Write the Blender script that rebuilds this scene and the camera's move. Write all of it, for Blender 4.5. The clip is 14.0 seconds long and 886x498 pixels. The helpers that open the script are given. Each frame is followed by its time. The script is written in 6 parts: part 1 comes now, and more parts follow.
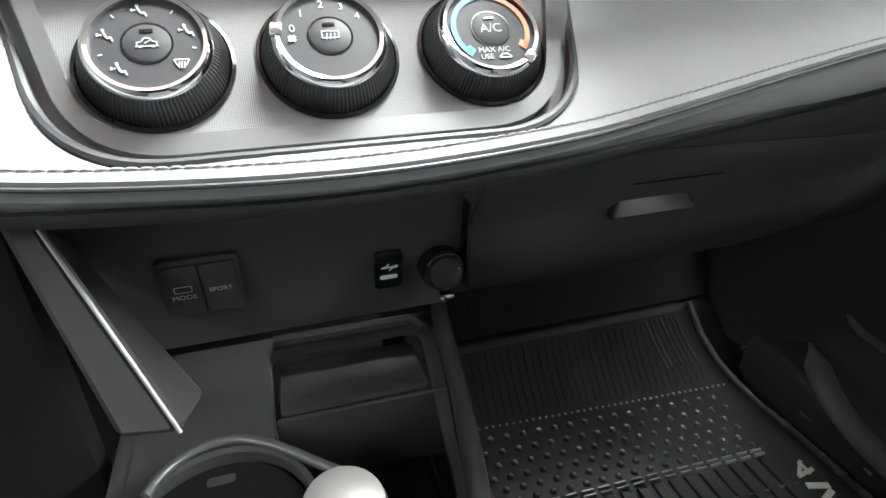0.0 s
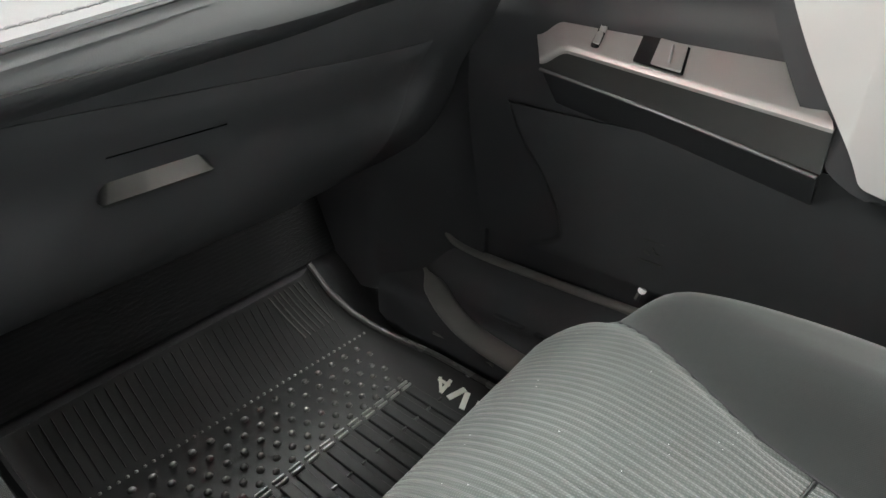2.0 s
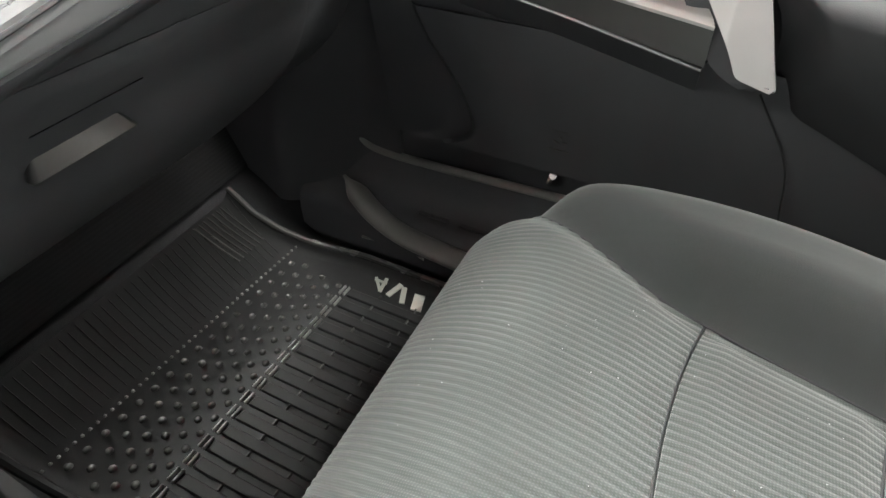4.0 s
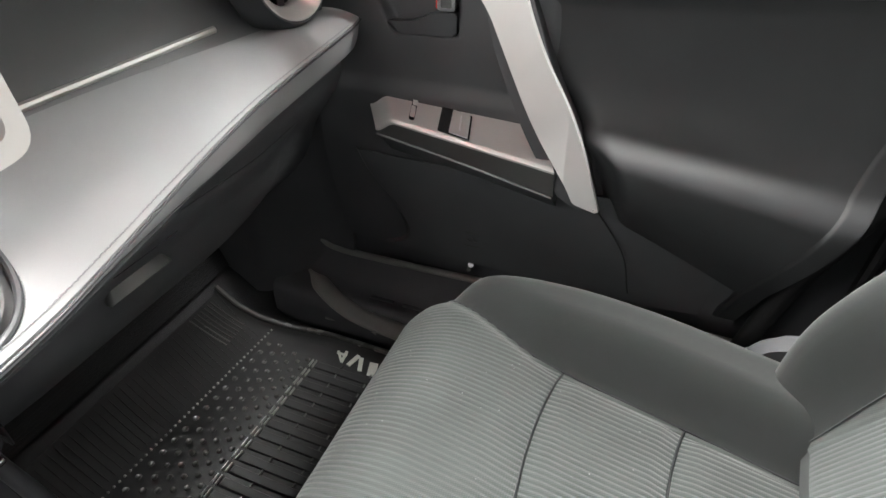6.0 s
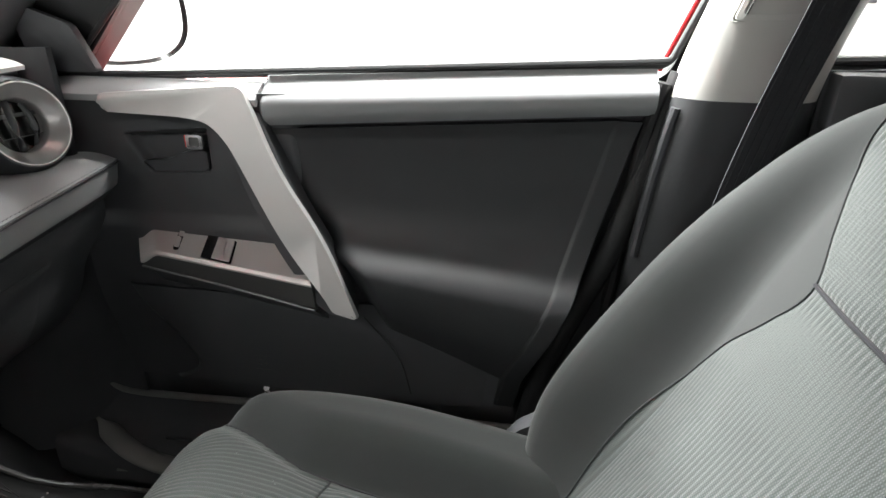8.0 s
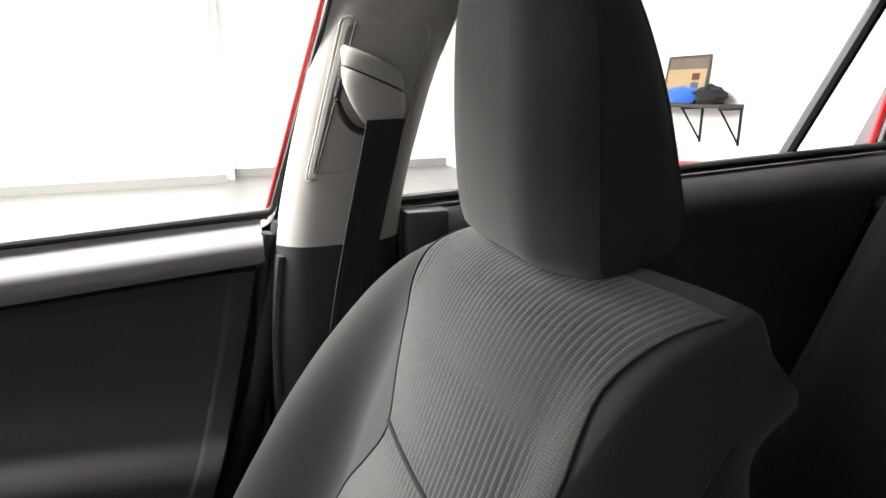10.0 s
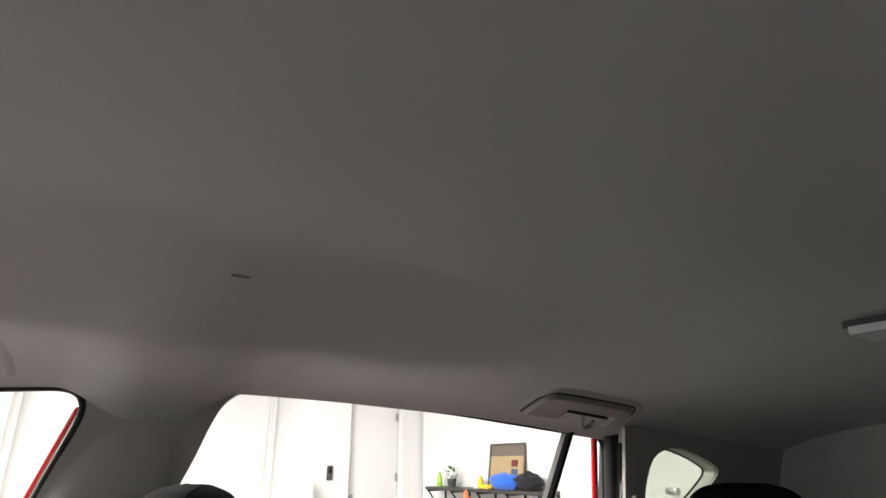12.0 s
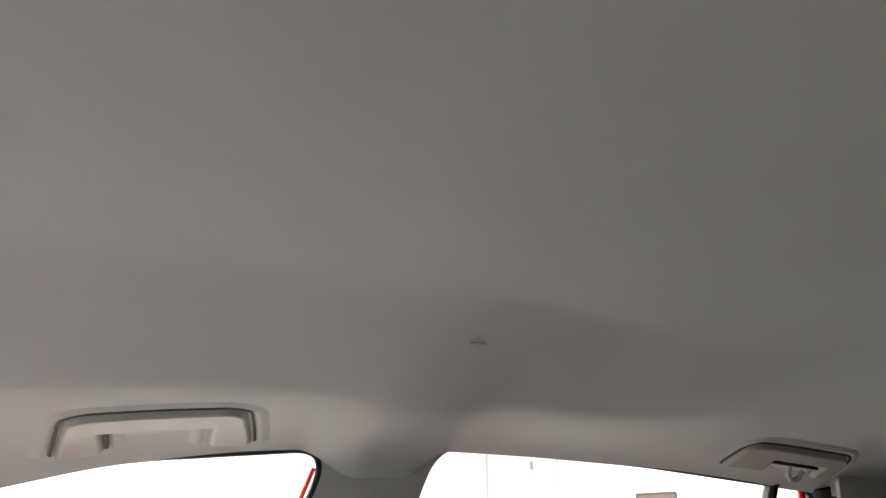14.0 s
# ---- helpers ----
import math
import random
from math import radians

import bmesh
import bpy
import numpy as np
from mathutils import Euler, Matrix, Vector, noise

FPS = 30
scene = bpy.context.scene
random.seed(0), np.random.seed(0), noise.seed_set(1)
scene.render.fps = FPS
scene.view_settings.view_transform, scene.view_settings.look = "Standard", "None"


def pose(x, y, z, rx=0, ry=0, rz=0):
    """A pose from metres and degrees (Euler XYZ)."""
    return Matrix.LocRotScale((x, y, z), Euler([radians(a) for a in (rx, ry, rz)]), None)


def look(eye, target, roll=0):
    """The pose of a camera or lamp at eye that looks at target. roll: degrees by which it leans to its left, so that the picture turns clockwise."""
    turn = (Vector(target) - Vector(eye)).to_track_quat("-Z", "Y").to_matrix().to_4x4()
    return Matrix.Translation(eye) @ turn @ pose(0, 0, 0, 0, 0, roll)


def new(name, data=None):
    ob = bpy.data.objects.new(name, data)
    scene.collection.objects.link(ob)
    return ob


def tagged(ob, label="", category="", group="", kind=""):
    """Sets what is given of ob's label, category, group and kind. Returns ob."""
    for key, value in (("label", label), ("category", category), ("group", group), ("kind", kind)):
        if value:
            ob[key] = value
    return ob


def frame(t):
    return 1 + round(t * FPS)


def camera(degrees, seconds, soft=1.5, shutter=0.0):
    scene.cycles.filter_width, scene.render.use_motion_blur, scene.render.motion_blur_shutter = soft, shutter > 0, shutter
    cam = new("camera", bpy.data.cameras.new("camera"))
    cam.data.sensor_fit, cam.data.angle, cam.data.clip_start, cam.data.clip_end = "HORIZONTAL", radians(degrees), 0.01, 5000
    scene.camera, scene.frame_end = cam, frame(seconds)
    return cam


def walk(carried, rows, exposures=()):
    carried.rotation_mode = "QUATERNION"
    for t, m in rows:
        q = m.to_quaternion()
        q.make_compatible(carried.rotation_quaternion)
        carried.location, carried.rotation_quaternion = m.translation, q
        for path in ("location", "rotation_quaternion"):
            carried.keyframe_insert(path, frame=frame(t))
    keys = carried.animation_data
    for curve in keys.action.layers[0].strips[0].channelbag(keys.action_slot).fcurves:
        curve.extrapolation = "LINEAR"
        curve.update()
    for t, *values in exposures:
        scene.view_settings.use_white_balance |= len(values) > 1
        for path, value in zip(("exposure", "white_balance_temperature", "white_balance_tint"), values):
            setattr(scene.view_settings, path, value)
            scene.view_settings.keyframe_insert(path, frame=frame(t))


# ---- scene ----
cam = camera(75.6, 14.0)
PATH = [
    (0, (-0.038, -0.314, 0.647), (0.491, 1.354, -0.322), 0.3),
    (0.5, (-0.01, -0.348, 0.663), (0.65, 1.282, -0.29), -0.4),
    (1, (0.076, -0.359, 0.671), (0.975, 1.141, -0.299), -0.8),
    (1.5, (0.114, -0.347, 0.637), (1.317, 0.907, -0.353), 0.2),
    (2, (0.114, -0.332, 0.607), (1.452, 0.74, -0.423), 0.4),
    (2.5, (0.089, -0.31, 0.593), (1.402, 0.623, -0.593), 1.1),
    (3, (0.098, -0.303, 0.601), (1.324, 0.523, -0.746), 0.9),
    (3.5, (0.106, -0.294, 0.637), (1.356, 0.424, -0.75), 0.7),
    (3.7, (0.103, -0.297, 0.643), (1.375, 0.378, -0.744), 0.5),
    (5.8, (-0.04, -0.403, 0.836), (1.415, 0.186, -0.404), 0.3),
    (6, (-0.04, -0.409, 0.836), (1.448, 0.178, -0.365), 0.3),
    (6.5, (-0.051, -0.457, 0.867), (1.565, 0.118, -0.161), 0.5),
    (7, (-0.053, -0.505, 0.842), (1.666, -0.004, -0.05), 0.7),
    (7.2, (-0.049, -0.509, 0.832), (1.688, -0.054, -0.049), 0.7),
    (9.3, (-0.041, -0.75, 0.869), (1.856, -0.918, 0.258), -1.9),
    (9.5, (-0.039, -0.749, 0.876), (1.844, -1.046, 0.273), -2.0),
    (10, (-0.047, -0.728, 0.922), (1.771, -1.361, 0.378), -0.8),
    (10.5, (-0.053, -0.736, 0.947), (1.763, -1.515, 0.64), -0.6),
    (11, (-0.112, -0.77, 0.987), (1.697, -1.62, 0.937), -0.5),
    (11.5, (-0.191, -0.81, 1.02), (1.512, -1.781, 1.413), -0.6),
    (12, (-0.234, -0.82, 1.036), (1.31, -1.881, 1.734), -0.6),
    (12.5, (-0.238, -0.803, 1.039), (1.235, -1.884, 1.851), -0.7),
    (13, (-0.231, -0.771, 1.041), (1.231, -1.858, 1.865), -0.9),
    (13.5, (-0.221, -0.735, 1.047), (1.308, -1.717, 1.881), -0.5),
    (14, (-0.211, -0.706, 1.046), (1.467, -1.4, 1.886), -0.5),
]
EXPOSURES = [(0, 3.2, 6150, 3), (1, 3.5, 6350, 6), (2, 3.75, 6400, 5), (3, 3.8, 6500, 3), (3.5, 3.8, 6500, 5), (5.8, 3.6, 6450, 8), (7.2, 3.4, 6350, 7), (9.3, 2.4, 6450, 9), (11, 2.15, 6700, 14), (12, 1.95, 6700, 12), (14, 2.65, 6550, 9)]
walk(cam, [(t, look(eye, target, roll)) for t, eye, target, roll in PATH], EXPOSURES)

# ---- world and lights ----
world = bpy.data.worlds.new("world")
scene.world = world
world.use_nodes = True
world.node_tree.nodes["Background"].inputs[0].default_value = (0.9, 0.95, 1.0, 1)
world.node_tree.nodes["Background"].inputs[1].default_value = 0.05


def area_lamp(name, x, y, z, sx, sy, watts, colour=(1, 0.98, 0.95)):
    data = bpy.data.lights.new(name, "AREA")
    data.shape, data.size, data.size_y, data.energy, data.color = "RECTANGLE", sx, sy, watts, colour
    lamp = new(name, data)
    lamp.matrix_world = pose(x, y, z)
    return tagged(lamp, "unseen white area lamp added to light cabin and garage", "ceiling lamp", "garage ceiling lamps")


GROUND = -0.42
for lamp_x, lamp_y, wide, long, lamp_w in ((1.9, 1.7, 2.8, 2.6, 275), (0.6, 5.0, 2.6, 1.2, 110), (0.98, -0.6, 0.3, 3.5, 24), (-2.9, 1.4, 0.9, 2.6, 10), (-2.9, -2.2, 0.9, 2.6, 12), (4.6, -0.3, 1.8, 4.0, 150), (3.3, 3.4, 0.9, 2.6, 70), (6.4, -3.2, 0.5, 2.2, 4), (6.4, 1.4, 0.5, 2.2, 10), (6.4, 4.6, 0.5, 2.2, 36)):
    area_lamp("added_lamp", lamp_x, lamp_y, 2.95, wide, long, lamp_w)


# ---- helpers of this scene ----
def clamp(v, lo=0.0, hi=1.0):
    return max(lo, min(hi, v))


def ease(v):
    v = clamp(v)
    return v * v * (3 - 2 * v)


def mix(a, b, t):
    return a + (b - a) * t


def spline(keys, v):
    """Smooth value through (position, value...) keys at v."""
    keys = list(keys)
    if v <= keys[0][0]:
        return keys[0][1] if len(keys[0]) == 2 else keys[0][1:]
    for n in range(len(keys) - 1):
        a, b = keys[n], keys[n + 1]
        if v <= b[0]:
            t = (v - a[0]) / (b[0] - a[0])
            p = keys[max(n - 1, 0)]
            q = keys[min(n + 2, len(keys) - 1)]
            out = []
            for k in range(1, len(a)):
                h = b[0] - a[0]
                ma = (b[k] - p[k]) / max(b[0] - p[0], 1e-6) * h
                mb = (q[k] - a[k]) / max(q[0] - a[0], 1e-6) * h
                out.append((2 * t**3 - 3 * t**2 + 1) * a[k] + (t**3 - 2 * t**2 + t) * ma + (3 * t**2 - 2 * t**3) * b[k] + (t**3 - t**2) * mb)
            return out[0] if len(out) == 1 else tuple(out)
    return keys[-1][1] if len(keys[-1]) == 2 else keys[-1][1:]


def root_place(ob):
    while ob.parent:
        ob = ob.parent
    return Vector(ob.location)


def thing(name, label, category, base, group="", kind=""):
    ob = new(name)
    ob.empty_display_size = 0.05
    ob.location = base
    return tagged(ob, label, category, group, kind)


def finish(bm, name, material, smooth=True):
    bmesh.ops.recalc_face_normals(bm, faces=bm.faces)
    me = bpy.data.meshes.new(name)
    bm.to_mesh(me)
    bm.free()
    me.materials.append(material)
    me.polygons.foreach_set("use_smooth", [smooth] * len(me.polygons))
    if smooth:
        me.set_sharp_from_angle(angle=radians(42))
    return me


def part(name, bm, material, parent, label="", smooth=True):
    """Links a bmesh, built in world places, as one mesh under a thing or a part."""
    bmesh.ops.translate(bm, verts=bm.verts, vec=-root_place(parent))
    ob = new(name, finish(bm, name, material, smooth))
    ob.parent = parent
    return tagged(ob, label)


def whole(name, bm, material, label, category, kind="", group="", smooth=True, base=None):
    """Links a bmesh as one thing of its own."""
    if base is None:
        lo = [min(v.co[k] for v in bm.verts) for k in range(3)]
        hi = [max(v.co[k] for v in bm.verts) for k in range(3)]
        base = ((lo[0] + hi[0]) / 2, (lo[1] + hi[1]) / 2, lo[2])
    bmesh.ops.translate(bm, verts=bm.verts, vec=-Vector(base))
    ob = new(name, finish(bm, name, material, smooth))
    ob.location = base
    return tagged(ob, label, category, group, kind)


def block(x0, x1, y0, y1, z0, z1, bevel=0.0, seg=2, bm=None):
    bm = bm or bmesh.new()
    vs = bmesh.ops.create_cube(bm, size=1)["verts"]
    for v in vs:
        v.co = ((x0 + x1) / 2 + v.co.x * (x1 - x0), (y0 + y1) / 2 + v.co.y * (y1 - y0), (z0 + z1) / 2 + v.co.z * (z1 - z0))
    if bevel:
        edges = {e for v in vs for e in v.link_edges}
        bmesh.ops.bevel(bm, geom=list(edges), offset=bevel, segments=seg, affect="EDGES", profile=0.5)
    return bm


def placed(bm, m):
    bmesh.ops.transform(bm, matrix=m, verts=bm.verts)
    return bm


def round_poly(pts, r, n=5):
    """A polygon with its corners rounded. r: one radius, or one for each corner."""
    out = []
    count = len(pts)
    for k in range(count):
        a, b, c = (Vector(pts[(k + d) % count]) for d in (-1, 0, 1))
        rad = r[k] if isinstance(r, (list, tuple)) else r
        u, w = (a - b), (c - b)
        cut = min(rad, u.length * 0.48, w.length * 0.48)
        p, q = b + u.normalized() * cut, b + w.normalized() * cut
        for s in range(n + 1):
            t = s / n
            out.append((1 - t) ** 2 * p + 2 * t * (1 - t) * b + t * t * q)
    return out


def prism(outline, at, depth, bevel=0.0, seg=2, bm=None):
    """A plate: an outline of (a, b), which at(a, b, c) puts into the world, from c = 0 to c = depth."""
    bm = bm or bmesh.new()
    low = [bm.verts.new(at(p[0], p[1], 0)) for p in outline]
    top = [bm.verts.new(at(p[0], p[1], depth)) for p in outline]
    n = len(outline)
    bm.faces.new(low)
    cap = bm.faces.new(top[::-1])
    for k in range(n):
        bm.faces.new((low[k], low[(k + 1) % n], top[(k + 1) % n], top[k]))
    if bevel:
        bmesh.ops.bevel(bm, geom=list(cap.edges), offset=bevel, segments=seg, affect="EDGES", profile=0.5)
    return bm


def frame_plate(outer, inner, at, depth, bm=None):
    """A plate with a hole: two outlines with the same count of corners."""
    bm = bm or bmesh.new()
    n = len(outer)
    rows = [[bm.verts.new(at(p[0], p[1], c)) for p in line] for line, c in ((outer, 0), (outer, depth), (inner, depth), (inner, 0))]
    for r in range(4):
        a, b = rows[r], rows[(r + 1) % 4]
        for k in range(n):
            bm.faces.new((a[k], a[(k + 1) % n], b[(k + 1) % n], b[k]))
    return bm


def sheet(f, nu, nv, thick=0.0, away=None, bm=None):
    """A surface f(u, v), u and v from 0 to 1, with an optional thickness towards the vector away."""
    bm = bm or bmesh.new()
    top = [[bm.verts.new(f(i / nu, j / nv)) for i in range(nu + 1)] for j in range(nv + 1)]
    for j in range(nv):
        for i in range(nu):
            bm.faces.new((top[j][i], top[j][i + 1], top[j + 1][i + 1], top[j + 1][i]))
    if thick:
        away = Vector(away).normalized() * thick
        low = [[bm.verts.new(v.co + away) for v in row] for row in top]
        for j in range(nv):
            for i in range(nu):
                bm.faces.new((low[j][i], low[j + 1][i], low[j + 1][i + 1], low[j][i + 1]))
        rim = [(0, i) for i in range(nu)] + [(j, nu) for j in range(nv)] + [(nv, i) for i in range(nu, 0, -1)] + [(j, 0) for j in range(nv, 0, -1)]
        for k in range(len(rim)):
            (a, b), (c, d) = rim[k], rim[(k + 1) % len(rim)]
            bm.faces.new((top[a][b], low[a][b], low[c][d], top[c][d]))
    return bm


def loft(rings, cap=True, bm=None):
    """Closed rings of equal count, joined one to the next."""
    bm = bm or bmesh.new()
    rows = [[bm.verts.new(p) for p in ring] for ring in rings]
    n = len(rows[0])
    for a, b in zip(rows, rows[1:]):
        for k in range(n):
            bm.faces.new((a[k], a[(k + 1) % n], b[(k + 1) % n], b[k]))
    if cap:
        bm.faces.new(rows[0])
        bm.faces.new(rows[-1][::-1])
    return bm


def tube(path, r, n=8, bm=None, flat=1.0, closed=False):
    """A round or flattened rod along a path."""
    path = [Vector(p) for p in path]
    rings = []
    count = len(path)
    for k, p in enumerate(path):
        if closed:
            along = path[(k + 1) % count] - path[k - 1]
        else:
            along = path[min(k + 1, count - 1)] - path[max(k - 1, 0)]
        along.normalize()
        side = along.cross(Vector((0, 0, 1)))
        if side.length < 0.05:
            side = along.cross(Vector((0, 1, 0)))
        side.normalize()
        up = side.cross(along)
        rings.append([p + side * math.cos(a) * r + up * math.sin(a) * r * flat for a in (2 * math.pi * s / n for s in range(n))])
    if closed:
        rings.append(rings[0])
    return loft(rings, not closed, bm)


def lathe(profile, centre, axis, n=48, bm=None, wobble=None, cap=True):
    """A body of revolution from (radius, height) pairs along an axis."""
    axis = Vector(axis).normalized()
    side = axis.orthogonal().normalized()
    other = axis.cross(side)
    centre = Vector(centre)
    rings = []
    for r, h in profile:
        ring = []
        for s in range(n):
            a = 2 * math.pi * s / n
            rr = r * (1 + (wobble(s) if wobble else 0))
            ring.append(centre + axis * h + (side * math.cos(a) + other * math.sin(a)) * rr)
        rings.append(ring)
    return loft(rings, cap, bm)


def curve_points(keys, n):
    """Points of a smooth line through the keys (x, y, z)."""
    keys = [(k, *p) for k, p in enumerate(keys)]
    return [Vector(spline(keys, (len(keys) - 1) * s / n)) for s in range(n + 1)]


# ---- materials ----
def material(name, colour, rough=0.5, metal=0.0, grain=0.0, grain_scale=900.0, vary=0.12, vary_scale=9.0, sheen=0.0, coat=0.0, ior=1.45, spec=0.5):
    """A surface with a fine bump, and slow and fine changes of tone and gloss."""
    mat = bpy.data.materials.new(name)
    mat.use_nodes = True
    nt = mat.node_tree
    bsdf = nt.nodes["Principled BSDF"]
    bsdf.inputs["Metallic"].default_value = metal
    bsdf.inputs["Specular IOR Level"].default_value = spec
    bsdf.inputs["IOR"].default_value = ior
    bsdf.inputs["Sheen Weight"].default_value = sheen
    bsdf.inputs["Sheen Roughness"].default_value = 0.6
    bsdf.inputs["Coat Weight"].default_value = coat
    co = nt.nodes.new("ShaderNodeTexCoord")
    slow = nt.nodes.new("ShaderNodeTexNoise")
    slow.inputs["Scale"].default_value = vary_scale
    slow.inputs["Detail"].default_value = 6
    fine = nt.nodes.new("ShaderNodeTexNoise")
    fine.inputs["Scale"].default_value = grain_scale
    fine.inputs["Detail"].default_value = 2
    for node in (slow, fine):
        nt.links.new(co.outputs["Object"], node.inputs["Vector"])
    both = nt.nodes.new("ShaderNodeMath")
    both.operation = "MULTIPLY_ADD"
    both.inputs[1].default_value = 0.35
    nt.links.new(fine.outputs["Fac"], both.inputs[0])
    nt.links.new(slow.outputs["Fac"], both.inputs[2])
    tone = nt.nodes.new("ShaderNodeMapRange")
    tone.inputs["From Min"].default_value, tone.inputs["From Max"].default_value = 0.4, 0.95
    tone.inputs["To Min"].default_value, tone.inputs["To Max"].default_value = 1 - vary, 1 + vary
    nt.links.new(both.outputs[0], tone.inputs["Value"])
    paint = nt.nodes.new("ShaderNodeVectorMath")
    paint.operation = "SCALE"
    paint.inputs[0].default_value = colour
    nt.links.new(tone.outputs[0], paint.inputs["Scale"])
    nt.links.new(paint.outputs[0], bsdf.inputs["Base Color"])
    gloss = nt.nodes.new("ShaderNodeMapRange")
    gloss.inputs["To Min"].default_value, gloss.inputs["To Max"].default_value = clamp(rough - 0.07), clamp(rough + 0.07)
    nt.links.new(slow.outputs["Fac"], gloss.inputs["Value"])
    nt.links.new(gloss.outputs[0], bsdf.inputs["Roughness"])
    if grain:
        bump = nt.nodes.new("ShaderNodeBump")
        bump.inputs["Strength"].default_value = grain
        bump.inputs["Distance"].default_value = 0.0004
        nt.links.new(fine.outputs["Fac"], bump.inputs["Height"])
        nt.links.new(bump.outputs[0], bsdf.inputs["Normal"])
    return mat


def woven(name, colour, scale, strength, vary=0.18, sheen=0.3, tilt=0.0, low=0.86, high=1.18):
    """Cloth: two crossed sets of threads as a bump and a change of tone."""
    mat = material(name, colour, 0.9, 0, 0.0, 700, vary, 14, sheen, spec=0.2)
    nt = mat.node_tree
    bsdf = nt.nodes["Principled BSDF"]
    co = nt.nodes["Texture Coordinate"]
    turn = nt.nodes.new("ShaderNodeMapping")
    turn.inputs["Rotation"].default_value = (0.5, 0.35, tilt)
    nt.links.new(co.outputs["Object"], turn.inputs["Vector"])
    waves = []
    for axis in ("X", "Y"):
        wave = nt.nodes.new("ShaderNodeTexWave")
        wave.bands_direction = axis
        wave.inputs["Scale"].default_value = scale
        wave.inputs["Distortion"].default_value = 1.2
        wave.inputs["Detail"].default_value = 1
        nt.links.new(turn.outputs[0], wave.inputs["Vector"])
        waves.append(wave)
    weave = nt.nodes.new("ShaderNodeMath")
    weave.operation = "MULTIPLY"
    nt.links.new(waves[0].outputs["Fac"], weave.inputs[0])
    nt.links.new(waves[1].outputs["Fac"], weave.inputs[1])
    bump = nt.nodes.new("ShaderNodeBump")
    bump.inputs["Strength"].default_value = strength
    bump.inputs["Distance"].default_value = 0.0006
    nt.links.new(weave.outputs[0], bump.inputs["Height"])
    nt.links.new(bump.outputs[0], bsdf.inputs["Normal"])
    old = bsdf.inputs["Base Color"].links[0].from_socket
    lift = nt.nodes.new("ShaderNodeMapRange")
    lift.inputs["To Min"].default_value, lift.inputs["To Max"].default_value = low, high
    nt.links.new(weave.outputs[0], lift.inputs["Value"])
    scaled = nt.nodes.new("ShaderNodeVectorMath")
    scaled.operation = "SCALE"
    nt.links.new(old, scaled.inputs[0])
    nt.links.new(lift.outputs[0], scaled.inputs["Scale"])
    nt.links.new(scaled.outputs[0], bsdf.inputs["Base Color"])
    return mat


def glass_pane(name, tint=(0.97, 0.99, 0.98), rough=0.0):
    mat = bpy.data.materials.new(name)
    mat.use_nodes = True
    nt = mat.node_tree
    nt.nodes.remove(nt.nodes["Principled BSDF"])
    clear = nt.nodes.new("ShaderNodeBsdfTransparent")
    clear.inputs[0].default_value = (*tint, 1)
    shine = nt.nodes.new("ShaderNodeBsdfGlossy")
    shine.inputs["Roughness"].default_value = rough
    weight = nt.nodes.new("ShaderNodeLayerWeight")
    power = nt.nodes.new("ShaderNodeMath")
    power.operation = "POWER"
    power.inputs[1].default_value = 4.0
    nt.links.new(weight.outputs["Facing"], power.inputs[0])
    fres = nt.nodes.new("ShaderNodeMath")
    fres.operation = "MULTIPLY_ADD"
    fres.inputs[1].default_value, fres.inputs[2].default_value = 0.5, 0.03
    nt.links.new(power.outputs[0], fres.inputs[0])
    mixer = nt.nodes.new("ShaderNodeMixShader")
    nt.links.new(fres.outputs[0], mixer.inputs[0])
    nt.links.new(clear.outputs[0], mixer.inputs[1])
    nt.links.new(shine.outputs[0], mixer.inputs[2])
    nt.links.new(mixer.outputs[0], nt.nodes["Material Output"].inputs["Surface"])
    return mat


M_PAD = material("grained_grey_vinyl", (0.36, 0.365, 0.372), 0.68, 0, 0.35, 1400, 0.06, spec=0.12)
M_PAD_SHADED = material("shade_toned_grey_vinyl", (0.27, 0.274, 0.28), 0.66, 0, 0.35, 1400, 0.06, spec=0.14)
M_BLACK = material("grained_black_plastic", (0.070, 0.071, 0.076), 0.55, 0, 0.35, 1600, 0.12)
M_LOWER_HAZE = material("haze_lifted_lower_plastic", (0.11, 0.111, 0.118), 0.55, 0, 0.35, 1600, 0.12)
M_DOOR = material("haze_lifted_door_plastic", (0.075, 0.076, 0.081), 0.5, 0, 0.35, 1600, 0.12)
M_BLACK_SOFT = material("soft_black_vinyl", (0.058, 0.059, 0.064), 0.45, 0, 0.3, 1200, 0.12)
M_GLOSS = material("gloss_black_plastic", (0.012, 0.012, 0.013), 0.12, 0, 0, vary=0.05)
M_SATIN = material("satin_silver_paint", (0.60, 0.59, 0.58), 0.38, 0.45, 0.05, 2500, 0.05)
M_GRAPH = material("satin_graphite_paint", (0.12, 0.12, 0.118), 0.38, 0.5, 0.05, 2500, 0.06)
M_BEZEL = material("grey_satin_paint", (0.20, 0.20, 0.202), 0.4, 0.45, 0.05, 2500, 0.05)
M_BRACE = material("satin_grey_brace_paint", (0.15, 0.149, 0.145), 0.36, 0.5, 0.05, 2500, 0.06)
M_INSERT = material("soft_black_door_vinyl", (0.034, 0.035, 0.037), 0.5, 0, 0.25, 1200, 0.12)
M_RING = material("bright_satin_ring", (0.62, 0.61, 0.60), 0.32, 0.8, 0.05, 2500, 0.04)
M_CHROME = material("chrome", (0.82, 0.82, 0.83), 0.09, 1.0, 0, vary=0.03)
M_RUBBER = material("black_rubber", (0.016, 0.016, 0.0165), 0.58, 0, 0.25, 1500, 0.2, spec=0.27)
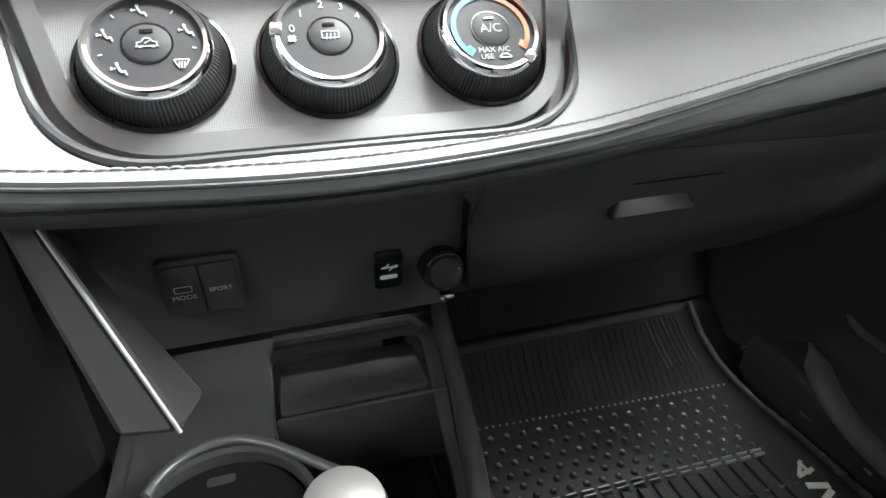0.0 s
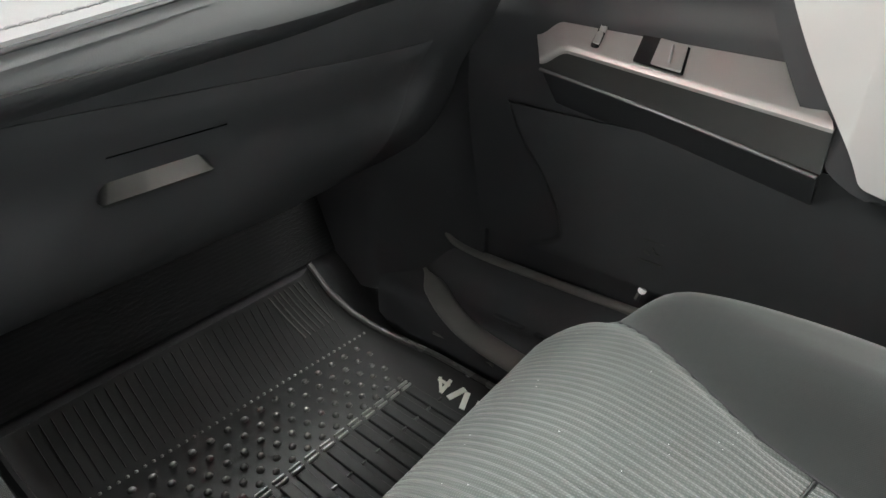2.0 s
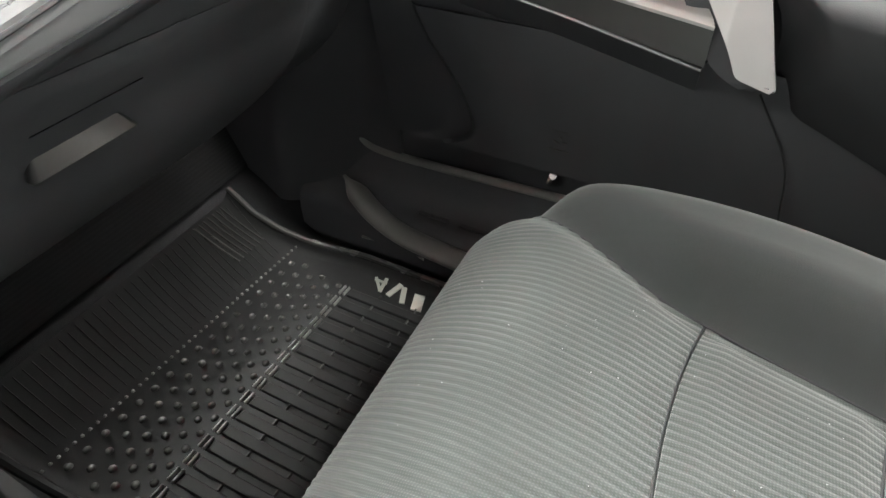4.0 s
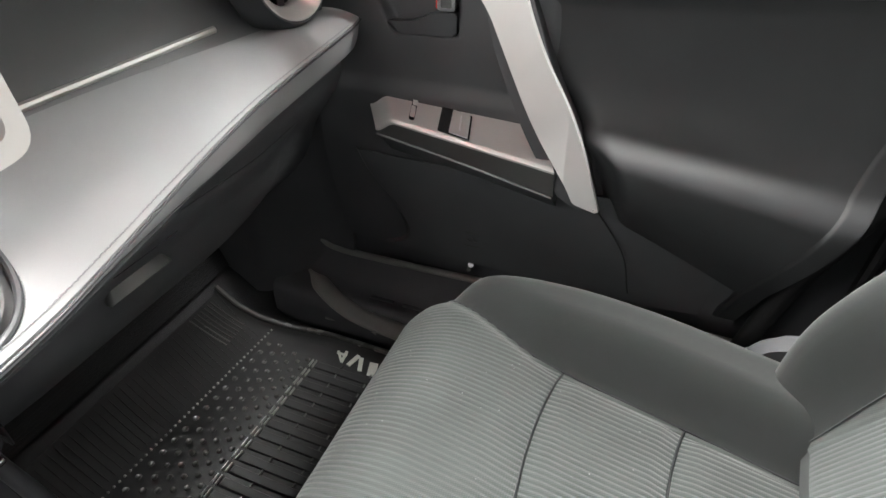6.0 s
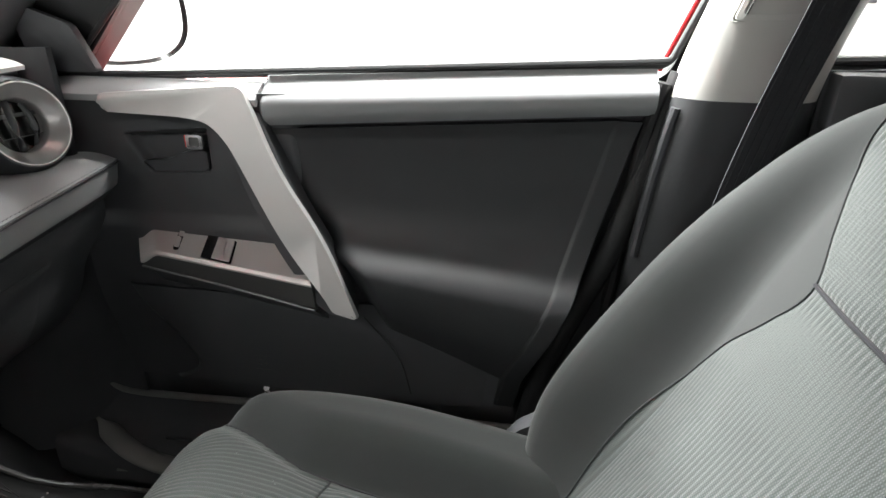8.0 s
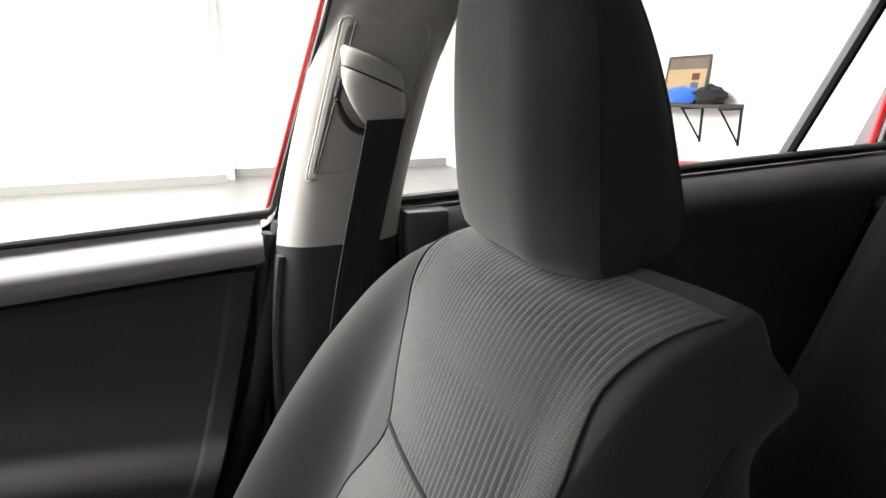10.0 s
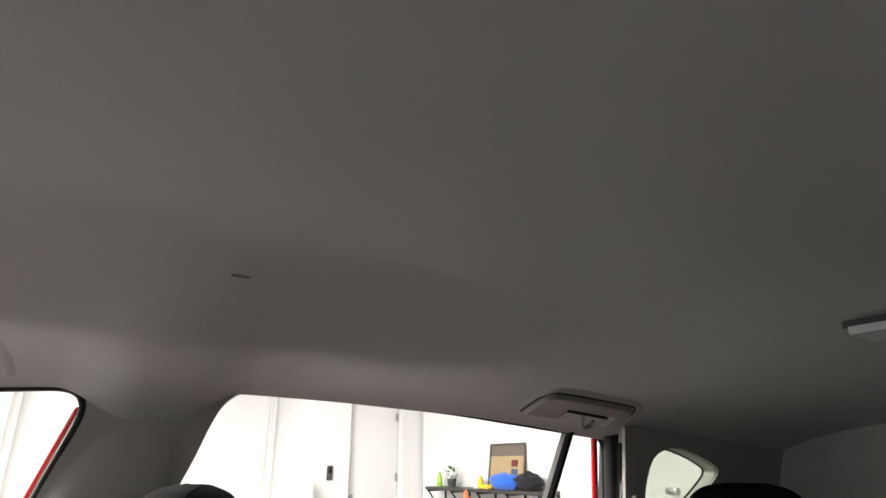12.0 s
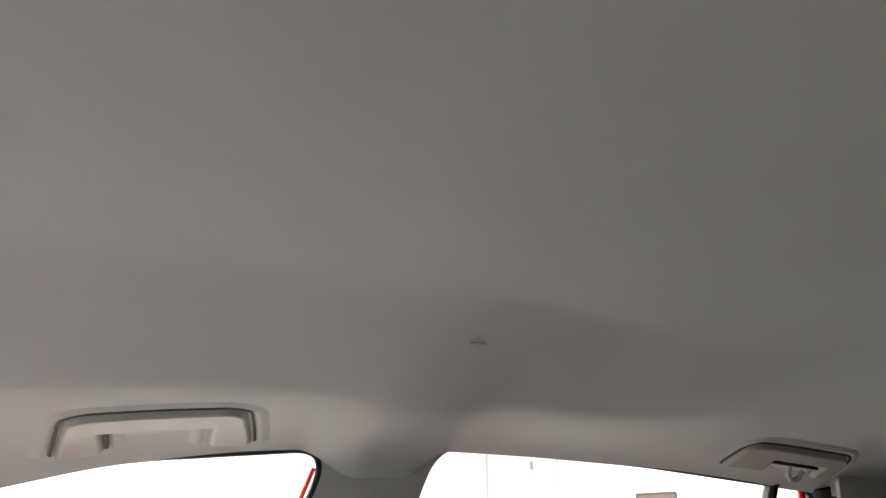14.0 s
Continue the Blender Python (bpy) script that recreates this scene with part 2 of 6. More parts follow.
M_RUBBER_GLINT = material("glint_toned_rubber", (0.17, 0.17, 0.16), 0.30, 0, 0.1, 1500, 0.2)
M_SEAL = material("matt_rubber_seal", (0.02, 0.02, 0.021), 0.6, 0, 0.1, 900, 0.15)
M_CARPET = woven("black_carpet", (0.015, 0.015, 0.0165), 420, 0.5, 0.3, 0.1)
M_CLOTH = woven("dark_grey_seat_cloth", (0.0145, 0.0167, 0.0164), 330, 0.16, 0.15, 0.2, 0.0, 0.92, 1.10)
M_RIB = woven("ribbed_grey_seat_cloth", (0.048, 0.0552, 0.053), 165, 0.45, 0.16, 0.25, 0.0, 0.85, 1.26)
M_CLOTH_DARK = woven("charcoal_side_cloth", (0.019, 0.019, 0.022), 380, 0.2, 0.15, 0.06)
M_LINER = material("warm_grey_headliner_cloth", (0.62, 0.622, 0.618), 0.9, 0, 0.22, 520, 0.04, 5, 0.1, spec=0.15)
M_TRIM = material("warm_grey_pillar_plastic", (0.455, 0.445, 0.422), 0.5, 0, 0.2, 1500, 0.05)
M_VENT = material("dark_grey_vent_plastic", (0.085, 0.087, 0.092), 0.42, 0, 0.15, 2000, 0.06)
M_GAP_SHADE = material("gap_shade_grey", (0.10, 0.098, 0.094), 0.7, 0, 0.1, 900, 0.1)
M_CLOTH_LIT = woven("window_lit_seat_cloth", (0.032, 0.0355, 0.0345), 330, 0.16, 0.15, 0.2, 0.0, 0.92, 1.10)
M_CLOTH_SIDE = woven("dark_side_cloth", (0.036, 0.038, 0.040), 330, 0.14, 0.15, 0.1, 0.0, 0.93, 1.09)
M_REAR = woven("shade_black_bench_cloth", (0.005, 0.005, 0.006), 380, 0.2, 0.15, 0.0)
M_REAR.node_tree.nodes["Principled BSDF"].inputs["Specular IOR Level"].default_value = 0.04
M_BELT = woven("black_belt_webbing", (0.03, 0.03, 0.034), 420, 0.2, 0.1, 0.1, 0.0, 0.94, 1.06)
M_RED = material("red_car_paint", (0.42, 0.012, 0.016), 0.25, 0.1, 0, vary=0.05, coat=0.8)
M_GLASS = glass_pane("window_glass")
M_SCREEN = material("dark_screen_glass", (0.01, 0.011, 0.013), 0.06, 0, 0, vary=0.02)
M_PRINT = material("white_print", (0.72, 0.73, 0.74), 0.5, 0, 0, vary=0.03)
M_BLUE = material("blue_print", (0.08, 0.36, 0.72), 0.45, 0, 0, vary=0.03)
M_ORANGE = material("orange_print", (0.75, 0.22, 0.1), 0.45, 0, 0, vary=0.03)
M_SKIRT = material("ribbed_black_grip", (0.05, 0.05, 0.053), 0.4, 0, 0.1, 1600, 0.1)
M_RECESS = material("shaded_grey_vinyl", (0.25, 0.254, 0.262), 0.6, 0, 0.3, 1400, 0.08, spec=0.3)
M_KNOB_PRINT = material("grey_knob_print", (0.48, 0.49, 0.50), 0.5, 0, 0, vary=0.03)
M_STITCH = material("pale_thread", (0.27, 0.275, 0.28), 0.8, 0, 0.3, 3000, 0.1)
M_KNOB = material("dark_grey_knob_face", (0.045, 0.046, 0.05), 0.55, 0, 0.15, 2500, 0.06, spec=0.3)
M_STRIP = material("uneven_grey_plastic", (0.21, 0.205, 0.195), 0.36, 0, 0.3, 1500, 0.2)
M_FROST = material("frosted_plastic", (0.42, 0.43, 0.44), 0.4, 0, 0.1, 300, 0.08)
M_WALL = material("white_wall_paint", (0.82, 0.82, 0.82), 0.6, 0, 0.1, 150, 0.03, 1.2)
M_FLOOR = material("sealed_grey_concrete", (0.20, 0.194, 0.188), 0.32, 0, 0.1, 60, 0.06, 1.5)
M_BOARD = material("grey_vinyl_baseboard", (0.23, 0.225, 0.22), 0.5, 0, 0, vary=0.08)


# ---- garage ----
def wall(name, x0, x1, y0, y1, z0=GROUND, z1=3.0, mat=M_WALL, label="plain white painted garage wall"):
    return whole(name, block(x0, x1, y0, y1, z0, z1), mat, label, "wall", "structure", smooth=False)


whole("ground", block(-7.0, 11.0, -7.0, 8.0, GROUND - 0.1, GROUND), M_FLOOR, "sealed grey concrete garage floor with soft sheen", "floor", "structure", smooth=False)
wall("wall_east", 9.15, 9.4, -0.5, 8.0)
wall("wall_recess", 9.7, 9.9, -4.2, -0.5)
wall("wall_return_north", 9.4, 9.7, -0.6, -0.5)
wall("wall_return_south", 8.3, 9.9, -4.4, -4.2)
wall("wall_south", -7.0, 8.0, -6.3, -6.05)
wall("wall_west", -7.2, -7.0, -7.0, 8.0)
wall("wall_north", -7.0, 11.0, 8.0, 8.2)
whole("garage_ceiling", block(-7.0, 11.0, -7.0, 8.2, 3.0, 3.1), M_WALL, "white garage ceiling", "ceiling", "structure", smooth=False)
for bx0, bx1, by0, by1 in ((9.135, 9.15, -0.5, 8.0), (9.685, 9.7, -4.2, -0.6), (8.035, 8.05, -4.8, -4.4)):
    whole("baseboard", block(bx0, bx1, by0, by1, GROUND, GROUND + 0.13), M_BOARD, "grey vinyl baseboard along the white wall", "baseboard", "structure", smooth=False)

# wall with the door: piers beside and a lintel above the opening
DOOR_Y0, DOOR_Y1, DOOR_H = -5.68, -4.78, 2.36
wall("wall_door_side", 8.05, 8.3, DOOR_Y1, -4.2)
wall("wall_door_corner", 8.05, 8.3, -6.3, DOOR_Y0)
wall("wall_door_top", 8.05, 8.3, DOOR_Y0, DOOR_Y1, GROUND + DOOR_H, 3.0)
garage_door = thing("door_1", "plain white flush door, shut, in a white wall", "door", (8.2, -5.25, GROUND), kind="structure")
part("door_leaf", block(8.17, 8.21, DOOR_Y0 + 0.01, DOOR_Y1 - 0.01, GROUND + 0.01, GROUND + DOOR_H - 0.01, 0.004), M_WALL, garage_door)
M_STEEL = material("brushed_steel", (0.45, 0.45, 0.46), 0.35, 1.0, 0.1, 600, 0.05)
for hz in (0.25, 1.18, 2.08):
    part("hinge", block(8.15, 8.172, DOOR_Y0 + 0.012, DOOR_Y0 + 0.05, GROUND + hz, GROUND + hz + 0.12, 0.004), M_STEEL, garage_door, "steel butt hinge")
part("door_knob", lathe([(0.012, 0), (0.012, 0.03), (0.028, 0.04), (0.028, 0.06), (0.015, 0.07)], (8.17, DOOR_Y1 - 0.08, GROUND + 1.0), (-1, 0, 0), 16), M_STEEL, garage_door, "round steel knob")
keypad = thing("wall_keypad", "small dark keypad box on the white wall", "keypad", (8.03, -4.47, 0.9))
part("case", block(8.02, 8.05, -4.515, -4.425, 0.80, 1.0, 0.008), M_BLACK, keypad)
part("panel", block(8.014, 8.02, -4.50, -4.44, 0.90, 0.98, 0.002), M_SCREEN, keypad, "small glossy panel")

whole("bollard", lathe([(0.075, 0), (0.075, 1.2), (0.070, 1.235), (0.045, 1.26), (0.001, 1.27)], (7.85, -4.09, GROUND), (0, 0, 1), 28), M_WALL, "white painted round steel bollard on the floor", "bollard")
for pipe_y in (-4.02, -4.15):
    whole("conduit", tube([(9.68, pipe_y, GROUND + 0.13), (9.68, pipe_y, 2.99)], 0.018, 10), M_WALL, "thin white conduit running up the wall", "conduit", group="wall conduits")

# ribbed roller shutter at the front of the east wall
shutter = thing("roller_shutter", "white ribbed roller shutter in the garage wall", "shutter", (9.1, 5.6, GROUND), kind="structure")
for k in range(26):
    part("slat", block(9.1, 9.134, 3.75, 7.6, GROUND + 0.02 + k * 0.1, GROUND + 0.118 + k * 0.1, 0.004, 1), M_WALL, shutter)

# shelf with its goods, on the south wall
M_SHELF = material("black_stained_board", (0.045, 0.04, 0.036), 0.5, 0, 0.3, 200, 0.2)
M_IRON = material("black_iron", (0.02, 0.02, 0.02), 0.4, 0.6, 0.1, 500, 0.1)
SHELF_Z = 0.70
shelf = thing("wall_shelf", "long dark board shelf on black triangular brackets", "shelf", (6.2, -5.9, SHELF_Z - 0.4))
part("board", block(5.0, 7.4, -6.05, -5.7, SHELF_Z - 0.04, SHELF_Z, 0.005), M_SHELF, shelf)
for k in range(5):
    bx = 5.02 + k * 0.585
    bm = block(bx - 0.012, bx + 0.012, -6.05, -6.03, SHELF_Z - 0.46, SHELF_Z - 0.04)
    block(bx - 0.012, bx + 0.012, -6.05, -5.72, SHELF_Z - 0.064, SHELF_Z - 0.04, bm=bm)
    tube([(bx, -6.04, SHELF_Z - 0.44), (bx, -5.74, SHELF_Z - 0.06)], 0.012, 6, bm)
    part("bracket", bm, M_IRON, shelf, smooth=False)
M_CARD = material("brown_cardboard", (0.42, 0.31, 0.18), 0.8, 0, 0.3, 120, 0.12)
M_DARKCARD = material("dark_printed_card", (0.09, 0.07, 0.06), 0.6, 0, 0, vary=0.1)
board = thing("cork_board", "brown framed board leaning on the wall on a shelf", "board", (5.9, -5.98, SHELF_Z))
part("frame", placed(frame_plate(round_poly([(-0.36, 0), (0.36, 0), (0.36, 0.56), (-0.36, 0.56)], 0.01, 2), round_poly([(-0.335, 0.025), (0.335, 0.025), (0.335, 0.535), (-0.335, 0.535)], 0.01, 2), lambda a, b, c: (a, c, b), 0.03), pose(5.9, -5.99, SHELF_Z, 8, 0, 0)), M_DARKCARD, board)
part("sheet", placed(block(-0.335, 0.335, 0.004, 0.02, 0.025, 0.40), pose(5.9, -5.99, SHELF_Z, 8, 0, 0)), M_CARD, board, "tan cork sheet")
part("band", placed(block(-0.335, 0.335, 0.006, 0.022, 0.40, 0.535), pose(5.9, -5.99, SHELF_Z, 8, 0, 0)), material("taupe_band", (0.16, 0.13, 0.11), 0.7), board, "taupe top band")
part("note", placed(block(-0.22, -0.1, 0.02, 0.026, 0.27, 0.35), pose(5.9, -5.99, SHELF_Z, 8, 0, 0)), material("dark_red_note", (0.14, 0.03, 0.03), 0.7), board, "small dark red note")
part("note", placed(block(-0.22, -0.1, 0.02, 0.026, 0.15, 0.24), pose(5.9, -5.99, SHELF_Z, 8, 0, 0)), material("blue_grey_note", (0.1, 0.12, 0.2), 0.7), board, "small blue-grey note")


def lump(cx, cy, z0, sx, sy, sz, seed, rough=0.25, n=18, m=10):
    """A soft heap: a ball pressed flat below, with uneven folds."""
    rings = []
    for j in range(m + 1):
        a = math.pi * j / m
        ring = []
        for i in range(n):
            b = 2 * math.pi * i / n
            d = Vector((math.sin(a) * math.cos(b), math.sin(a) * math.sin(b), -math.cos(a)))
            k = 1 + rough * noise.noise(d * 2.2 + Vector((seed, seed * 0.7, 3)))
            ring.append((cx + d.x * sx * k, cy + d.y * sy * k, z0 + max(0.0, (d.z * k + 0.75) / 1.75) * sz))
        rings.append(ring)
    return loft(rings)


M_BLUECLOTH = woven("bright_blue_cloth", (0.02, 0.13, 0.6), 60, 0.5)
M_NAVY = woven("navy_cloth", (0.015, 0.02, 0.08), 60, 0.5)
M_YELLOW = material("yellow_plastic", (0.75, 0.55, 0.05), 0.5)
M_GREEN = material("green_leaf", (0.05, 0.16, 0.03), 0.5)
M_CLEAR = material("frosted_white_plastic", (0.72, 0.74, 0.76), 0.35, 0, 0, vary=0.08)
whole("blue_towel", lump(5.75, -5.84, SHELF_Z, 0.26, 0.11, 0.2, 4, 0.3), M_BLUECLOTH, "crumpled bright blue towel lying on the shelf", "towel")
whole("black_bag", lump(5.32, -5.86, SHELF_Z, 0.22, 0.12, 0.2, 9, 0.5), M_CLOTH_DARK, "slumped black bag lying on the shelf", "bag")
whole("yellow_bottle", lathe([(0.035, 0), (0.04, 0.02), (0.04, 0.1), (0.015, 0.13), (0.015, 0.16)], (6.2, -5.8, SHELF_Z), (0, 0, 1), 16), M_YELLOW, "small yellow plastic bottle on the shelf", "bottle")
whole("white_tub", lathe([(0.06, 0), (0.065, 0.01), (0.065, 0.14), (0.055, 0.15)], (6.34, -5.86, SHELF_Z), (0, 0, 1), 20), M_CLEAR, "white plastic tub on the shelf", "tub")
whole("yellow_cloth", lump(6.05, -5.76, SHELF_Z, 0.12, 0.06, 0.06, 2, 0.4), M_YELLOW, "small crumpled yellow cloth on the shelf", "cloth")
plant = thing("potted_plant", "small green plant in a dark pot on the shelf", "plant", (6.95, -5.87, SHELF_Z))
part("pot", lathe([(0.05, 0), (0.07, 0.1), (0.075, 0.11), (0.06, 0.11)], (6.95, -5.87, SHELF_Z), (0, 0, 1), 18), M_BLACK, plant)
bm = bmesh.new()
rng = random.Random(7)
for k in range(60):
    a, r = rng.uniform(0, 6.28), rng.uniform(0.02, 0.13)
    p = Vector((6.95 + r * math.cos(a), -5.87 + r * math.sin(a) * 0.8, SHELF_Z + 0.11 + rng.uniform(0, 0.15)))
    d = Vector((math.cos(a), math.sin(a), rng.uniform(-0.2, 0.8))).normalized() * 0.06
    s = d.cross(Vector((0, 0, 1))).normalized() * 0.02
    vs = [bm.verts.new(q) for q in (p, p + d * 0.5 + s, p + d, p + d * 0.5 - s)]
    bm.faces.new(vs)
part("leaves", bm, M_GREEN, plant)
whole("green_bottle", lathe([(0.04, 0), (0.045, 0.02), (0.04, 0.13), (0.02, 0.17), (0.02, 0.2)], (7.25, -5.86, SHELF_Z), (0, 0, 1), 16), material("lime_plastic", (0.35, 0.6, 0.08), 0.4), "lime green spray bottle on the shelf", "bottle")

# plastic drawer tower and the goods on it
DX0, DX1, DY0, DY1 = 5.86, 6.30, -5.75, -5.2
tower = thing("drawer_tower", "translucent white plastic drawer tower on the floor", "drawers", (5.92, -5.48, GROUND))
part("case", block(DX0, DX1, DY0, DY1, GROUND, GROUND + 0.76, 0.01), M_FROST, tower)
for px in (DX0, DX1):
    for py in (DY0, DY1):
        part("post", block(px - 0.02, px + 0.02, py - 0.02, py + 0.02, GROUND, GROUND + 0.765, 0.006), M_CLEAR, tower, "white corner post")
for k in range(3):
    z = GROUND + 0.03 + k * 0.245
    drawer = part("drawer", block(DX0 + 0.03, DX1 - 0.03, DY1, DY1 + 0.02, z, z + 0.215, 0.008), M_FROST, tower)
    part("handle", block(6.0, 6.16, DY1 + 0.02, DY1 + 0.035, z + 0.14, z + 0.17, 0.004), M_CLEAR, drawer)
    side = part("drawer", block(DX0 - 0.02, DX0, DY0 + 0.03, DY1 - 0.03, z, z + 0.215, 0.008), M_FROST, tower)
whole("blue_cloth", lump(5.95, -5.36, GROUND + 0.76, 0.17, 0.13, 0.17, 5, 0.3), M_BLUECLOTH, "blue cloth heap on the drawer tower", "cloth")
whole("green_cloth", lump(6.14, -5.45, GROUND + 0.76, 0.17, 0.15, 0.2, 6, 0.4), woven("sage_cloth", (0.12, 0.2, 0.12), 60, 0.4), "sage green cloth heap on the drawer tower", "cloth")
whole("orange_brush", lump(6.26, -5.6, GROUND + 0.76, 0.06, 0.06, 0.33, 8, 0.6), M_ORANGE, "orange brown duster standing on the drawer tower", "duster")
whole("storage_bin", loft([[(x, y, z) for x, y in round_poly([(6.45 - s, -5.5 - s), (6.95 + s, -5.5 - s), (6.95 + s, -5.05 + s), (6.45 - s, -5.05 + s)], 0.04, 3)] for s, z in ((0, GROUND), (0.05, GROUND + 0.36), (0.07, GROUND + 0.36), (0.07, GROUND + 0.38))]), M_BLACK, "black plastic storage bin on the floor", "bin")
whole("navy_cloth", lump(6.68, -5.28, GROUND + 0.38, 0.2, 0.2, 0.2, 12, 0.5), M_NAVY, "navy cloth heap in the black bin", "cloth")
whole("yellow_duster", lump(6.93, -5.1, GROUND + 0.38, 0.07, 0.07, 0.13, 14, 0.5), M_YELLOW, "yellow duster on the rim of the bin", "cloth")
whole("black_crate", block(5.42, 5.83, -5.95, -5.4, GROUND, GROUND + 0.38, 0.02), M_BLACK, "low black crate beside the drawer tower", "crate")
stool = thing("mechanic_stool", "red topped rolling stool on a thin post", "stool", (5.35, -5.72, GROUND))
part("seat", lathe([(0.14, 0), (0.17, 0.015), (0.175, 0.05), (0.15, 0.065)], (4.98, -5.4, 0.03), (0, 0, 1), 28), material("red_seat_vinyl", (0.7, 0.03, 0.03), 0.35), stool)
part("post", lathe([(0.018, 0), (0.018, 0.4)], (4.98, -5.4, GROUND + 0.06), (0, 0, 1), 12), M_CHROME, stool)
for k in range(5):
    a = k * 1.2566
    part("leg", tube([(4.98, -5.4, GROUND + 0.09), (4.98 + 0.24 * math.cos(a), -5.4 + 0.24 * math.sin(a), GROUND + 0.05)], 0.014, 8), M_BLACK, stool)
    part("caster", lathe([(0.025, -0.012), (0.025, 0.012)], (4.98 + 0.24 * math.cos(a), -5.4 + 0.24 * math.sin(a), GROUND + 0.025), (math.sin(a), math.cos(a), 0), 14), M_RUBBER, stool)
whole("wall_hook", block(3.4, 3.52, -6.05, -5.98, 0.72, 0.78, 0.01), M_STEEL, "small steel hook on the white wall", "hook")


# ---- car body ----
def glass_x(z):
    """Where the side glass stands at a height."""
    return 0.715 - 0.329 * (z - 0.77)


FRONT_WIN = [(0.10, 0.722), (-0.757, 0.762), (-0.875, 1.128), (-0.62, 1.108), (-0.30, 1.034)]
FRONT_OUT = [(0.60, 0.70), (-0.80, 0.70), (-0.905, 1.22), (-0.50, 1.22), (0.10, 1.12)]
REAR_WIN = [(-0.90, 0.772), (-1.882, 0.805), (-1.812, 1.08), (-1.40, 1.118), (-0.965, 1.140)]
REAR_OUT = [(-0.80, 0.70), (-1.94, 0.70), (-1.90, 1.22), (-1.40, 1.22), (-0.905, 1.22)]


def side_at(sign, off=0.0):
    return lambda a, b, c: (sign * (glass_x(b) + off + c), a, b)


RADII_F = [0.02, 0.02, 0.05, 0.06, 0.06]
RADII_R = [0.03, 0.02, 0.03, 0.06, 0.07]
REAR_TINT = glass_pane("tinted_glass", (0.66, 0.70, 0.655))
BODY_F = [(0.10, 0.705), (-0.757, 0.745), (-0.886, 1.15), (-0.62, 1.126), (-0.30, 1.054)]
BODY_R = [(-0.90, 0.75), (-1.915, 0.785), (-1.858, 1.10), (-1.40, 1.14), (-0.98, 1.15)]
QUARTER = [(-1.895, 0.80), (-2.32, 0.92), (-2.28, 1.08), (-1.89, 1.11)]
q_out = [(-1.87, 0.70), (-2.55, 0.70), (-2.45, 1.22), (-1.90, 1.22)]
bm = frame_plate(round_poly(FRONT_OUT, 0.002), round_poly(BODY_F, RADII_F), side_at(1, 0.012), 0.05)
whole("body_side_front", bm, M_SEAL, "dark inner door frame round the front side window", "door frame", "structure", smooth=False)
bm = frame_plate(round_poly(REAR_OUT, 0.002), round_poly(BODY_R, RADII_R), side_at(1, 0.012), 0.05)
whole("body_side_rear", bm, M_SEAL, "dark inner door frame round the rear side window", "door frame", "structure", smooth=False)
bm = frame_plate(round_poly(q_out, 0.002), round_poly(QUARTER, 0.05), side_at(1, 0.0), 0.06)
whole("body_side_quarter", bm, M_BLACK, "dark inner quarter panel round a small window", "quarter panel", "structure", smooth=False)
whole("body_side_lower", block(0.79, 0.84, -2.55, 0.95, GROUND, 0.72, 0.005), M_RED, "red painted lower body side of the car", "body side", "structure", smooth=False)
whole("body_side_inner", block(0.765, 0.785, -2.55, 0.70, -0.05, 0.71, 0.003), M_BLACK, "plain black inner body side", "trim", "structure", smooth=False)
whole("body_side_inner", block(0.70, 0.764, -2.55, -1.875, -0.05, 0.74, 0.003), M_BLACK, "plain black inner body side", "trim", "structure", smooth=False)
# the driver's side, unseen: plain walls with one window, solid behind to block light
far_at = lambda a, b, c: (-glass_x(b) - 0.02 - c, a, b)
whole("body_side_far", prism([(-0.90, 0.70), (-2.55, 0.70), (-2.52, 1.22), (-0.905, 1.22)], far_at, 0.04), M_BLACK, "windowless dark wall added to shut out light behind the driver", "body side", "structure", smooth=False)
whole("body_side_far_front", frame_plate(round_poly([(0.60, 0.70), (-0.90, 0.70), (-0.905, 1.22), (-0.50, 1.22), (0.10, 1.12)], 0.002), round_poly(FRONT_WIN, RADII_F), far_at, 0.04), M_BLACK, "plain dark frame round the driver window", "door frame", "structure", smooth=False)
whole("body_side_far_lower", block(-0.80, -0.755, -2.55, 0.95, GROUND, 0.73, 0.005), M_BLACK, "plain dark lower body side by the driver", "body side", "structure", smooth=False)
for name, corners, radii, off, glass, label in (("window_front", BODY_F, RADII_F, 0.02, M_GLASS, "clear front side window glass, shut"), ("window_rear", BODY_R, RADII_R, 0.02, M_GLASS, "clear rear side window glass, shut"), ("window_quarter", QUARTER, 0.05, 0.03, REAR_TINT, "small tinted quarter window glass")):
    win = whole(name, prism(round_poly(corners, radii), side_at(1, off), 0.004), glass, label, "window", "structure", smooth=False)
    win.visible_shadow = name == "window_quarter"

# roof skin, bulkhead, tail and floor close the cabin; the tail is solid to block light
whole("roof_skin", sheet(lambda u, v: (mix(-0.62, 0.62, u), mix(-0.10, -2.50, v), 1.27 - 0.05 * (2 * u - 1) ** 2 - 0.12 * max(0, v - 0.7)), 12, 12, 0.02, (0, 0, 1)), M_RED, "red painted steel roof skin", "roof", "structure")
whole("bulkhead", block(-0.75, 0.785, 0.70, 0.75, GROUND, 0.80, 0.004), M_BLACK, "plain black bulkhead ahead of the footwell", "bulkhead", "structure", smooth=False)
whole("bonnet", sheet(lambda u, v: (mix(-0.80, 0.80, u), mix(0.62, 1.75, v), 0.74 - 0.10 * v * v - 0.06 * (2 * u - 1) ** 2), 12, 12, 0.02, (0, 0, -1)), M_RED, "red painted bonnet ahead of the windscreen", "bonnet", "structure")
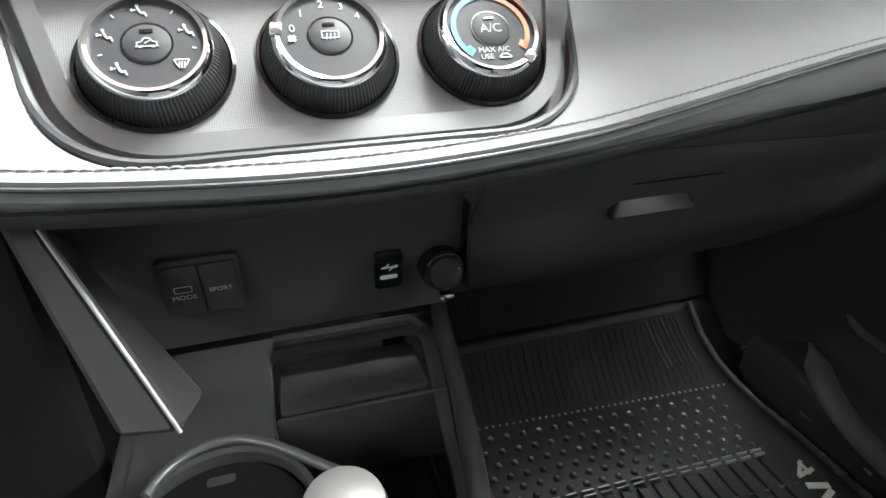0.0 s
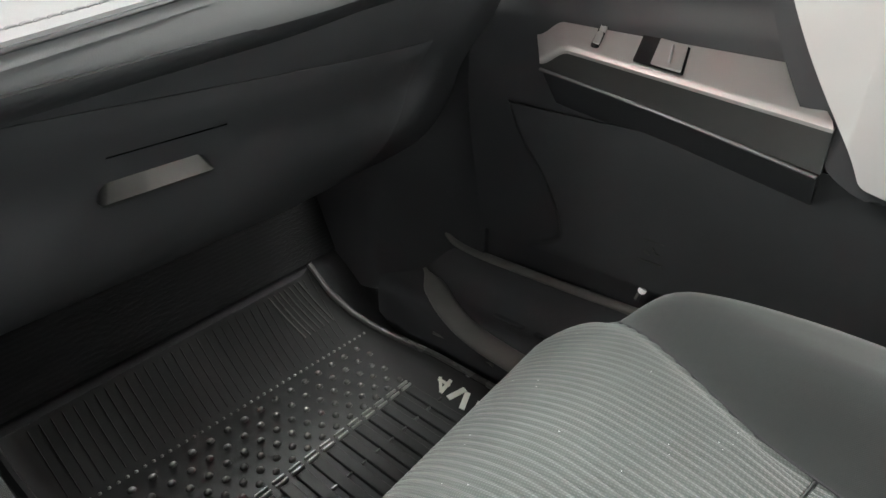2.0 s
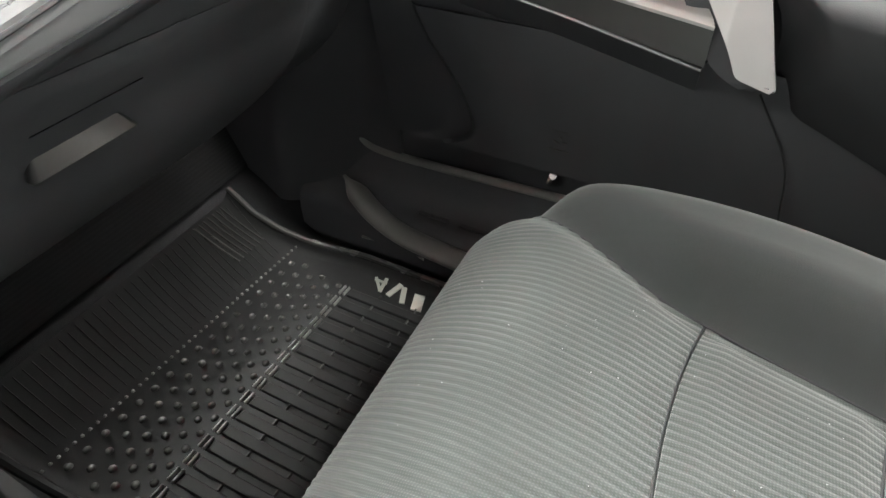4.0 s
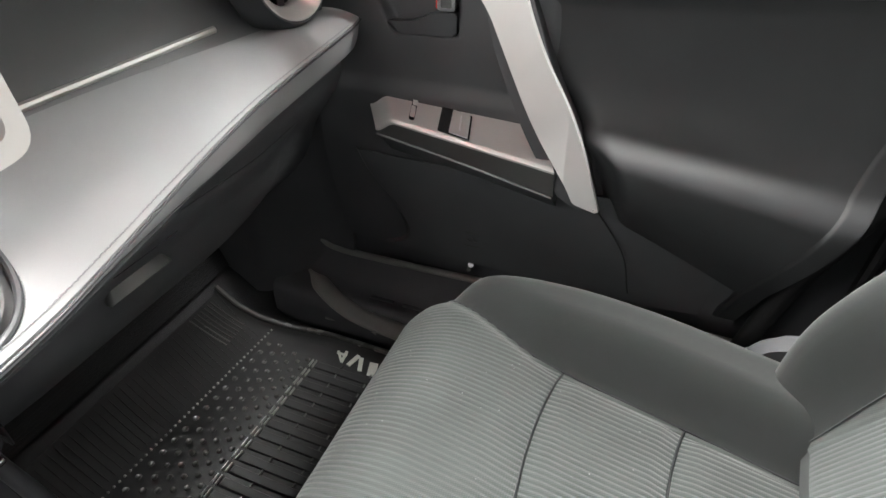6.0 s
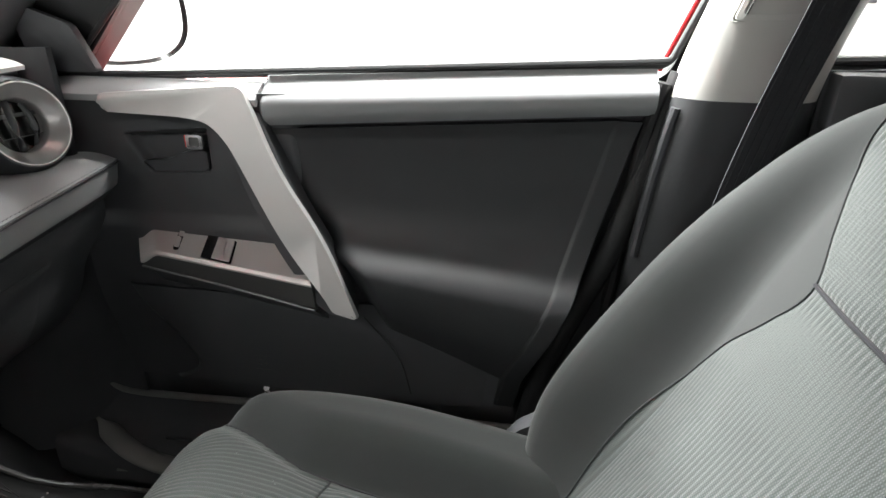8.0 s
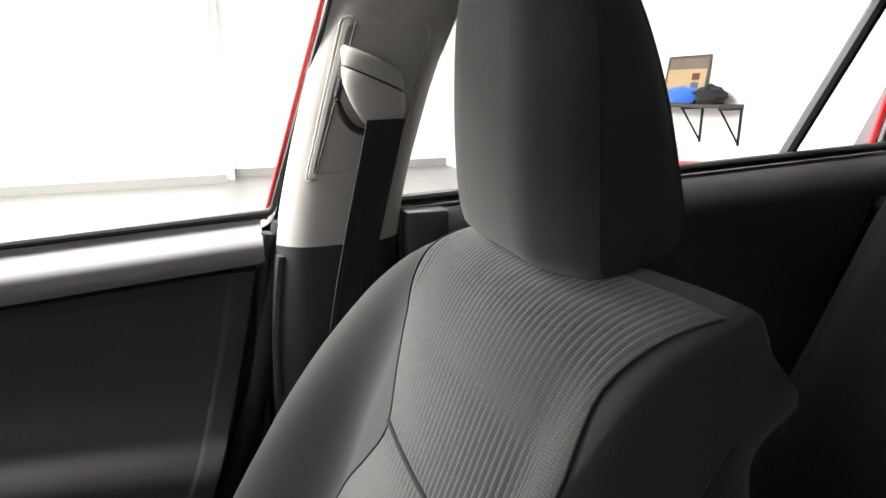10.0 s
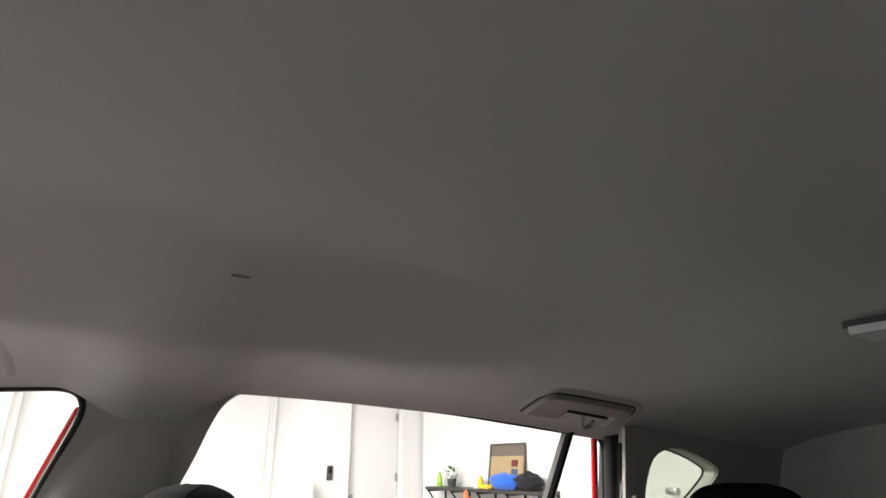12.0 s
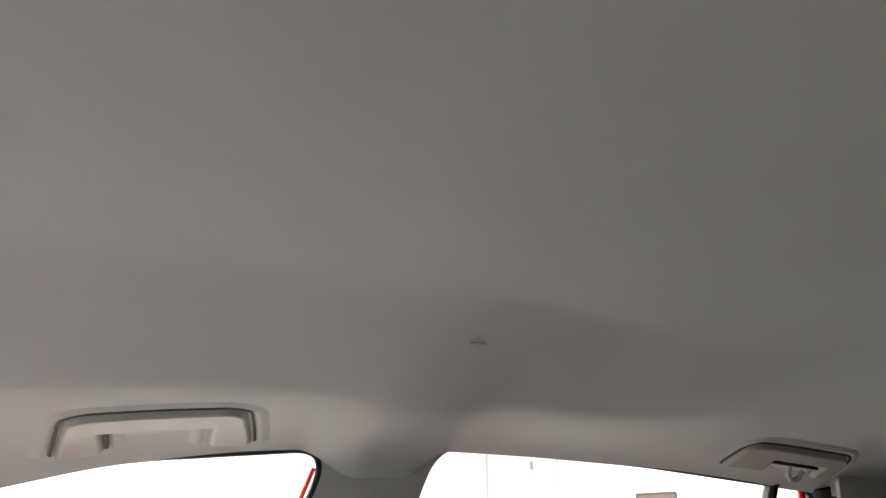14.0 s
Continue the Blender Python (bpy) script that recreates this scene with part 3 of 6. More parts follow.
whole("tail", block(-0.84, 0.84, -2.60, -2.52, GROUND, 0.80, 0.004), M_BLACK, "plain black inner tailgate", "tailgate", "structure", smooth=False)
whole("tail_top", block(-0.70, 0.70, -2.56, -2.46, 0.80, 1.24, 0.004), M_LINER, "solid grey block added to shut out light at the tailgate", "tailgate", "structure", smooth=False)
for sx in ((-0.72, -0.60), (0.60, 0.72)):
    whole("tail_pillar", block(sx[0], sx[1], -2.58, -2.48, 0.75, 1.2, 0.01), M_TRIM, "plain grey tailgate pillar", "pillar", "structure", smooth=False)
whole("car_floor", block(-0.84, 0.84, -2.55, 0.72, -0.2, -0.03, 0.003), M_CARPET, "black carpeted car floor", "floor", "structure", smooth=False)
ws = sheet(lambda u, v: (mix(-0.66, 0.66, u) * mix(1, 0.86, v), mix(0.60, -0.16, v) + 0.08 * (1 - (2 * u - 1) ** 2), mix(0.79, 1.20, v)), 12, 8, 0.004, (0, 0.5, 1))
ws = whole("windscreen", ws, M_GLASS, "clear sloping windscreen glass", "window", "structure")
ws.visible_shadow = False
for sign in (1, -1):
    line = [Vector((sign * mix(0.70, 0.585, t), mix(0.24, -0.24, t), mix(0.735, 1.12, t))) for t in (k / 12 for k in range(13))]
    whole("a_pillar", tube(line, 0.05, 12, None, 0.7), M_BLACK, "dark windscreen pillar trim beside the door", "pillar", "structure")


# ---- headliner ----
def edge_z(y):
    z = spline([(-2.5, 1.03), (-2.0, 1.06), (-1.80, 1.076), (-1.60, 1.098), (-1.40, 1.114), (-1.05, 1.127), (-0.84, 1.124), (-0.74, 1.117), (-0.61, 1.099), (-0.50, 1.073), (-0.30, 1.028), (-0.05, 0.96)], y)
    return z - 0.036 * ease((-0.828 - y) / 0.09) * ease((y + 1.05) / 0.075)


def centre_z(y):
    return spline([(-2.5, 1.12), (-2.0, 1.175), (-1.6, 1.210), (-1.25, 1.222), (-0.95, 1.230), (-0.5, 1.224), (-0.05, 1.165)], y)


def liner(u, v):
    y = mix(-0.05, -2.46, v)
    s = 2 * u - 1
    ze, zc = edge_z(y), centre_z(y)
    half = glass_x(ze) + 0.004
    x = half * math.copysign(1 - (1 - abs(s)) ** 1.25, s)
    r = abs(x) / half
    z = zc - 0.02 * r**2 - (zc - 0.02 - ze) * (0.15 * r**2 + 0.85 * r**4)
    # long shallow step beside the centre: a crease, a slope, then a flatter shoulder towards the window
    along = ease((y + 1.66) / 0.5) * ease((-0.30 - y) / 0.25)
    step = clamp((abs(x) - 0.232) / 0.188)
    step = mix(step, ease(clamp((abs(x) - 0.13) / 0.30)), ease((-1.05 - y) / 0.35))
    z -= 0.033 * step * along * (1 - ease((r - 0.69) / 0.31))
    return (x, y, z)


whole("ceiling", sheet(liner, 96, 420, 0.012, (0, 0, 1)), M_LINER, "warm grey woven headliner with shallow moulded swages", "headliner", "structure")


# ---- dashboard ----
def stitch_line(x):
    """Front edge of the soft dash pad, curving away at the door."""
    return Vector((x, -0.05 + 0.053 * ease(abs(x) / 0.5) + 0.012 * clamp((x - 0.65) / 0.055) ** 2, spline([(-0.1, 0.549), (0, 0.5462), (0.13, 0.5505), (0.2, 0.558), (0.286, 0.5685), (0.41, 0.583), (0.668, 0.612)], abs(x))))


def pad_edge(x):
    """Rear edge of the pad, at the foot of the recess."""
    return Vector((x, 0.09, mix(0.632, 0.617, ease((abs(x) - 0.25) / 0.4))))


def pocket_depth(x, b):
    """Distance inside the rounded outline of the panel pocket."""
    side, low = mix(0.133, 0.166, clamp((b + 0.058) / 0.114)) - 0.003 - x, b + 0.060
    if side < 0.036 and low < 0.036:
        return 0.036 - math.hypot(0.036 - side, 0.036 - low)
    return min(side, low)


def pad_raw(x, t):
    p = stitch_line(x).lerp(pad_edge(x), t)
    p.z += 0.006 * math.sin(math.pi * clamp(t)) ** 0.8
    return p


def pad_at(x, t):
    p = pad_raw(x, t)
    # pocket in which the climate panel sits
    d = p - P0
    b, c = d.dot(PU), d.dot(PN)
    deep = ease((pocket_depth(abs(x), b) + 0.002) / 0.006)
    if c > -0.036:
        p -= PN * (c + 0.036) * deep
    return p


TILT = radians(46)
PN = Vector((0, -math.cos(TILT), math.sin(TILT)))
PU = Vector((0, math.sin(TILT), math.cos(TILT)))
LIFT = 0.018
P0 = Vector((0, 0, 0.60)) - PN * LIFT


def panel_at(a, b, c):
    return P0 + Vector((a, 0, 0)) + PU * b + PN * c


DASH_X0, DASH_X1 = -0.66, 0.706
dash = thing("dashboard", "grey stitched vinyl dashboard with satin trim and black lower part", "dashboard", (0.0, 0.2, 0.2))
part("soft_pad", sheet(lambda u, v: pad_at(mix(DASH_X0, DASH_X1, u), v), 900, 170, 0.012, (0, 0.3, -1)), M_PAD, dash, "soft grey grained vinyl pad")


def roll_drop(x):
    return 0.017 + 0.021 * ease((abs(x) - 0.08) / 0.35)


def roll_at(u, v):
    x = mix(DASH_X0, DASH_X1, u)
    s = stitch_line(x)
    h = roll_drop(x)
    a = v * math.pi * 0.75
    return (x, s.y - 0.14 * h * math.sin(a) ** 0.8 + mix(1.0, 0.40, ease((abs(x) - 0.10) / 0.35)) * h * v, s.z - 0.003 - h * (1 - math.cos(a)) / (1 - math.cos(math.pi * 0.75)))


part("padded_roll", sheet(roll_at, 110, 12, 0.006, (0, 1, 0)), M_PAD, dash, "rounded grey vinyl edge below the seam")


def fascia_at(u, v):
    x = mix(DASH_X0, DASH_X1, u)
    s = stitch_line(x)
    h = roll_drop(x)
    return (x, s.y + 0.004 + 0.30 * h + 0.052 * v**1.5, s.z - 0.002 - h - (0.022 + 0.006 * ease((abs(x) - 0.3) / 0.3)) * math.sin(v * math.pi / 2))


part("fascia", sheet(fascia_at, 110, 10, 0.006, (0, 1, 0)), M_BLACK, dash, "black fascia below the padded edge")
# the seam: a groove bead with slanted double stitches
bead = [stitch_line(mix(DASH_X0, DASH_X1, k / 140)) + Vector((0, -0.002, -0.003)) for k in range(141)]
part("seam_bead", tube(bead, 0.0014, 8), M_BLACK_SOFT, dash, "dark folded seam")
bm = bmesh.new()
x = -0.3
while x < 0.655:
    p = pad_at(x, 0.035) + Vector((0, 0, 0.0006))
    q = pad_at(x + 0.0056, 0.035) + Vector((0, 0, 0.0006))
    tube([p + Vector((0, 0, -0.0008)), p.lerp(q, 0.15) + Vector((0, 0.0002, -0.0003)), p.lerp(q, 0.5) + Vector((0, 0.0003, -0.0001)), p.lerp(q, 0.85) + Vector((0, 0.0004, -0.0003)), q + Vector((0, 0.0006, -0.0008))], 0.0009, 6, bm, 0.7)
    x += 0.0062
part("stitching", bm, M_STITCH, dash, "pale chain stitching")
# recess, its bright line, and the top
part("recess", sheet(lambda u, v: (mix(0.20, 0.668, u), mix(0.085, 0.20, 1 - (1 - v) ** 1.6), mix(0.618, 0.765, v**1.4)), 20, 14, 0.01, (0, 1, 0)), M_RECESS, dash, "grey open recess, its shade put into the colour")
line = [Vector((x, 0.112, 0.632)) for x in (mix(0.22, 0.52, k / 20) for k in range(21))]
part("recess_strip", tube(line, 0.0045, 8), M_SATIN, dash, "thin satin strip in the recess")


def lip(u, v):
    x = mix(0.215, 0.60, u)
    y = mix(0.0, 0.11, v) + 0.03 * ease((abs(x) - 0.35) / 0.3)
    return (x, y, 0.756 + 0.014 * math.sin(v * math.pi / 2) ** 0.6)


part("satin_lip", sheet(lip, 60, 10, 0.005, (0, 0.2, -1)), M_SATIN, dash, "satin silver trim strip")
part("lip_underside", sheet(lambda u, v: (mix(0.22, 0.60, u), mix(0.012, 0.21, v) + 0.03 * ease((abs(mix(0.22, 0.60, u)) - 0.35) / 0.3), 0.748 + 0.008 * v), 30, 4, 0.006, (0, 0, 1)), M_BLACK, dash, "dark underside of the trim strip")
part("dash_top", sheet(lambda u, v: (mix(-0.68, 0.66, u), mix(0.10, 0.62, v), 0.775 + 0.025 * math.sin(math.pi * v) - 0.02 * (2 * u - 1) ** 4), 40, 16, 0.02, (0, 0, -1)), M_BLACK_SOFT, dash, "black grained dash top")

# lower dash and glovebox
def lower_face(x, z):
    t = clamp((0.54 - z) / 0.34)
    return 0.03 + 0.055 * ease(t / 0.35) + 0.29 * t**3 + 0.02 * ease((x - 0.45) / 0.2)


part("lower_panel", sheet(lambda u, v: (mix(0.095, 0.70, u), lower_face(mix(0.095, 0.70, u), mix(0.555, 0.287, v)), mix(0.555, 0.287, v)), 40, 24, 0.012, (0, 1, 0)), M_LOWER_HAZE, dash, "black grained lower panel")
part("driver_lower_panel", block(-0.70, -0.20, 0.06, 0.09, 0.24, 0.56, 0.01), M_SEAL, dash, "driver side lower panel blackened for the footwell's shade")
glove = part("glovebox_door", sheet(lambda u, v: (mix(0.115, 0.60, u), lower_face(mix(0.115, 0.60, u), mix(0.505 - 0.02 * u, 0.298, v)) - 0.006 * min(1, 8 * min(u, 1 - u, v, 1 - v)) ** 0.5 - 0.001, mix(0.505 - 0.02 * u, 0.298, v)), 40, 24, 0.008, (0, 1, 0)), M_LOWER_HAZE, dash, "black glovebox door")
hb = block(0.243, 0.332, lower_face(0.29, 0.435) - 0.016, lower_face(0.29, 0.435) - 0.004, 0.422, 0.445, 0.004)
for v in hb.verts:
    if v.co.z > 0.435:
        v.co.y += 0.008
        v.co.x = 0.2875 + (v.co.x - 0.2875) * 0.8
part("handle", hb, M_GRAPH, glove, "grey pull handle")
part("handle_recess", block(0.250, 0.345, lower_face(0.30, 0.46) - 0.0085, lower_face(0.30, 0.46), 0.460, 0.468, 0.002), M_GLOSS, glove, "dark slot above the handle")
part("kick_column", sheet(lambda u, v: (0.742 - 0.086 * ease((mix(0.09, 0.46, u) - 0.10 - 0.05 * v) / 0.13), mix(0.09, 0.46, u), mix(0.54, 0.05, v)), 40, 24, 0.01, (1, 0, 0)), M_DOOR, dash, "rounded black kick panel beside the footwell")
part("footwell_back", sheet(lambda u, v: (mix(0.08, 0.72, u), mix(0.34, 0.50, v), mix(0.10, 0.50, v)), 10, 8, 0.01, (0, 1, 0)), M_CARPET, dash, "black carpeted toe board")
part("end_cap", sheet(lambda u, v: (0.668 + 0.012 * (1 - ease(u / 0.12)), mix(0.066, 0.30, u), mix(0.545, 0.77, v)), 24, 24, 0.01, (1, 0, 0)), M_BLACK, dash, "black end cap beside the door")


def round_vent(cx, cy, cz, axis, r, parent):
    axis = Vector(axis).normalized()
    c = Vector((cx, cy, cz))
    vent = part("round_vent", lathe([(r * 0.90, -0.040), (r * 1.03, -0.040), (r * 1.01, -0.020), (r * 0.93, -0.002), (r * 0.87, 0.006), (r * 0.835, 0.0065), (r * 0.82, 0.002)], c, axis, 56, cap=False), M_VENT, parent, "round dark grey air vent")
    part("ring", lathe([(r * 0.52, -0.030), (r * 0.80, -0.004), (r * 0.835, 0.007), (r * 0.81, 0.0068), (r * 0.76, 0.000), (r * 0.58, -0.012), (r * 0.55, -0.014), (r * 0.53, -0.024)], c, axis, 56, cap=False), M_RING, vent, "satin silver ring")
    side = axis.cross(Vector((0, 0, 1))).normalized()
    up = side.cross(axis)
    m = Matrix((side, up, axis)).transposed().to_4x4()
    m.translation = c
    for k in (-1, 0, 1):
        half = r * 0.54 * (1 - 0.22 * abs(k))
        bow = [m @ Vector((k * r * 0.29 + 0.006 * (1 - (2 * j / 12 - 1) ** 2) * (k + 0.6), mix(-half, half, j / 12), -0.020 - 0.008 * (2 * j / 12 - 1) ** 2)) for j in range(13)]
        part("vane", tube(bow, 0.0045, 8, None, 0.35), M_VENT, vent)
    for k in (-1, 1):
        part("crossbar", placed(block(-r * 0.50, r * 0.50, k * r * 0.20 - 0.0012, k * r * 0.24 + 0.0012, -0.032, -0.024, 0.0005), m), M_VENT, vent)
    part("back", lathe([(r * 0.75, -0.036), (r * 0.75, -0.033)], c, axis, 40), M_GLOSS, vent, "dark duct")


round_vent(0.611, 0.060, 0.680, (-0.25, -1.0, 0.22), 0.065, dash)

# ---- centre stack: climate panel, knobs, audio unit, vents ----
stack = thing("climate_control", "grey climate panel with three round knobs", "climate panel", (0, 0.03, 0.54))
gasket = []
for a, b in round_poly([(-0.163, 0.056), (-0.1300, -0.0605), (0.1300, -0.0605), (0.163, 0.056)], [0.002, 0.052, 0.052, 0.002], 12)[8:-8]:
    lo, hi = 0.0, 1.0
    for step in range(24):
        t = (lo + hi) / 2
        lo, hi = (t, hi) if (pad_raw(a, t) - P0).dot(PU) < b else (lo, t)
    gasket.append(pad_raw(a, lo) - PN * 0.0016)
gasket = [gasket[k // 6].lerp(gasket[min(k // 6 + 1, len(gasket) - 1)], (k % 6) / 6) for k in range(6 * len(gasket))]
part("gasket", tube(gasket, 0.0030, 8), M_BLACK_SOFT, stack, "dark joint between panel and pad")
outline = round_poly([(-0.123, -0.053), (0.123, -0.053), (0.153, 0.056), (-0.153, 0.056)], [0.044, 0.044, 0.004, 0.004], 8)
rim = round_poly([(-0.130, -0.0605), (0.130, -0.0605), (0.162, 0.058), (-0.162, 0.058)], [0.05, 0.05, 0.004, 0.004], 10)
part("bezel", prism(rim, lambda a, b, c: panel_at(a, b, c - 0.034), 0.032, 0.0075, 4), M_BEZEL, stack, "grey satin moulded surround")
inner = round_poly([(-0.117, -0.042), (0.117, -0.042), (0.142, 0.052), (-0.142, 0.052)], [0.034, 0.034, 0.004, 0.004], 8)
part("surround", frame_plate(outline, inner, lambda a, b, c: panel_at(a, b, c - 0.003 + 0.0045 * clamp(c * 250)), 0.004), M_BEZEL, stack, "satin grey raised frame")
M_WEAVE = woven("textured_grey_panel", (0.33, 0.33, 0.334), 290, 0.5, 0.05, 0)
M_WEAVE.node_tree.nodes["Principled BSDF"].inputs["Metallic"].default_value = 0.35
M_WEAVE.node_tree.nodes["Mapping"].inputs["Rotation"].default_value = (TILT - radians(90), 0, 0)
part("face", prism(inner, lambda a, b, c: panel_at(a, b, c - 0.003), 0.0035), M_WEAVE, stack, "grey panel with fine woven texture")


def writing(text, size, at, parent, mat, name="lettering", up=None):
    """Raised characters as one mesh, laid flat at a place of the panel."""
    data = bpy.data.curves.new(name, "FONT")
    data.body, data.size, data.align_x, data.align_y = text, size, "CENTER", "CENTER"
    data.extrude = 0.0001
    ob = new(name, data)
    bpy.context.view_layer.update()
    me = bpy.data.meshes.new_from_object(ob.evaluated_get(bpy.context.evaluated_depsgraph_get()))
    bpy.data.objects.remove(ob)
    bm = bmesh.new()
    bm.from_mesh(me)
    for v in bm.verts:
        v.co = at(v.co.x, v.co.y, v.co.z)
    return part(name, bm, mat, parent, smooth=False)


def arc_strip(r0, r1, a0, a1, at, n=24, h=0.0003):
    inner_pts = [(r0 * math.cos(mix(a0, a1, k / n)), r0 * math.sin(mix(a0, a1, k / n))) for k in range(n + 1)]
    outer_pts = [(r1 * math.cos(mix(a0, a1, k / n)), r1 * math.sin(mix(a0, a1, k / n))) for k in range(n, -1, -1)]
    return prism(inner_pts + outer_pts, at, h)


def bars(shapes, at, bm=None):
    """Small printed strokes: (a, b, half length, half width, turn)."""
    bm = bm or bmesh.new()
    for a, b, l, w, turn in shapes:
        ca, sa = math.cos(turn), math.sin(turn)
        prism([(a + ca * i * l - sa * j * w, b + sa * i * l + ca * j * w) for i, j in ((-1, -1), (1, -1), (1, 1), (-1, 1))], at, 0.0003, bm=bm)
    return bm


def knob(kx, which):
    r = 0.0285
    face_c = panel_at(kx, 0, LIFT)
    k_at = lambda a, b, c: face_c + Vector((a, 0, 0)) + PU * b + PN * (c + 0.0006)
    part("well", lathe([(r * 1.34, -0.018), (r * 1.34, -0.0155), (r * 1.28, -0.015), (r * 1.2, -0.018)], face_c, PN, 64), M_GLOSS, stack, "dark ring round the knob")
    body = part("knob", lathe([(r * 1.22, -0.020), (r * 1.22, -0.015), (r * 1.10, -0.005), (r * 1.02, -0.002), (r * 1.0, -0.004)], face_c, PN, 200, None, lambda s: 0.026 * (s % 2)), M_SKIRT, stack, "ribbed black turning knob")
    part("chrome_ring", lathe([(r * 0.87, -0.0005), (r * 0.89, 0.0022), (r * 0.96, 0.0028), (r * 1.03, 0.0005), (r * 1.04, -0.003), (r * 0.9, -0.004)], face_c, PN, 72), M_CHROME, body, "bright chrome ring")
    part("face", lathe([(r * 0.88, -0.004), (r * 0.88, 0.0), (r * 0.42, 0.0005), (r * 0.36, 0.0005)], face_c, PN, 64), M_KNOB, body, "dark grey domed face")
    part("button_gap", lathe([(r * 0.41, -0.002), (r * 0.41, 0.0009), (r * 0.38, 0.0009), (r * 0.38, 0.0002)], face_c, PN, 48), M_GLOSS, body, "dark gap round the button")
    part("button", lathe([(r * 0.37, 0.0), (r * 0.37, 0.0007), (r * 0.35, 0.0010), (0.001, 0.0010)], face_c, PN, 40), M_KNOB, body, "round push button")
    b_at = lambda a, b, c: k_at(a, b, c + 0.0006)
    part("indicator", bars([(0, 0.0065, 0.003, 0.0009, 0)], b_at), M_GLOSS, body, "dark indicator window")
    if which == 0:
        part("car_symbol", bars([(0, -0.0022, 0.0050, 0.00025, 0), (-0.0044, -0.0012, 0.0012, 0.00025, 1.4), (0.0044, -0.0012, 0.0012, 0.00025, 1.75), (-0.0036, 0.0002, 0.0011, 0.00025, 0.2), (0.0036, 0.0002, 0.0011, 0.00025, -0.2), (-0.0019, 0.0013, 0.0013, 0.00025, 0.95), (0.0019, 0.0013, 0.0013, 0.00025, -0.95), (0, 0.0024, 0.0012, 0.00025, 0), (0.0002, 0.0002, 0.0014, 0.00025, 0.5), (-0.0028, -0.0024, 0.0008, 0.0006, 0), (0.0028, -0.0024, 0.0008, 0.0006, 0)], b_at), M_KNOB_PRINT, body, smooth=False)
        for ang in (164, 98, 20, 226):
            a, b = r * 0.66 * math.cos(radians(ang)), r * 0.66 * math.sin(radians(ang))
            figure = bars([(a + 0.0002, b + 0.0004, 0.0018, 0.0005, -1.15), (a + 0.0019, b - 0.0014, 0.0011, 0.0005, 0.1), (a + 0.0031, b - 0.0024, 0.0011, 0.0004, -1.2), (a - 0.0022, b + 0.0004, 0.0010, 0.0003, 0.0), (a - 0.0030, b + 0.0004, 0.0004, 0.0008, 0.0)], k_at)
            prism([(a - 0.0006 + 0.0008 * math.cos(t * 0.785), b + 0.0029 + 0.0008 * math.sin(t * 0.785)) for t in range(8)], k_at, 0.0003, bm=figure)
            part("mode_symbol", figure, M_KNOB_PRINT, body, smooth=False)
        a, b = r * 0.66 * math.cos(radians(-40)), r * 0.66 * math.sin(radians(-40))
        part("demist_symbol", bars([(a, b + 0.0022, 0.0032, 0.0003, 0.0), (a - 0.0026, b + 0.0004, 0.0020, 0.0003, -1.15), (a + 0.0026, b + 0.0004, 0.0020, 0.0003, 1.15), (a - 0.0012, b - 0.0008, 0.0018, 0.0003, 1.45), (a, b - 0.0008, 0.0018, 0.0003, 1.45), (a + 0.0012, b - 0.0008, 0.0018, 0.0003, 1.45)], k_at), M_KNOB_PRINT, body, smooth=False)
        for ang in (195, 132, 55, -10):
            a, b = r * 0.74 * math.cos(radians(ang)), r * 0.74 * math.sin(radians(ang))
            part("mark", bars([(a, b, 0.001, 0.0003, radians(ang))], k_at), M_KNOB_PRINT, body, smooth=False)
    elif which == 1:
        part("demist_symbol", bars([(0, 0.0022, 0.0045, 0.0003, 0), (0, -0.0018, 0.0045, 0.0003, 0), (-0.0043, 0.0002, 0.002, 0.0003, 1.57), (0.0043, 0.0002, 0.002, 0.0003, 1.57), (-0.002, -0.001, 0.002, 0.0003, 1.4), (0, -0.001, 0.002, 0.0003, 1.4), (0.002, -0.001, 0.002, 0.0003, 1.4)], b_at), M_KNOB_PRINT, body, smooth=False)
        for text, ang in (("0", 165), ("1", 133), ("2", 97), ("3", 66), ("4", 36)):
            a, b = r * 0.68 * math.cos(radians(ang)), r * 0.68 * math.sin(radians(ang))
            writing(text, 0.0062, lambda p, q, s, a=a, b=b: k_at(a + p, b + q, s), body, M_KNOB_PRINT, "numeral")
        part("fan_symbol", bars([(-r * 0.68, -0.001, 0.0022, 0.0009, 0.78), (-r * 0.68, -0.001, 0.0022, 0.0009, -0.78)], k_at), M_KNOB_PRINT, body, smooth=False)
    else:
        writing("A/C", 0.0078, b_at, body, M_KNOB_PRINT)
        writing("MAX A/C", 0.0046, lambda p, q, s: k_at(p - 0.001, q - 0.0135, s), body, M_KNOB_PRINT)
        writing("USE", 0.0046, lambda p, q, s: k_at(p - 0.006, q - 0.0178, s), body, M_KNOB_PRINT)
        part("car_symbol", bars([(0.0045, -0.0188, 0.0036, 0.0004, 0), (0.0045, -0.0165, 0.002, 0.0004, 0), (0.002, -0.0175, 0.0014, 0.0004, 0.7), (0.007, -0.0175, 0.0014, 0.0004, -0.7)], k_at), M_KNOB_PRINT, body, smooth=False)
        part("cold_band", arc_strip(r * 0.70, r * 0.80, radians(95), radians(228), k_at), M_BLUE, body, "blue cold band")
        part("warm_band", arc_strip(r * 0.70, r * 0.80, radians(88), radians(-38), k_at), M_ORANGE, body, "orange warm band")
        part("cold_end", arc_strip(r * 0.62, r * 0.80, radians(214), radians(229), k_at), M_BLUE, body)
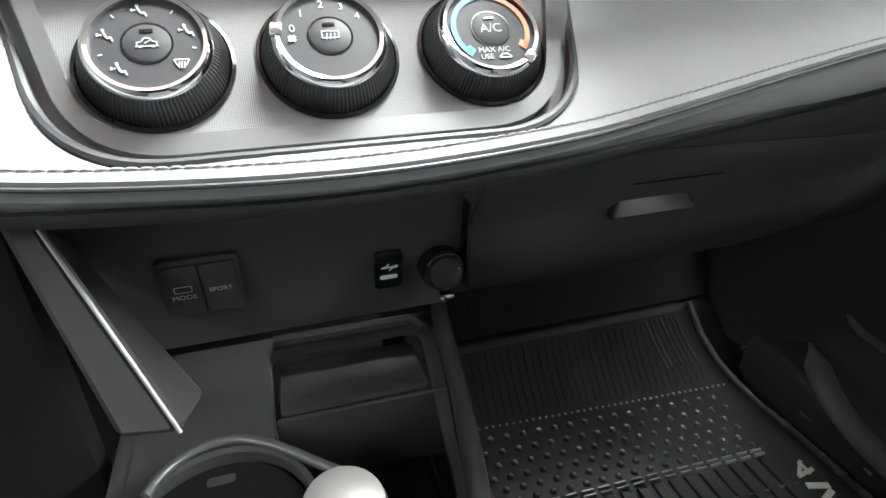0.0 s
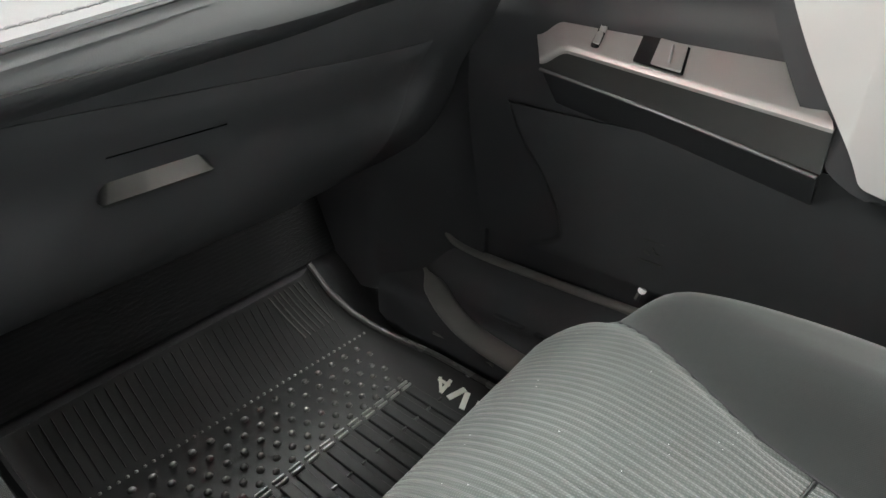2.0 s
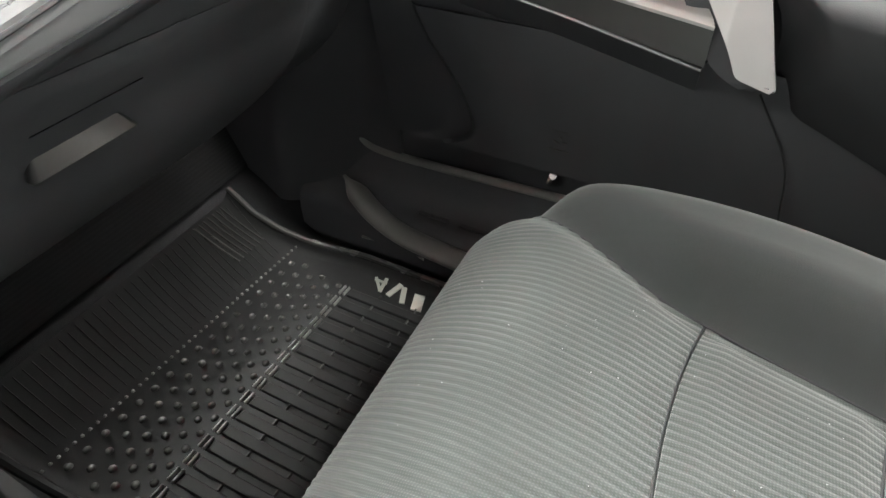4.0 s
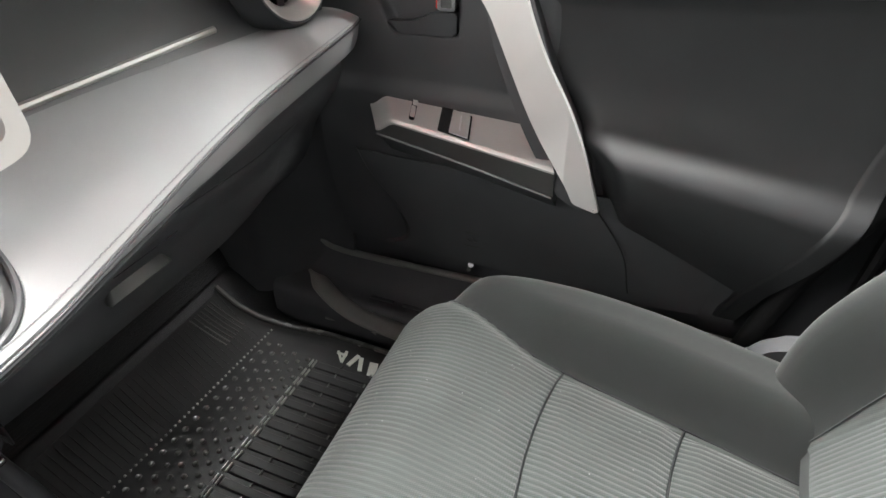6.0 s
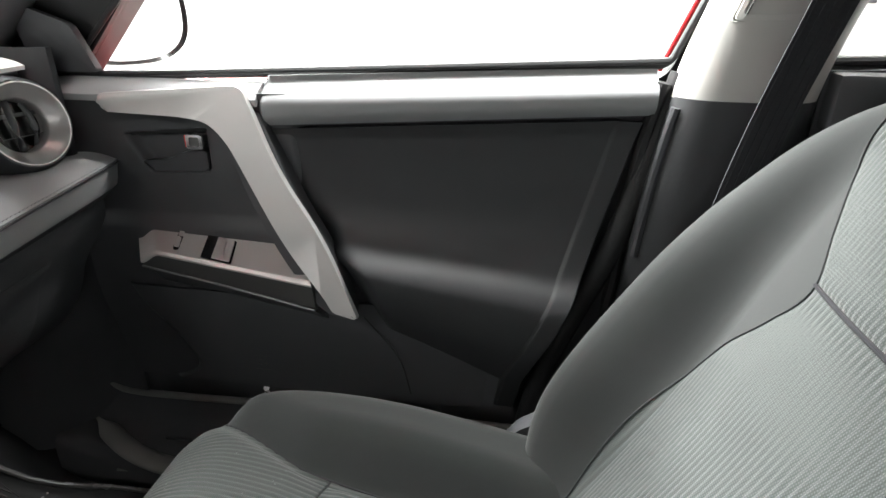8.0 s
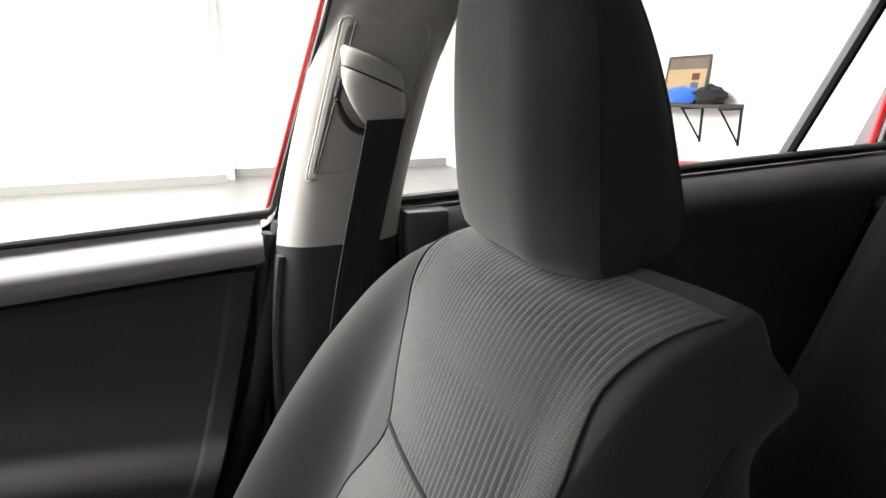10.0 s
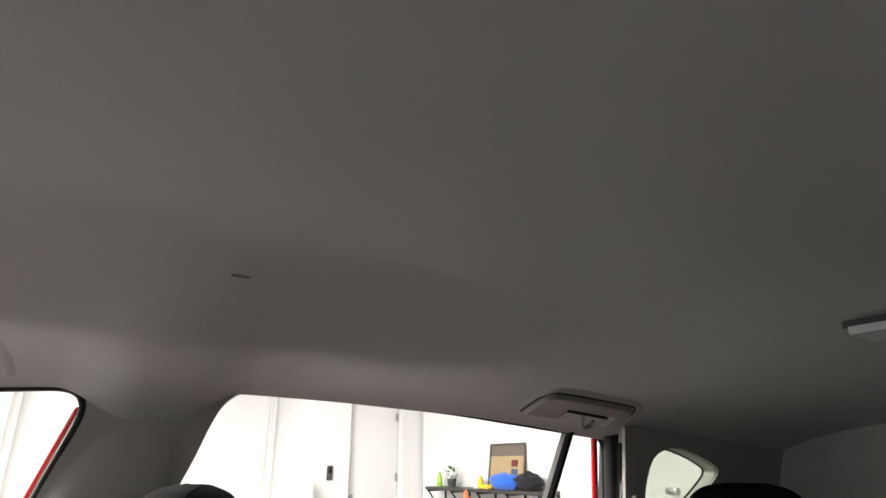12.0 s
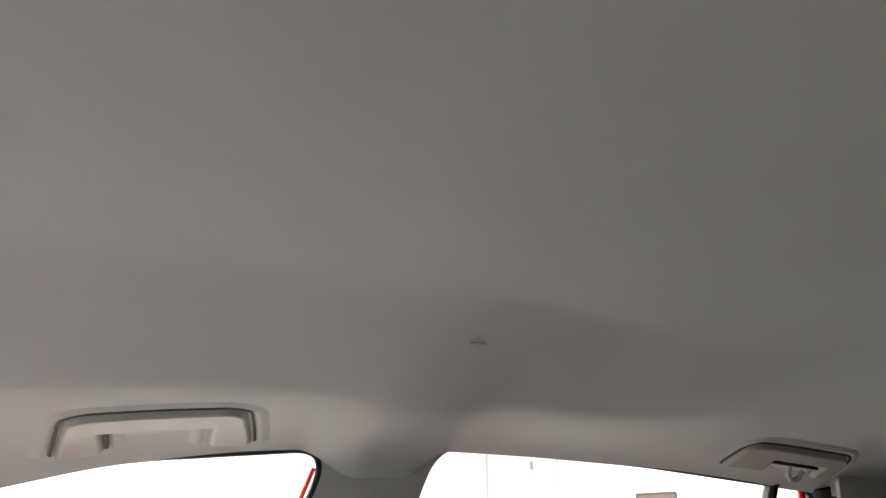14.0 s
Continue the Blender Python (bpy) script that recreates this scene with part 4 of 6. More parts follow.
        part("warm_end", arc_strip(r * 0.62, r * 0.80, radians(-26), radians(-39), k_at), M_ORANGE, body)
    # pointer notch on the ring
    ang = radians((97, 172, -48)[which])
    a, b = r * 0.95 * math.cos(ang), r * 0.95 * math.sin(ang)
    part("pointer", placed(block(-0.0035, 0.0035, -0.003, 0.003, 0, 0.0036, 0.0008), Matrix.Translation(panel_at(kx + a, b, LIFT)) @ Matrix((Vector((1, 0, 0)), PU, PN)).transposed().to_4x4() @ pose(0, 0, 0, 0, 0, math.degrees(ang) - 90)), M_CHROME, body, "chrome pointer")


for k, kx in enumerate((-0.0865, 0.0, 0.0885)):
    knob(kx, k)

audio = thing("audio_unit", "black audio unit with a dark screen over the climate panel", "audio unit", (0, 0.07, 0.64))
part("bezel", prism(round_poly([(-0.128, 0.0), (0.128, 0.0), (0.128, 0.13), (-0.128, 0.13)], 0.008), lambda a, b, c: (a, 0.055 + 0.35 * b - c, 0.640 + 0.94 * b), 0.014, 0.003), M_GLOSS, audio)
part("screen", prism(round_poly([(-0.088, 0.022), (0.088, 0.022), (0.088, 0.115), (-0.088, 0.115)], 0.003), lambda a, b, c: (a, 0.055 + 0.35 * b - 0.014 - c, 0.640 + 0.94 * b), 0.001), M_SCREEN, audio, "dark display screen")
part("screen_edge", frame_plate(round_poly([(-0.090, 0.020), (0.090, 0.020), (0.090, 0.117), (-0.090, 0.117)], 0.003), round_poly([(-0.088, 0.022), (0.088, 0.022), (0.088, 0.115), (-0.088, 0.115)], 0.003), lambda a, b, c: (a, 0.055 + 0.35 * b - 0.014 - c, 0.640 + 0.94 * b), 0.0016), M_CHROME, audio, "thin bright edge of the screen")
part("key_mark", bars([(0.104, 0.010, 0.006, 0.0008, 0)], lambda a, b, c: (a, 0.055 + 0.35 * b - 0.0145 - c, 0.640 + 0.94 * b)), M_PRINT, audio)
for sign in (1, -1):
    v_at = lambda a, b, c, sign=sign: (sign * (a + 0.10 * (b - 0.0)), 0.035 + 0.30 * b - c, 0.635 + 0.95 * b)
    vent = thing("centre_vent", "upright satin framed air vent beside the screen", "air vent", (sign * 0.175, 0.06, 0.63), "centre air vents")
    o = round_poly([(0.134, 0.0), (0.205, 0.008), (0.205, 0.135), (0.134, 0.135)], [0.012, 0.022, 0.012, 0.008], 6)
    i = round_poly([(0.146, 0.016), (0.190, 0.022), (0.190, 0.122), (0.146, 0.122)], [0.006, 0.012, 0.006, 0.004], 6)
    part("frame", frame_plate(o, i, v_at, 0.030), M_SATIN, vent)
    part("duct", prism(i, lambda a, b, c: v_at(a, b, c - 0.03), 0.004), M_GLOSS, vent, "dark duct")
    for k in range(4):
        bb = 0.032 + k * 0.026
        part("vane", prism([(0.146, bb), (0.190, bb), (0.190, bb + 0.003), (0.146, bb + 0.003)], v_at, 0.022), M_BLACK, vent)
    part("divider", prism([(0.166, 0.02), (0.170, 0.02), (0.170, 0.122), (0.166, 0.122)], v_at, 0.024), M_BLACK, vent)

# ---- centre console ----
console = thing("centre_console", "black centre console with open trays, cup holder and switches", "console", (0.0, 0.0, 0.0))
part("switch_panel", sheet(lambda u, v: (mix(-0.165, 0.098, u), 0.058 + 0.03 * v * v - 0.02 * max(0, 0.25 - v), mix(0.52, 0.36, v)), 16, 12, 0.012, (0, 1, 0)), M_DOOR, console, "black switch panel")
part("panel_step", block(0.097, 0.10, 0.05, 0.075, 0.395, 0.47, 0.001), M_GLOSS, console, "dark joint at the edge of the panel")
c_at = lambda a, b, c: (a, 0.062 + 0.25 * max(0, 0.43 - b) - c, b)
sw = part("switch_frame", prism(round_poly([(-0.124, 0.402), (-0.070, 0.402), (-0.070, 0.452), (-0.124, 0.452)], 0.004), c_at, 0.004, 0.001), M_DOOR, console)
for a0, word in ((-0.121, "ECO"), (-0.0965, "SPORT")):
    key = part("key", prism(round_poly([(a0, 0.406), (a0 + 0.0235, 0.406), (a0 + 0.0235, 0.448), (a0, 0.448)], 0.002), lambda a, b, c: c_at(a, b, c + 0.0035), 0.003, 0.001), M_DOOR, sw)
    if word == "ECO":
        writing("MODE", 0.0058, lambda p, q, s, a0=a0: c_at(a0 + 0.0118 + p, 0.423 + q, 0.0068 + s), key, M_PRINT)
        part("leaf_symbol", frame_plate(round_poly([(a0 + 0.006, 0.4275), (a0 + 0.018, 0.4275), (a0 + 0.018, 0.433), (a0 + 0.006, 0.433)], 0.001, 2), round_poly([(a0 + 0.0066, 0.4281), (a0 + 0.0174, 0.4281), (a0 + 0.0174, 0.4324), (a0 + 0.0066, 0.4324)], 0.001, 2), lambda a, b, c: c_at(a, b, c + 0.0066), 0.0004), M_PRINT, key)
    else:
        writing("SPORT", 0.0052, lambda p, q, s, a0=a0: c_at(a0 + 0.0118 + p, 0.427 + q, 0.0068 + s), key, M_PRINT)
usb = part("usb_socket", prism(round_poly([(0.026, 0.398), (0.048, 0.398), (0.048, 0.435), (0.026, 0.435)], 0.004), c_at, 0.004, 0.001), M_GLOSS, console, "gloss black socket cover")
part("usb_symbol", bars([(0.037, 0.4205, 0.006, 0.0006, 0.05), (0.035, 0.422, 0.0025, 0.0005, 0.7), (0.039, 0.4188, 0.0025, 0.0005, 0.7), (0.0425, 0.4207, 0.0012, 0.0012, 0)], lambda a, b, c: c_at(a, b, c + 0.0042)), M_PRINT, usb, smooth=False)
part("socket_symbol", prism(round_poly([(0.030, 0.4085), (0.044, 0.4085), (0.044, 0.4125), (0.030, 0.4125)], 0.002), lambda a, b, c: c_at(a, b, c + 0.0042), 0.0004), M_PRINT, usb, smooth=False)
lighter = part("power_socket", lathe([(0.018, -0.01), (0.018, 0.004), (0.0165, 0.008), (0.0155, 0.008), (0.0150, 0.012), (0.013, 0.014), (0.001, 0.0145)], (0.080, 0.062, 0.412), (0, -1, 0.15), 40), M_GLOSS, console, "round gloss black power socket cap")
part("tab", block(0.074, 0.086, 0.044, 0.056, 0.390, 0.397, 0.002), M_CHROME, lighter, "small bright tab")
part("edge_bead", arc_strip(0.0152, 0.0168, radians(60), radians(150), lambda a, b, c: (0.080 + a, 0.0535 - c, 0.412 + b), 16, 0.001), M_CHROME, lighter, "bright edge of the cap")
# trays
part("deck", frame_plate(round_poly([(-0.175, -0.46), (0.072, -0.46), (0.078, -0.06), (0.118, 0.185), (-0.175, 0.185)], [0.02, 0.02, 0.1, 0.02, 0.02]), round_poly([(-0.068, -0.07), (0.052, -0.07), (0.060, -0.04), (0.088, 0.165), (-0.068, 0.165)], [0.02, 0.02, 0.02, 0.02, 0.02]), lambda a, b, c: (a, b, 0.270 + c + 0.02 * ease((0.02 - b) / 0.2)), 0.012), M_DOOR, console, "black console deck")
part("side_wall", sheet(lambda u, v: (spline([(0, 0.070), (0.6, 0.078), (0.8, 0.098), (1, 0.121)], u) - 0.012 * v + 0.012, mix(-0.46, 0.20, u), mix(0.0, 0.285, v)), 20, 6, 0.012, (-1, 0, 0)), M_CARPET, console, "black carpeted console side")
part("side_wall", block(-0.19, -0.17, -0.46, 0.20, 0.0, 0.285, 0.004), M_DOOR, console, "black console side")
tray_m = pose(0.005, 0.12, 0.268, -14, 0, 0)
part("tray_mat", placed(prism(round_poly([(-0.066, -0.05), (0.066, -0.05), (0.072, 0.045), (-0.064, 0.045)], 0.008), lambda a, b, c: (a, b, c), 0.004, 0.001), tray_m), M_BLACK_SOFT, console, "grey rubber tray liner")
part("tray_lip", tube([(-0.064, 0.063, 0.284), (0.01, 0.0615, 0.284), (0.085, 0.060, 0.284)], 0.0020, 8), M_BLACK_SOFT, console, "rounded tray lip")
part("tray_front", block(-0.066, 0.086, 0.0605, 0.066, 0.20, 0.2835, 0.002), M_BLACK_SOFT, console, "upright front of the tray")
part("tray_back", tube([(-0.062, 0.168, 0.288), (0.075, 0.166, 0.288), (0.088, 0.15, 0.286)], 0.007, 8), M_BLACK_SOFT, console, "rounded back lip")
part("bin_floor", block(-0.068, 0.060, -0.07, 0.06, 0.20, 0.206, 0.001), M_RUBBER, console, "dark bin floor")
part("bin_side", block(-0.074, -0.066, -0.07, 0.17, 0.19, 0.278, 0.002), M_DOOR, console)
part("rim_rail", tube(curve_points([(0.114, 0.20, 0.330), (0.110, 0.165, 0.292), (0.096, 0.06, 0.286), (0.078, -0.03, 0.288), (0.068, -0.08, 0.292), (0.064, -0.16, 0.296), (0.064, -0.3, 0.30)], 40), 0.009, 10, None, 0.9), M_BLACK_SOFT, console, "rounded black console rim")
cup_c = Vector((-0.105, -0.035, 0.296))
part("cup_ring", tube(curve_points([(-0.156, 0.002, 0.300), (-0.148, 0.017, 0.300), (-0.133, 0.031, 0.300), (-0.113, 0.038, 0.300), (-0.092, 0.037, 0.300), (-0.066, 0.022, 0.300), (-0.04, -0.001, 0.300), (-0.017, -0.022, 0.300)], 60), 0.0040, 10), M_BEZEL, console, "satin silver cup holder ring")
part("cup_holder", lathe([(0.062, 0.0), (0.066, 0.004), (0.062, 0.002), (0.056, -0.07), (0.001, -0.071)], cup_c, (0, 0, 1), 40, cap=False), M_DOOR, console, "round black cup holder")
part("cup_hole_disc", lathe([(0.058, -0.008), (0.058, -0.005), (0.001, -0.005)], cup_c, (0, 0, 1), 40), M_RUBBER, console, "flat dark disc standing in for the shaded cup hole")
part("cup_tab", block(-0.118, -0.096, 0.004, 0.014, 0.262, 0.292, 0.003), M_GRAPH, console, "grey cup gripping tab")
lever = part("gear_lever", lathe([(0.010, -0.11), (0.010, -0.03), (0.020, -0.025), (0.0265, -0.012), (0.0268, -0.003), (0.024, 0.004), (0.015, 0.008), (0.001, 0.009)], (-0.026, -0.088, 0.352), (0.05, -0.15, 1), 40), M_BLACK_SOFT, console, "black gear lever")
part("cap", lathe([(0.0245, 0.002), (0.024, 0.0055), (0.020, 0.0085), (0.010, 0.0105), (0.001, 0.011)], (-0.026, -0.088, 0.352), (0.05, -0.15, 1), 40), M_SATIN, lever, "satin silver cap")
# slanted brace between dash and console
def brace_body(top, foot, out, deep):
    """A slanted bar between two edge pairs, run on upwards behind the pad."""
    bm = bmesh.new()
    rings = []
    for t in (-0.35, 0.0, 0.5, 0.97, 1.0):
        a, b = top[0].lerp(foot[0], t), top[1].lerp(foot[1], t)
        side = (b - a).normalized()
        cut = 0.004 if t < 1 else 0.007
        n = Vector(out)
        ring = [a - n * deep, a - n * 0.004, a + side * cut, b - side * cut, b - n * 0.004, b - n * deep]
        rings.append([p + n * (0.0 if t < 1 else -0.004) for p in ring])
    return loft(rings, True, bm)


RIDGE = (Vector((-0.16, 0.012, 0.495)), Vector((-0.113, -0.03, 0.381)))
part("brace", brace_body((Vector((-0.18, 0.012, 0.498)), RIDGE[0]), (Vector((-0.147, -0.03, 0.387)), RIDGE[1]), (0.05, -0.93, 0.36), 0.022), M_BRACE, console, "satin graphite slanted brace")
part("brace_side", brace_body((RIDGE[0] + Vector((0.001, 0.001, 0)), Vector((-0.157, 0.05, 0.465))), (RIDGE[1] + Vector((0.001, 0.001, 0)), Vector((-0.099, 0.0, 0.383))), (0.80, -0.55, 0.2), 0.016), M_BRACE, console, "satin side of the brace")
part("brace_edge", tube([RIDGE[0].lerp(RIDGE[1], t) + Vector((0, -0.0005, 0)) for t in (-0.35, 0.3, 0.99)], 0.0014, 6), M_SATIN, console, "thin satin edge line of the brace")


# ---- footwell ----
whole("footwell_carpet", sheet(lambda u, v: (mix(0.11, 0.70, u), mix(-0.62, 0.38, v), -0.012 + 0.12 * ease((v - 0.8) / 0.2) + 0.05 * ease((abs(u - 0.5) - 0.44) / 0.06)), 30, 30, 0.02, (0, 0, -1)), M_CARPET, "black carpet of the passenger footwell", "carpet", "structure")

# rubber mat: runs to the toe board, with cross ribs, domes and a smooth toe part
MAT_Z = 0.012
M_RUBBER_DOME = material("highlight_toned_rubber", (0.06, 0.06, 0.058), 0.27, 0, 0.1, 1500, 0.2)
mat = thing("floor_mat", "black rubber floor mat with ribs, domes and raised edge", "floor mat", (0.37, 0.1, 0.0))
MAT_LEFT = lambda y: 0.132 + 0.03 * ease((0.30 - y) / 0.3)
MAT_RIGHT = lambda y: 0.620 - 0.070 * ease((y - 0.09) / 0.19)


MAT_END = 0.275


def mat_rise(y):
    """The mat climbs the toe board."""
    return 0.111 * (max(0.0, y - 0.10) / 0.168) ** 2


def mat_top(u, v):
    y = mix(-0.36, MAT_END, v)
    rim = 0.014 * max(0.0, 1 - min(u, 1 - u) / 0.035) ** 1.5
    return (mix(MAT_LEFT(y), MAT_RIGHT(y), u), y, MAT_Z + mat_rise(y) + rim)


part("sheet", sheet(mat_top, 60, 60, 0.008, (0, 0, -1)), M_RUBBER, mat)
part("edge", tube([mat_top(0, k / 20) for k in range(21)], 0.006, 8), M_RUBBER, mat, "raised rounded edge")
part("edge", tube([mat_top(1, k / 20) for k in range(21)], 0.005, 8), M_RUBBER_DOME, mat, "raised rounded edge")
# skewed cross lines of the pattern: y falls from left to right by this slope
SKEW = -0.040
row_y = lambda x, y0: y0 + SKEW * (x - 0.16)
X0, X1 = 0.165, 0.575
# line of small beads at the toe side
bm = bmesh.new()
for k in range(44):
    x = mix(0.150, 0.572, k / 43)
    lathe([(0.0022, 0), (0.0018, 0.0018), (0.0008, 0.0026)], (x, row_y(x, 0.205), MAT_Z + 0.002 + mat_rise(row_y(x, 0.205))), (0, 0, 1), 6, bm)
part("beading", bm, M_RUBBER_GLINT, mat, "line of fine moulded beads")
# domes in staggered rows
dome = bmesh.new()
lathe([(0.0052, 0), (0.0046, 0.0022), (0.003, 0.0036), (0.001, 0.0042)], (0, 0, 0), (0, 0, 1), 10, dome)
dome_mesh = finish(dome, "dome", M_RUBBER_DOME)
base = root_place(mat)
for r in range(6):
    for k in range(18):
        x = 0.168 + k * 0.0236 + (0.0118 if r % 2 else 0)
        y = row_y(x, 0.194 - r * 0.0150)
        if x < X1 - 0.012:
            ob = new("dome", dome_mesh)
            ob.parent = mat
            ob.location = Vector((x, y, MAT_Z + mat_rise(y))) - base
# comb line: short bars coloured pale for their glints, then long ribs towards the seat
for k in range(17):
    x = 0.174 + k * 0.0236
    y = row_y(x, 0.1035)
    for by in (y - 0.0036, y + 0.0036):
        low, high = by + SKEW * -0.0085, by + SKEW * 0.0085
        part("comb_bar", prism([(x - 0.0085, low - 0.0013), (x + 0.0085, high - 0.0013), (x + 0.0085, high + 0.0013), (x - 0.0085, low + 0.0013)], lambda a, b, c: (a, b, MAT_Z + c), 0.0048, 0.0008, 1), M_RUBBER_GLINT, mat)
    part("rib", prism([(x - 0.0078, -0.345), (x + 0.0070, -0.345), (x + 0.0070, y - 0.011), (x - 0.0078, y - 0.009)], lambda a, b, c: (a, b, MAT_Z + c), 0.0045, 0.0012, 1), M_RUBBER, mat)
    for far in (0.055, 0.115):
        part("cross_tie", block(x + 0.0075, x + 0.0155, y - far - 0.002, y - far, MAT_Z, MAT_Z + 0.004), M_RUBBER_DOME, mat)
# fine lines on the toe part
for k in range(34):
    x = 0.165 + k * 0.0115
    line = [Vector(mat_top((x - MAT_LEFT(y)) / (MAT_RIGHT(y) - MAT_LEFT(y)), (y + 0.36) / (MAT_END + 0.36))) + Vector((0, 0, 0.0008)) for y in (mix(row_y(x, 0.214), MAT_END - 0.004, s / 6) for s in range(7))]
    part("toe_line", tube(line, 0.0006, 4), M_RUBBER, mat)
# fan of raised ribs at the outer toe corner
for k in range(7):
    x = 0.490 + k * 0.0088
    line = []
    for y in (mix(0.222, MAT_END - 0.003, j / 6) for j in range(7)):
        xx = x - 0.35 * (y - 0.222)
        line.append(Vector(mat_top(clamp((xx - MAT_LEFT(y)) / (MAT_RIGHT(y) - MAT_LEFT(y))), (y + 0.36) / (MAT_END + 0.36))) + Vector((0, 0, 0.001)))
    part("corner_rib", tube(line, 0.0016, 5), M_RUBBER_DOME, mat)
# worn moulded lettering block near the edge, and the pale badge
bm = bmesh.new()
for r in range(4):
    for k in range(5):
        block(0.170 + k * 0.006 + r * 0.001, 0.1745 + k * 0.006 + r * 0.001, 0.080 - r * 0.009, 0.085 - r * 0.009, MAT_Z, MAT_Z + 0.0022, bm=bm)
part("moulded_bars", bm, M_RUBBER, mat, "moulded bars near the edge", False)
M_BADGE = material("pale_grey_badge", (0.5, 0.5, 0.46), 0.5, 0, 0, vary=0.05)
bd = lambda a, b, c: (0.588 + 0.55 * b * 0.2 + a * 0.9, 0.048 + b, MAT_Z + c + 0.001)
shapes = [(0.001, -0.007, 0.016, 0.0028, 0.12), (-0.001, 0.002, 0.0135, 0.0026, 0.72), (0.0055, 0.000, 0.0026, 0.0105, 0.12), (0.002, -0.028, 0.017, 0.0042, -0.25), (0.0, -0.045, 0.017, 0.0042, 0.35), (0.0, -0.072, 0.017, 0.0085, 0.25)]
for stroke in shapes:
    part("badge_stroke", bars([stroke], lambda a, b, c: bd(a, b, c * 6)), M_BADGE, mat, "pale grey raised badge stroke", False)

# sill, seal and kick strip
whole("sill_trim", sheet(lambda u, v: (spline([(0, 0.655), (0.3, 0.66), (0.55, 0.70), (0.8, 0.725), (1, 0.745)], v), mix(0.24, -0.75, u), spline([(0, -0.01), (0.3, 0.075), (0.55, 0.085), (0.8, 0.10), (1, 0.142)], v)), 30, 16, 0.01, (0.4, 0, -1)), M_DOOR, "black grained door sill trim", "sill trim", "structure")
part_sill = curve_points([(0.742, 0.185, 0.20), (0.742, 0.16, 0.158), (0.742, 0.12, 0.143), (0.742, 0.0, 0.144), (0.742, -0.30, 0.155), (0.742, -0.72, 0.157)], 40)
for k in range(3):
    y0 = 0.03 - k * 0.07
    whole("sill_bar", block(0.685, 0.688 + 0.004, y0 - 0.05, y0, 0.088, 0.0915, 0.001), M_BLACK_SOFT, "low moulded bar on the sill trim", "trim", "structure")


def tapered(path, radius, flat):
    """A flattened rod whose radius follows radius(t) along the path."""
    rings = []
    for k, q in enumerate(path):
        along = (path[min(k + 1, len(path) - 1)] - path[max(k - 1, 0)]).normalized()
        side = along.cross(Vector((0, 0, 1))).normalized()
        up, r = side.cross(along), radius(k / (len(path) - 1))
        rings.append([q + side * math.cos(a) * r + up * math.sin(a) * r * flat for a in (2 * math.pi * n / 14 for n in range(14))])
    return loft(rings)


strip = curve_points([(0.694, 0.170, 0.111), (0.680, 0.135, 0.093), (0.661, 0.090, 0.080), (0.646, 0.03, 0.072), (0.637, -0.06, 0.070), (0.630, -0.16, 0.070), (0.626, -0.40, 0.070)], 60)
whole("sill_strip", tapered(strip, lambda t: 0.003 + 0.016 * ease(t / 0.17), 0.62), M_STRIP, "grey rounded strip curving from kick panel to sill", "trim", "structure")
whole("sill_seal", tapered(part_sill, lambda t: 0.0025 + 0.0055 * ease((t - 0.06) / 0.16), 0.7), M_STRIP, "rubber seal along the door sill", "seal", "structure")
arc = curve_points([(0.655, 0.12, 0.03), (0.66, 0.08, 0.028), (0.662, 0.04, 0.027), (0.655, 0.005, 0.027)], 16)
whole("carpet_clip", tube(arc, 0.003, 6), M_STRIP, "thin curved carpet clip beside the mat", "clip", "structure")


# ---- front passenger door ----
door = thing("front_door", "black front passenger door panel with satin grip and switches, shut", "car door", (0.72, -0.35, 0.1))


def rear_edge(z):
    return spline([(0.10, -0.58), (0.30, -0.615), (0.41, -0.653), (0.53, -0.697), (0.76, -0.752)], z)


def panel_x(y, z):
    return 0.702 + 0.035 * ease((0.42 - z) / 0.22) - 0.010 * ease((z - 0.66) / 0.08) * ease((y + 0.35) / 0.1) + 0.008 * ease((0.60 - z) / 0.06) * ease((z - 0.5) / 0.03)


POCKET = [(-0.006, 0.651), (-0.140, 0.661), (-0.139, 0.595), (-0.039, 0.591)]


def pocket_sink(y, z):
    """How deep the panel is sunk at the release handle."""
    d = 1.0
    for a, b in zip(POCKET, POCKET[1:] + POCKET[:1]):
        e = Vector((b[0] - a[0], b[1] - a[1]))
        d = min(d, ((y - a[0]) * e.y - (z - a[1]) * e.x) / e.length * -1)
    return 0.017 * ease(d / 0.010)


def door_skin(u, v):
    z = mix(0.195, 0.708, v)
    y = mix(0.10, rear_edge(z), u)
    return (panel_x(y, z) + pocket_sink(y, z) + 0.016 * ease((-0.262 - y) / 0.03) * ease((z - 0.42) / 0.05), y, z + 0.020 * u * v)


part("door_panel", sheet(door_skin, 260, 170, 0.03, (1, 0, 0)), M_DOOR, door)


def belt_z(y):
    return 0.7285 - 0.0475 * y * 1.0 if y < 0 else 0.7285


def upper_pad(u, v):
    y = mix(-0.224, rear_edge(0.735) + 0.003, u)
    lo, hi = mix(0.672, 0.706, u), belt_z(y) - 0.003
    a = v * math.pi * 0.5
    front = 0.012 * ease(u / 0.02)
    return (0.700 - front * math.sin(min(1, v * 4) * math.pi / 2) + 0.035 * ease((v - 0.35) / 0.65) ** 1.5, y, mix(lo, hi, v ** 0.9))


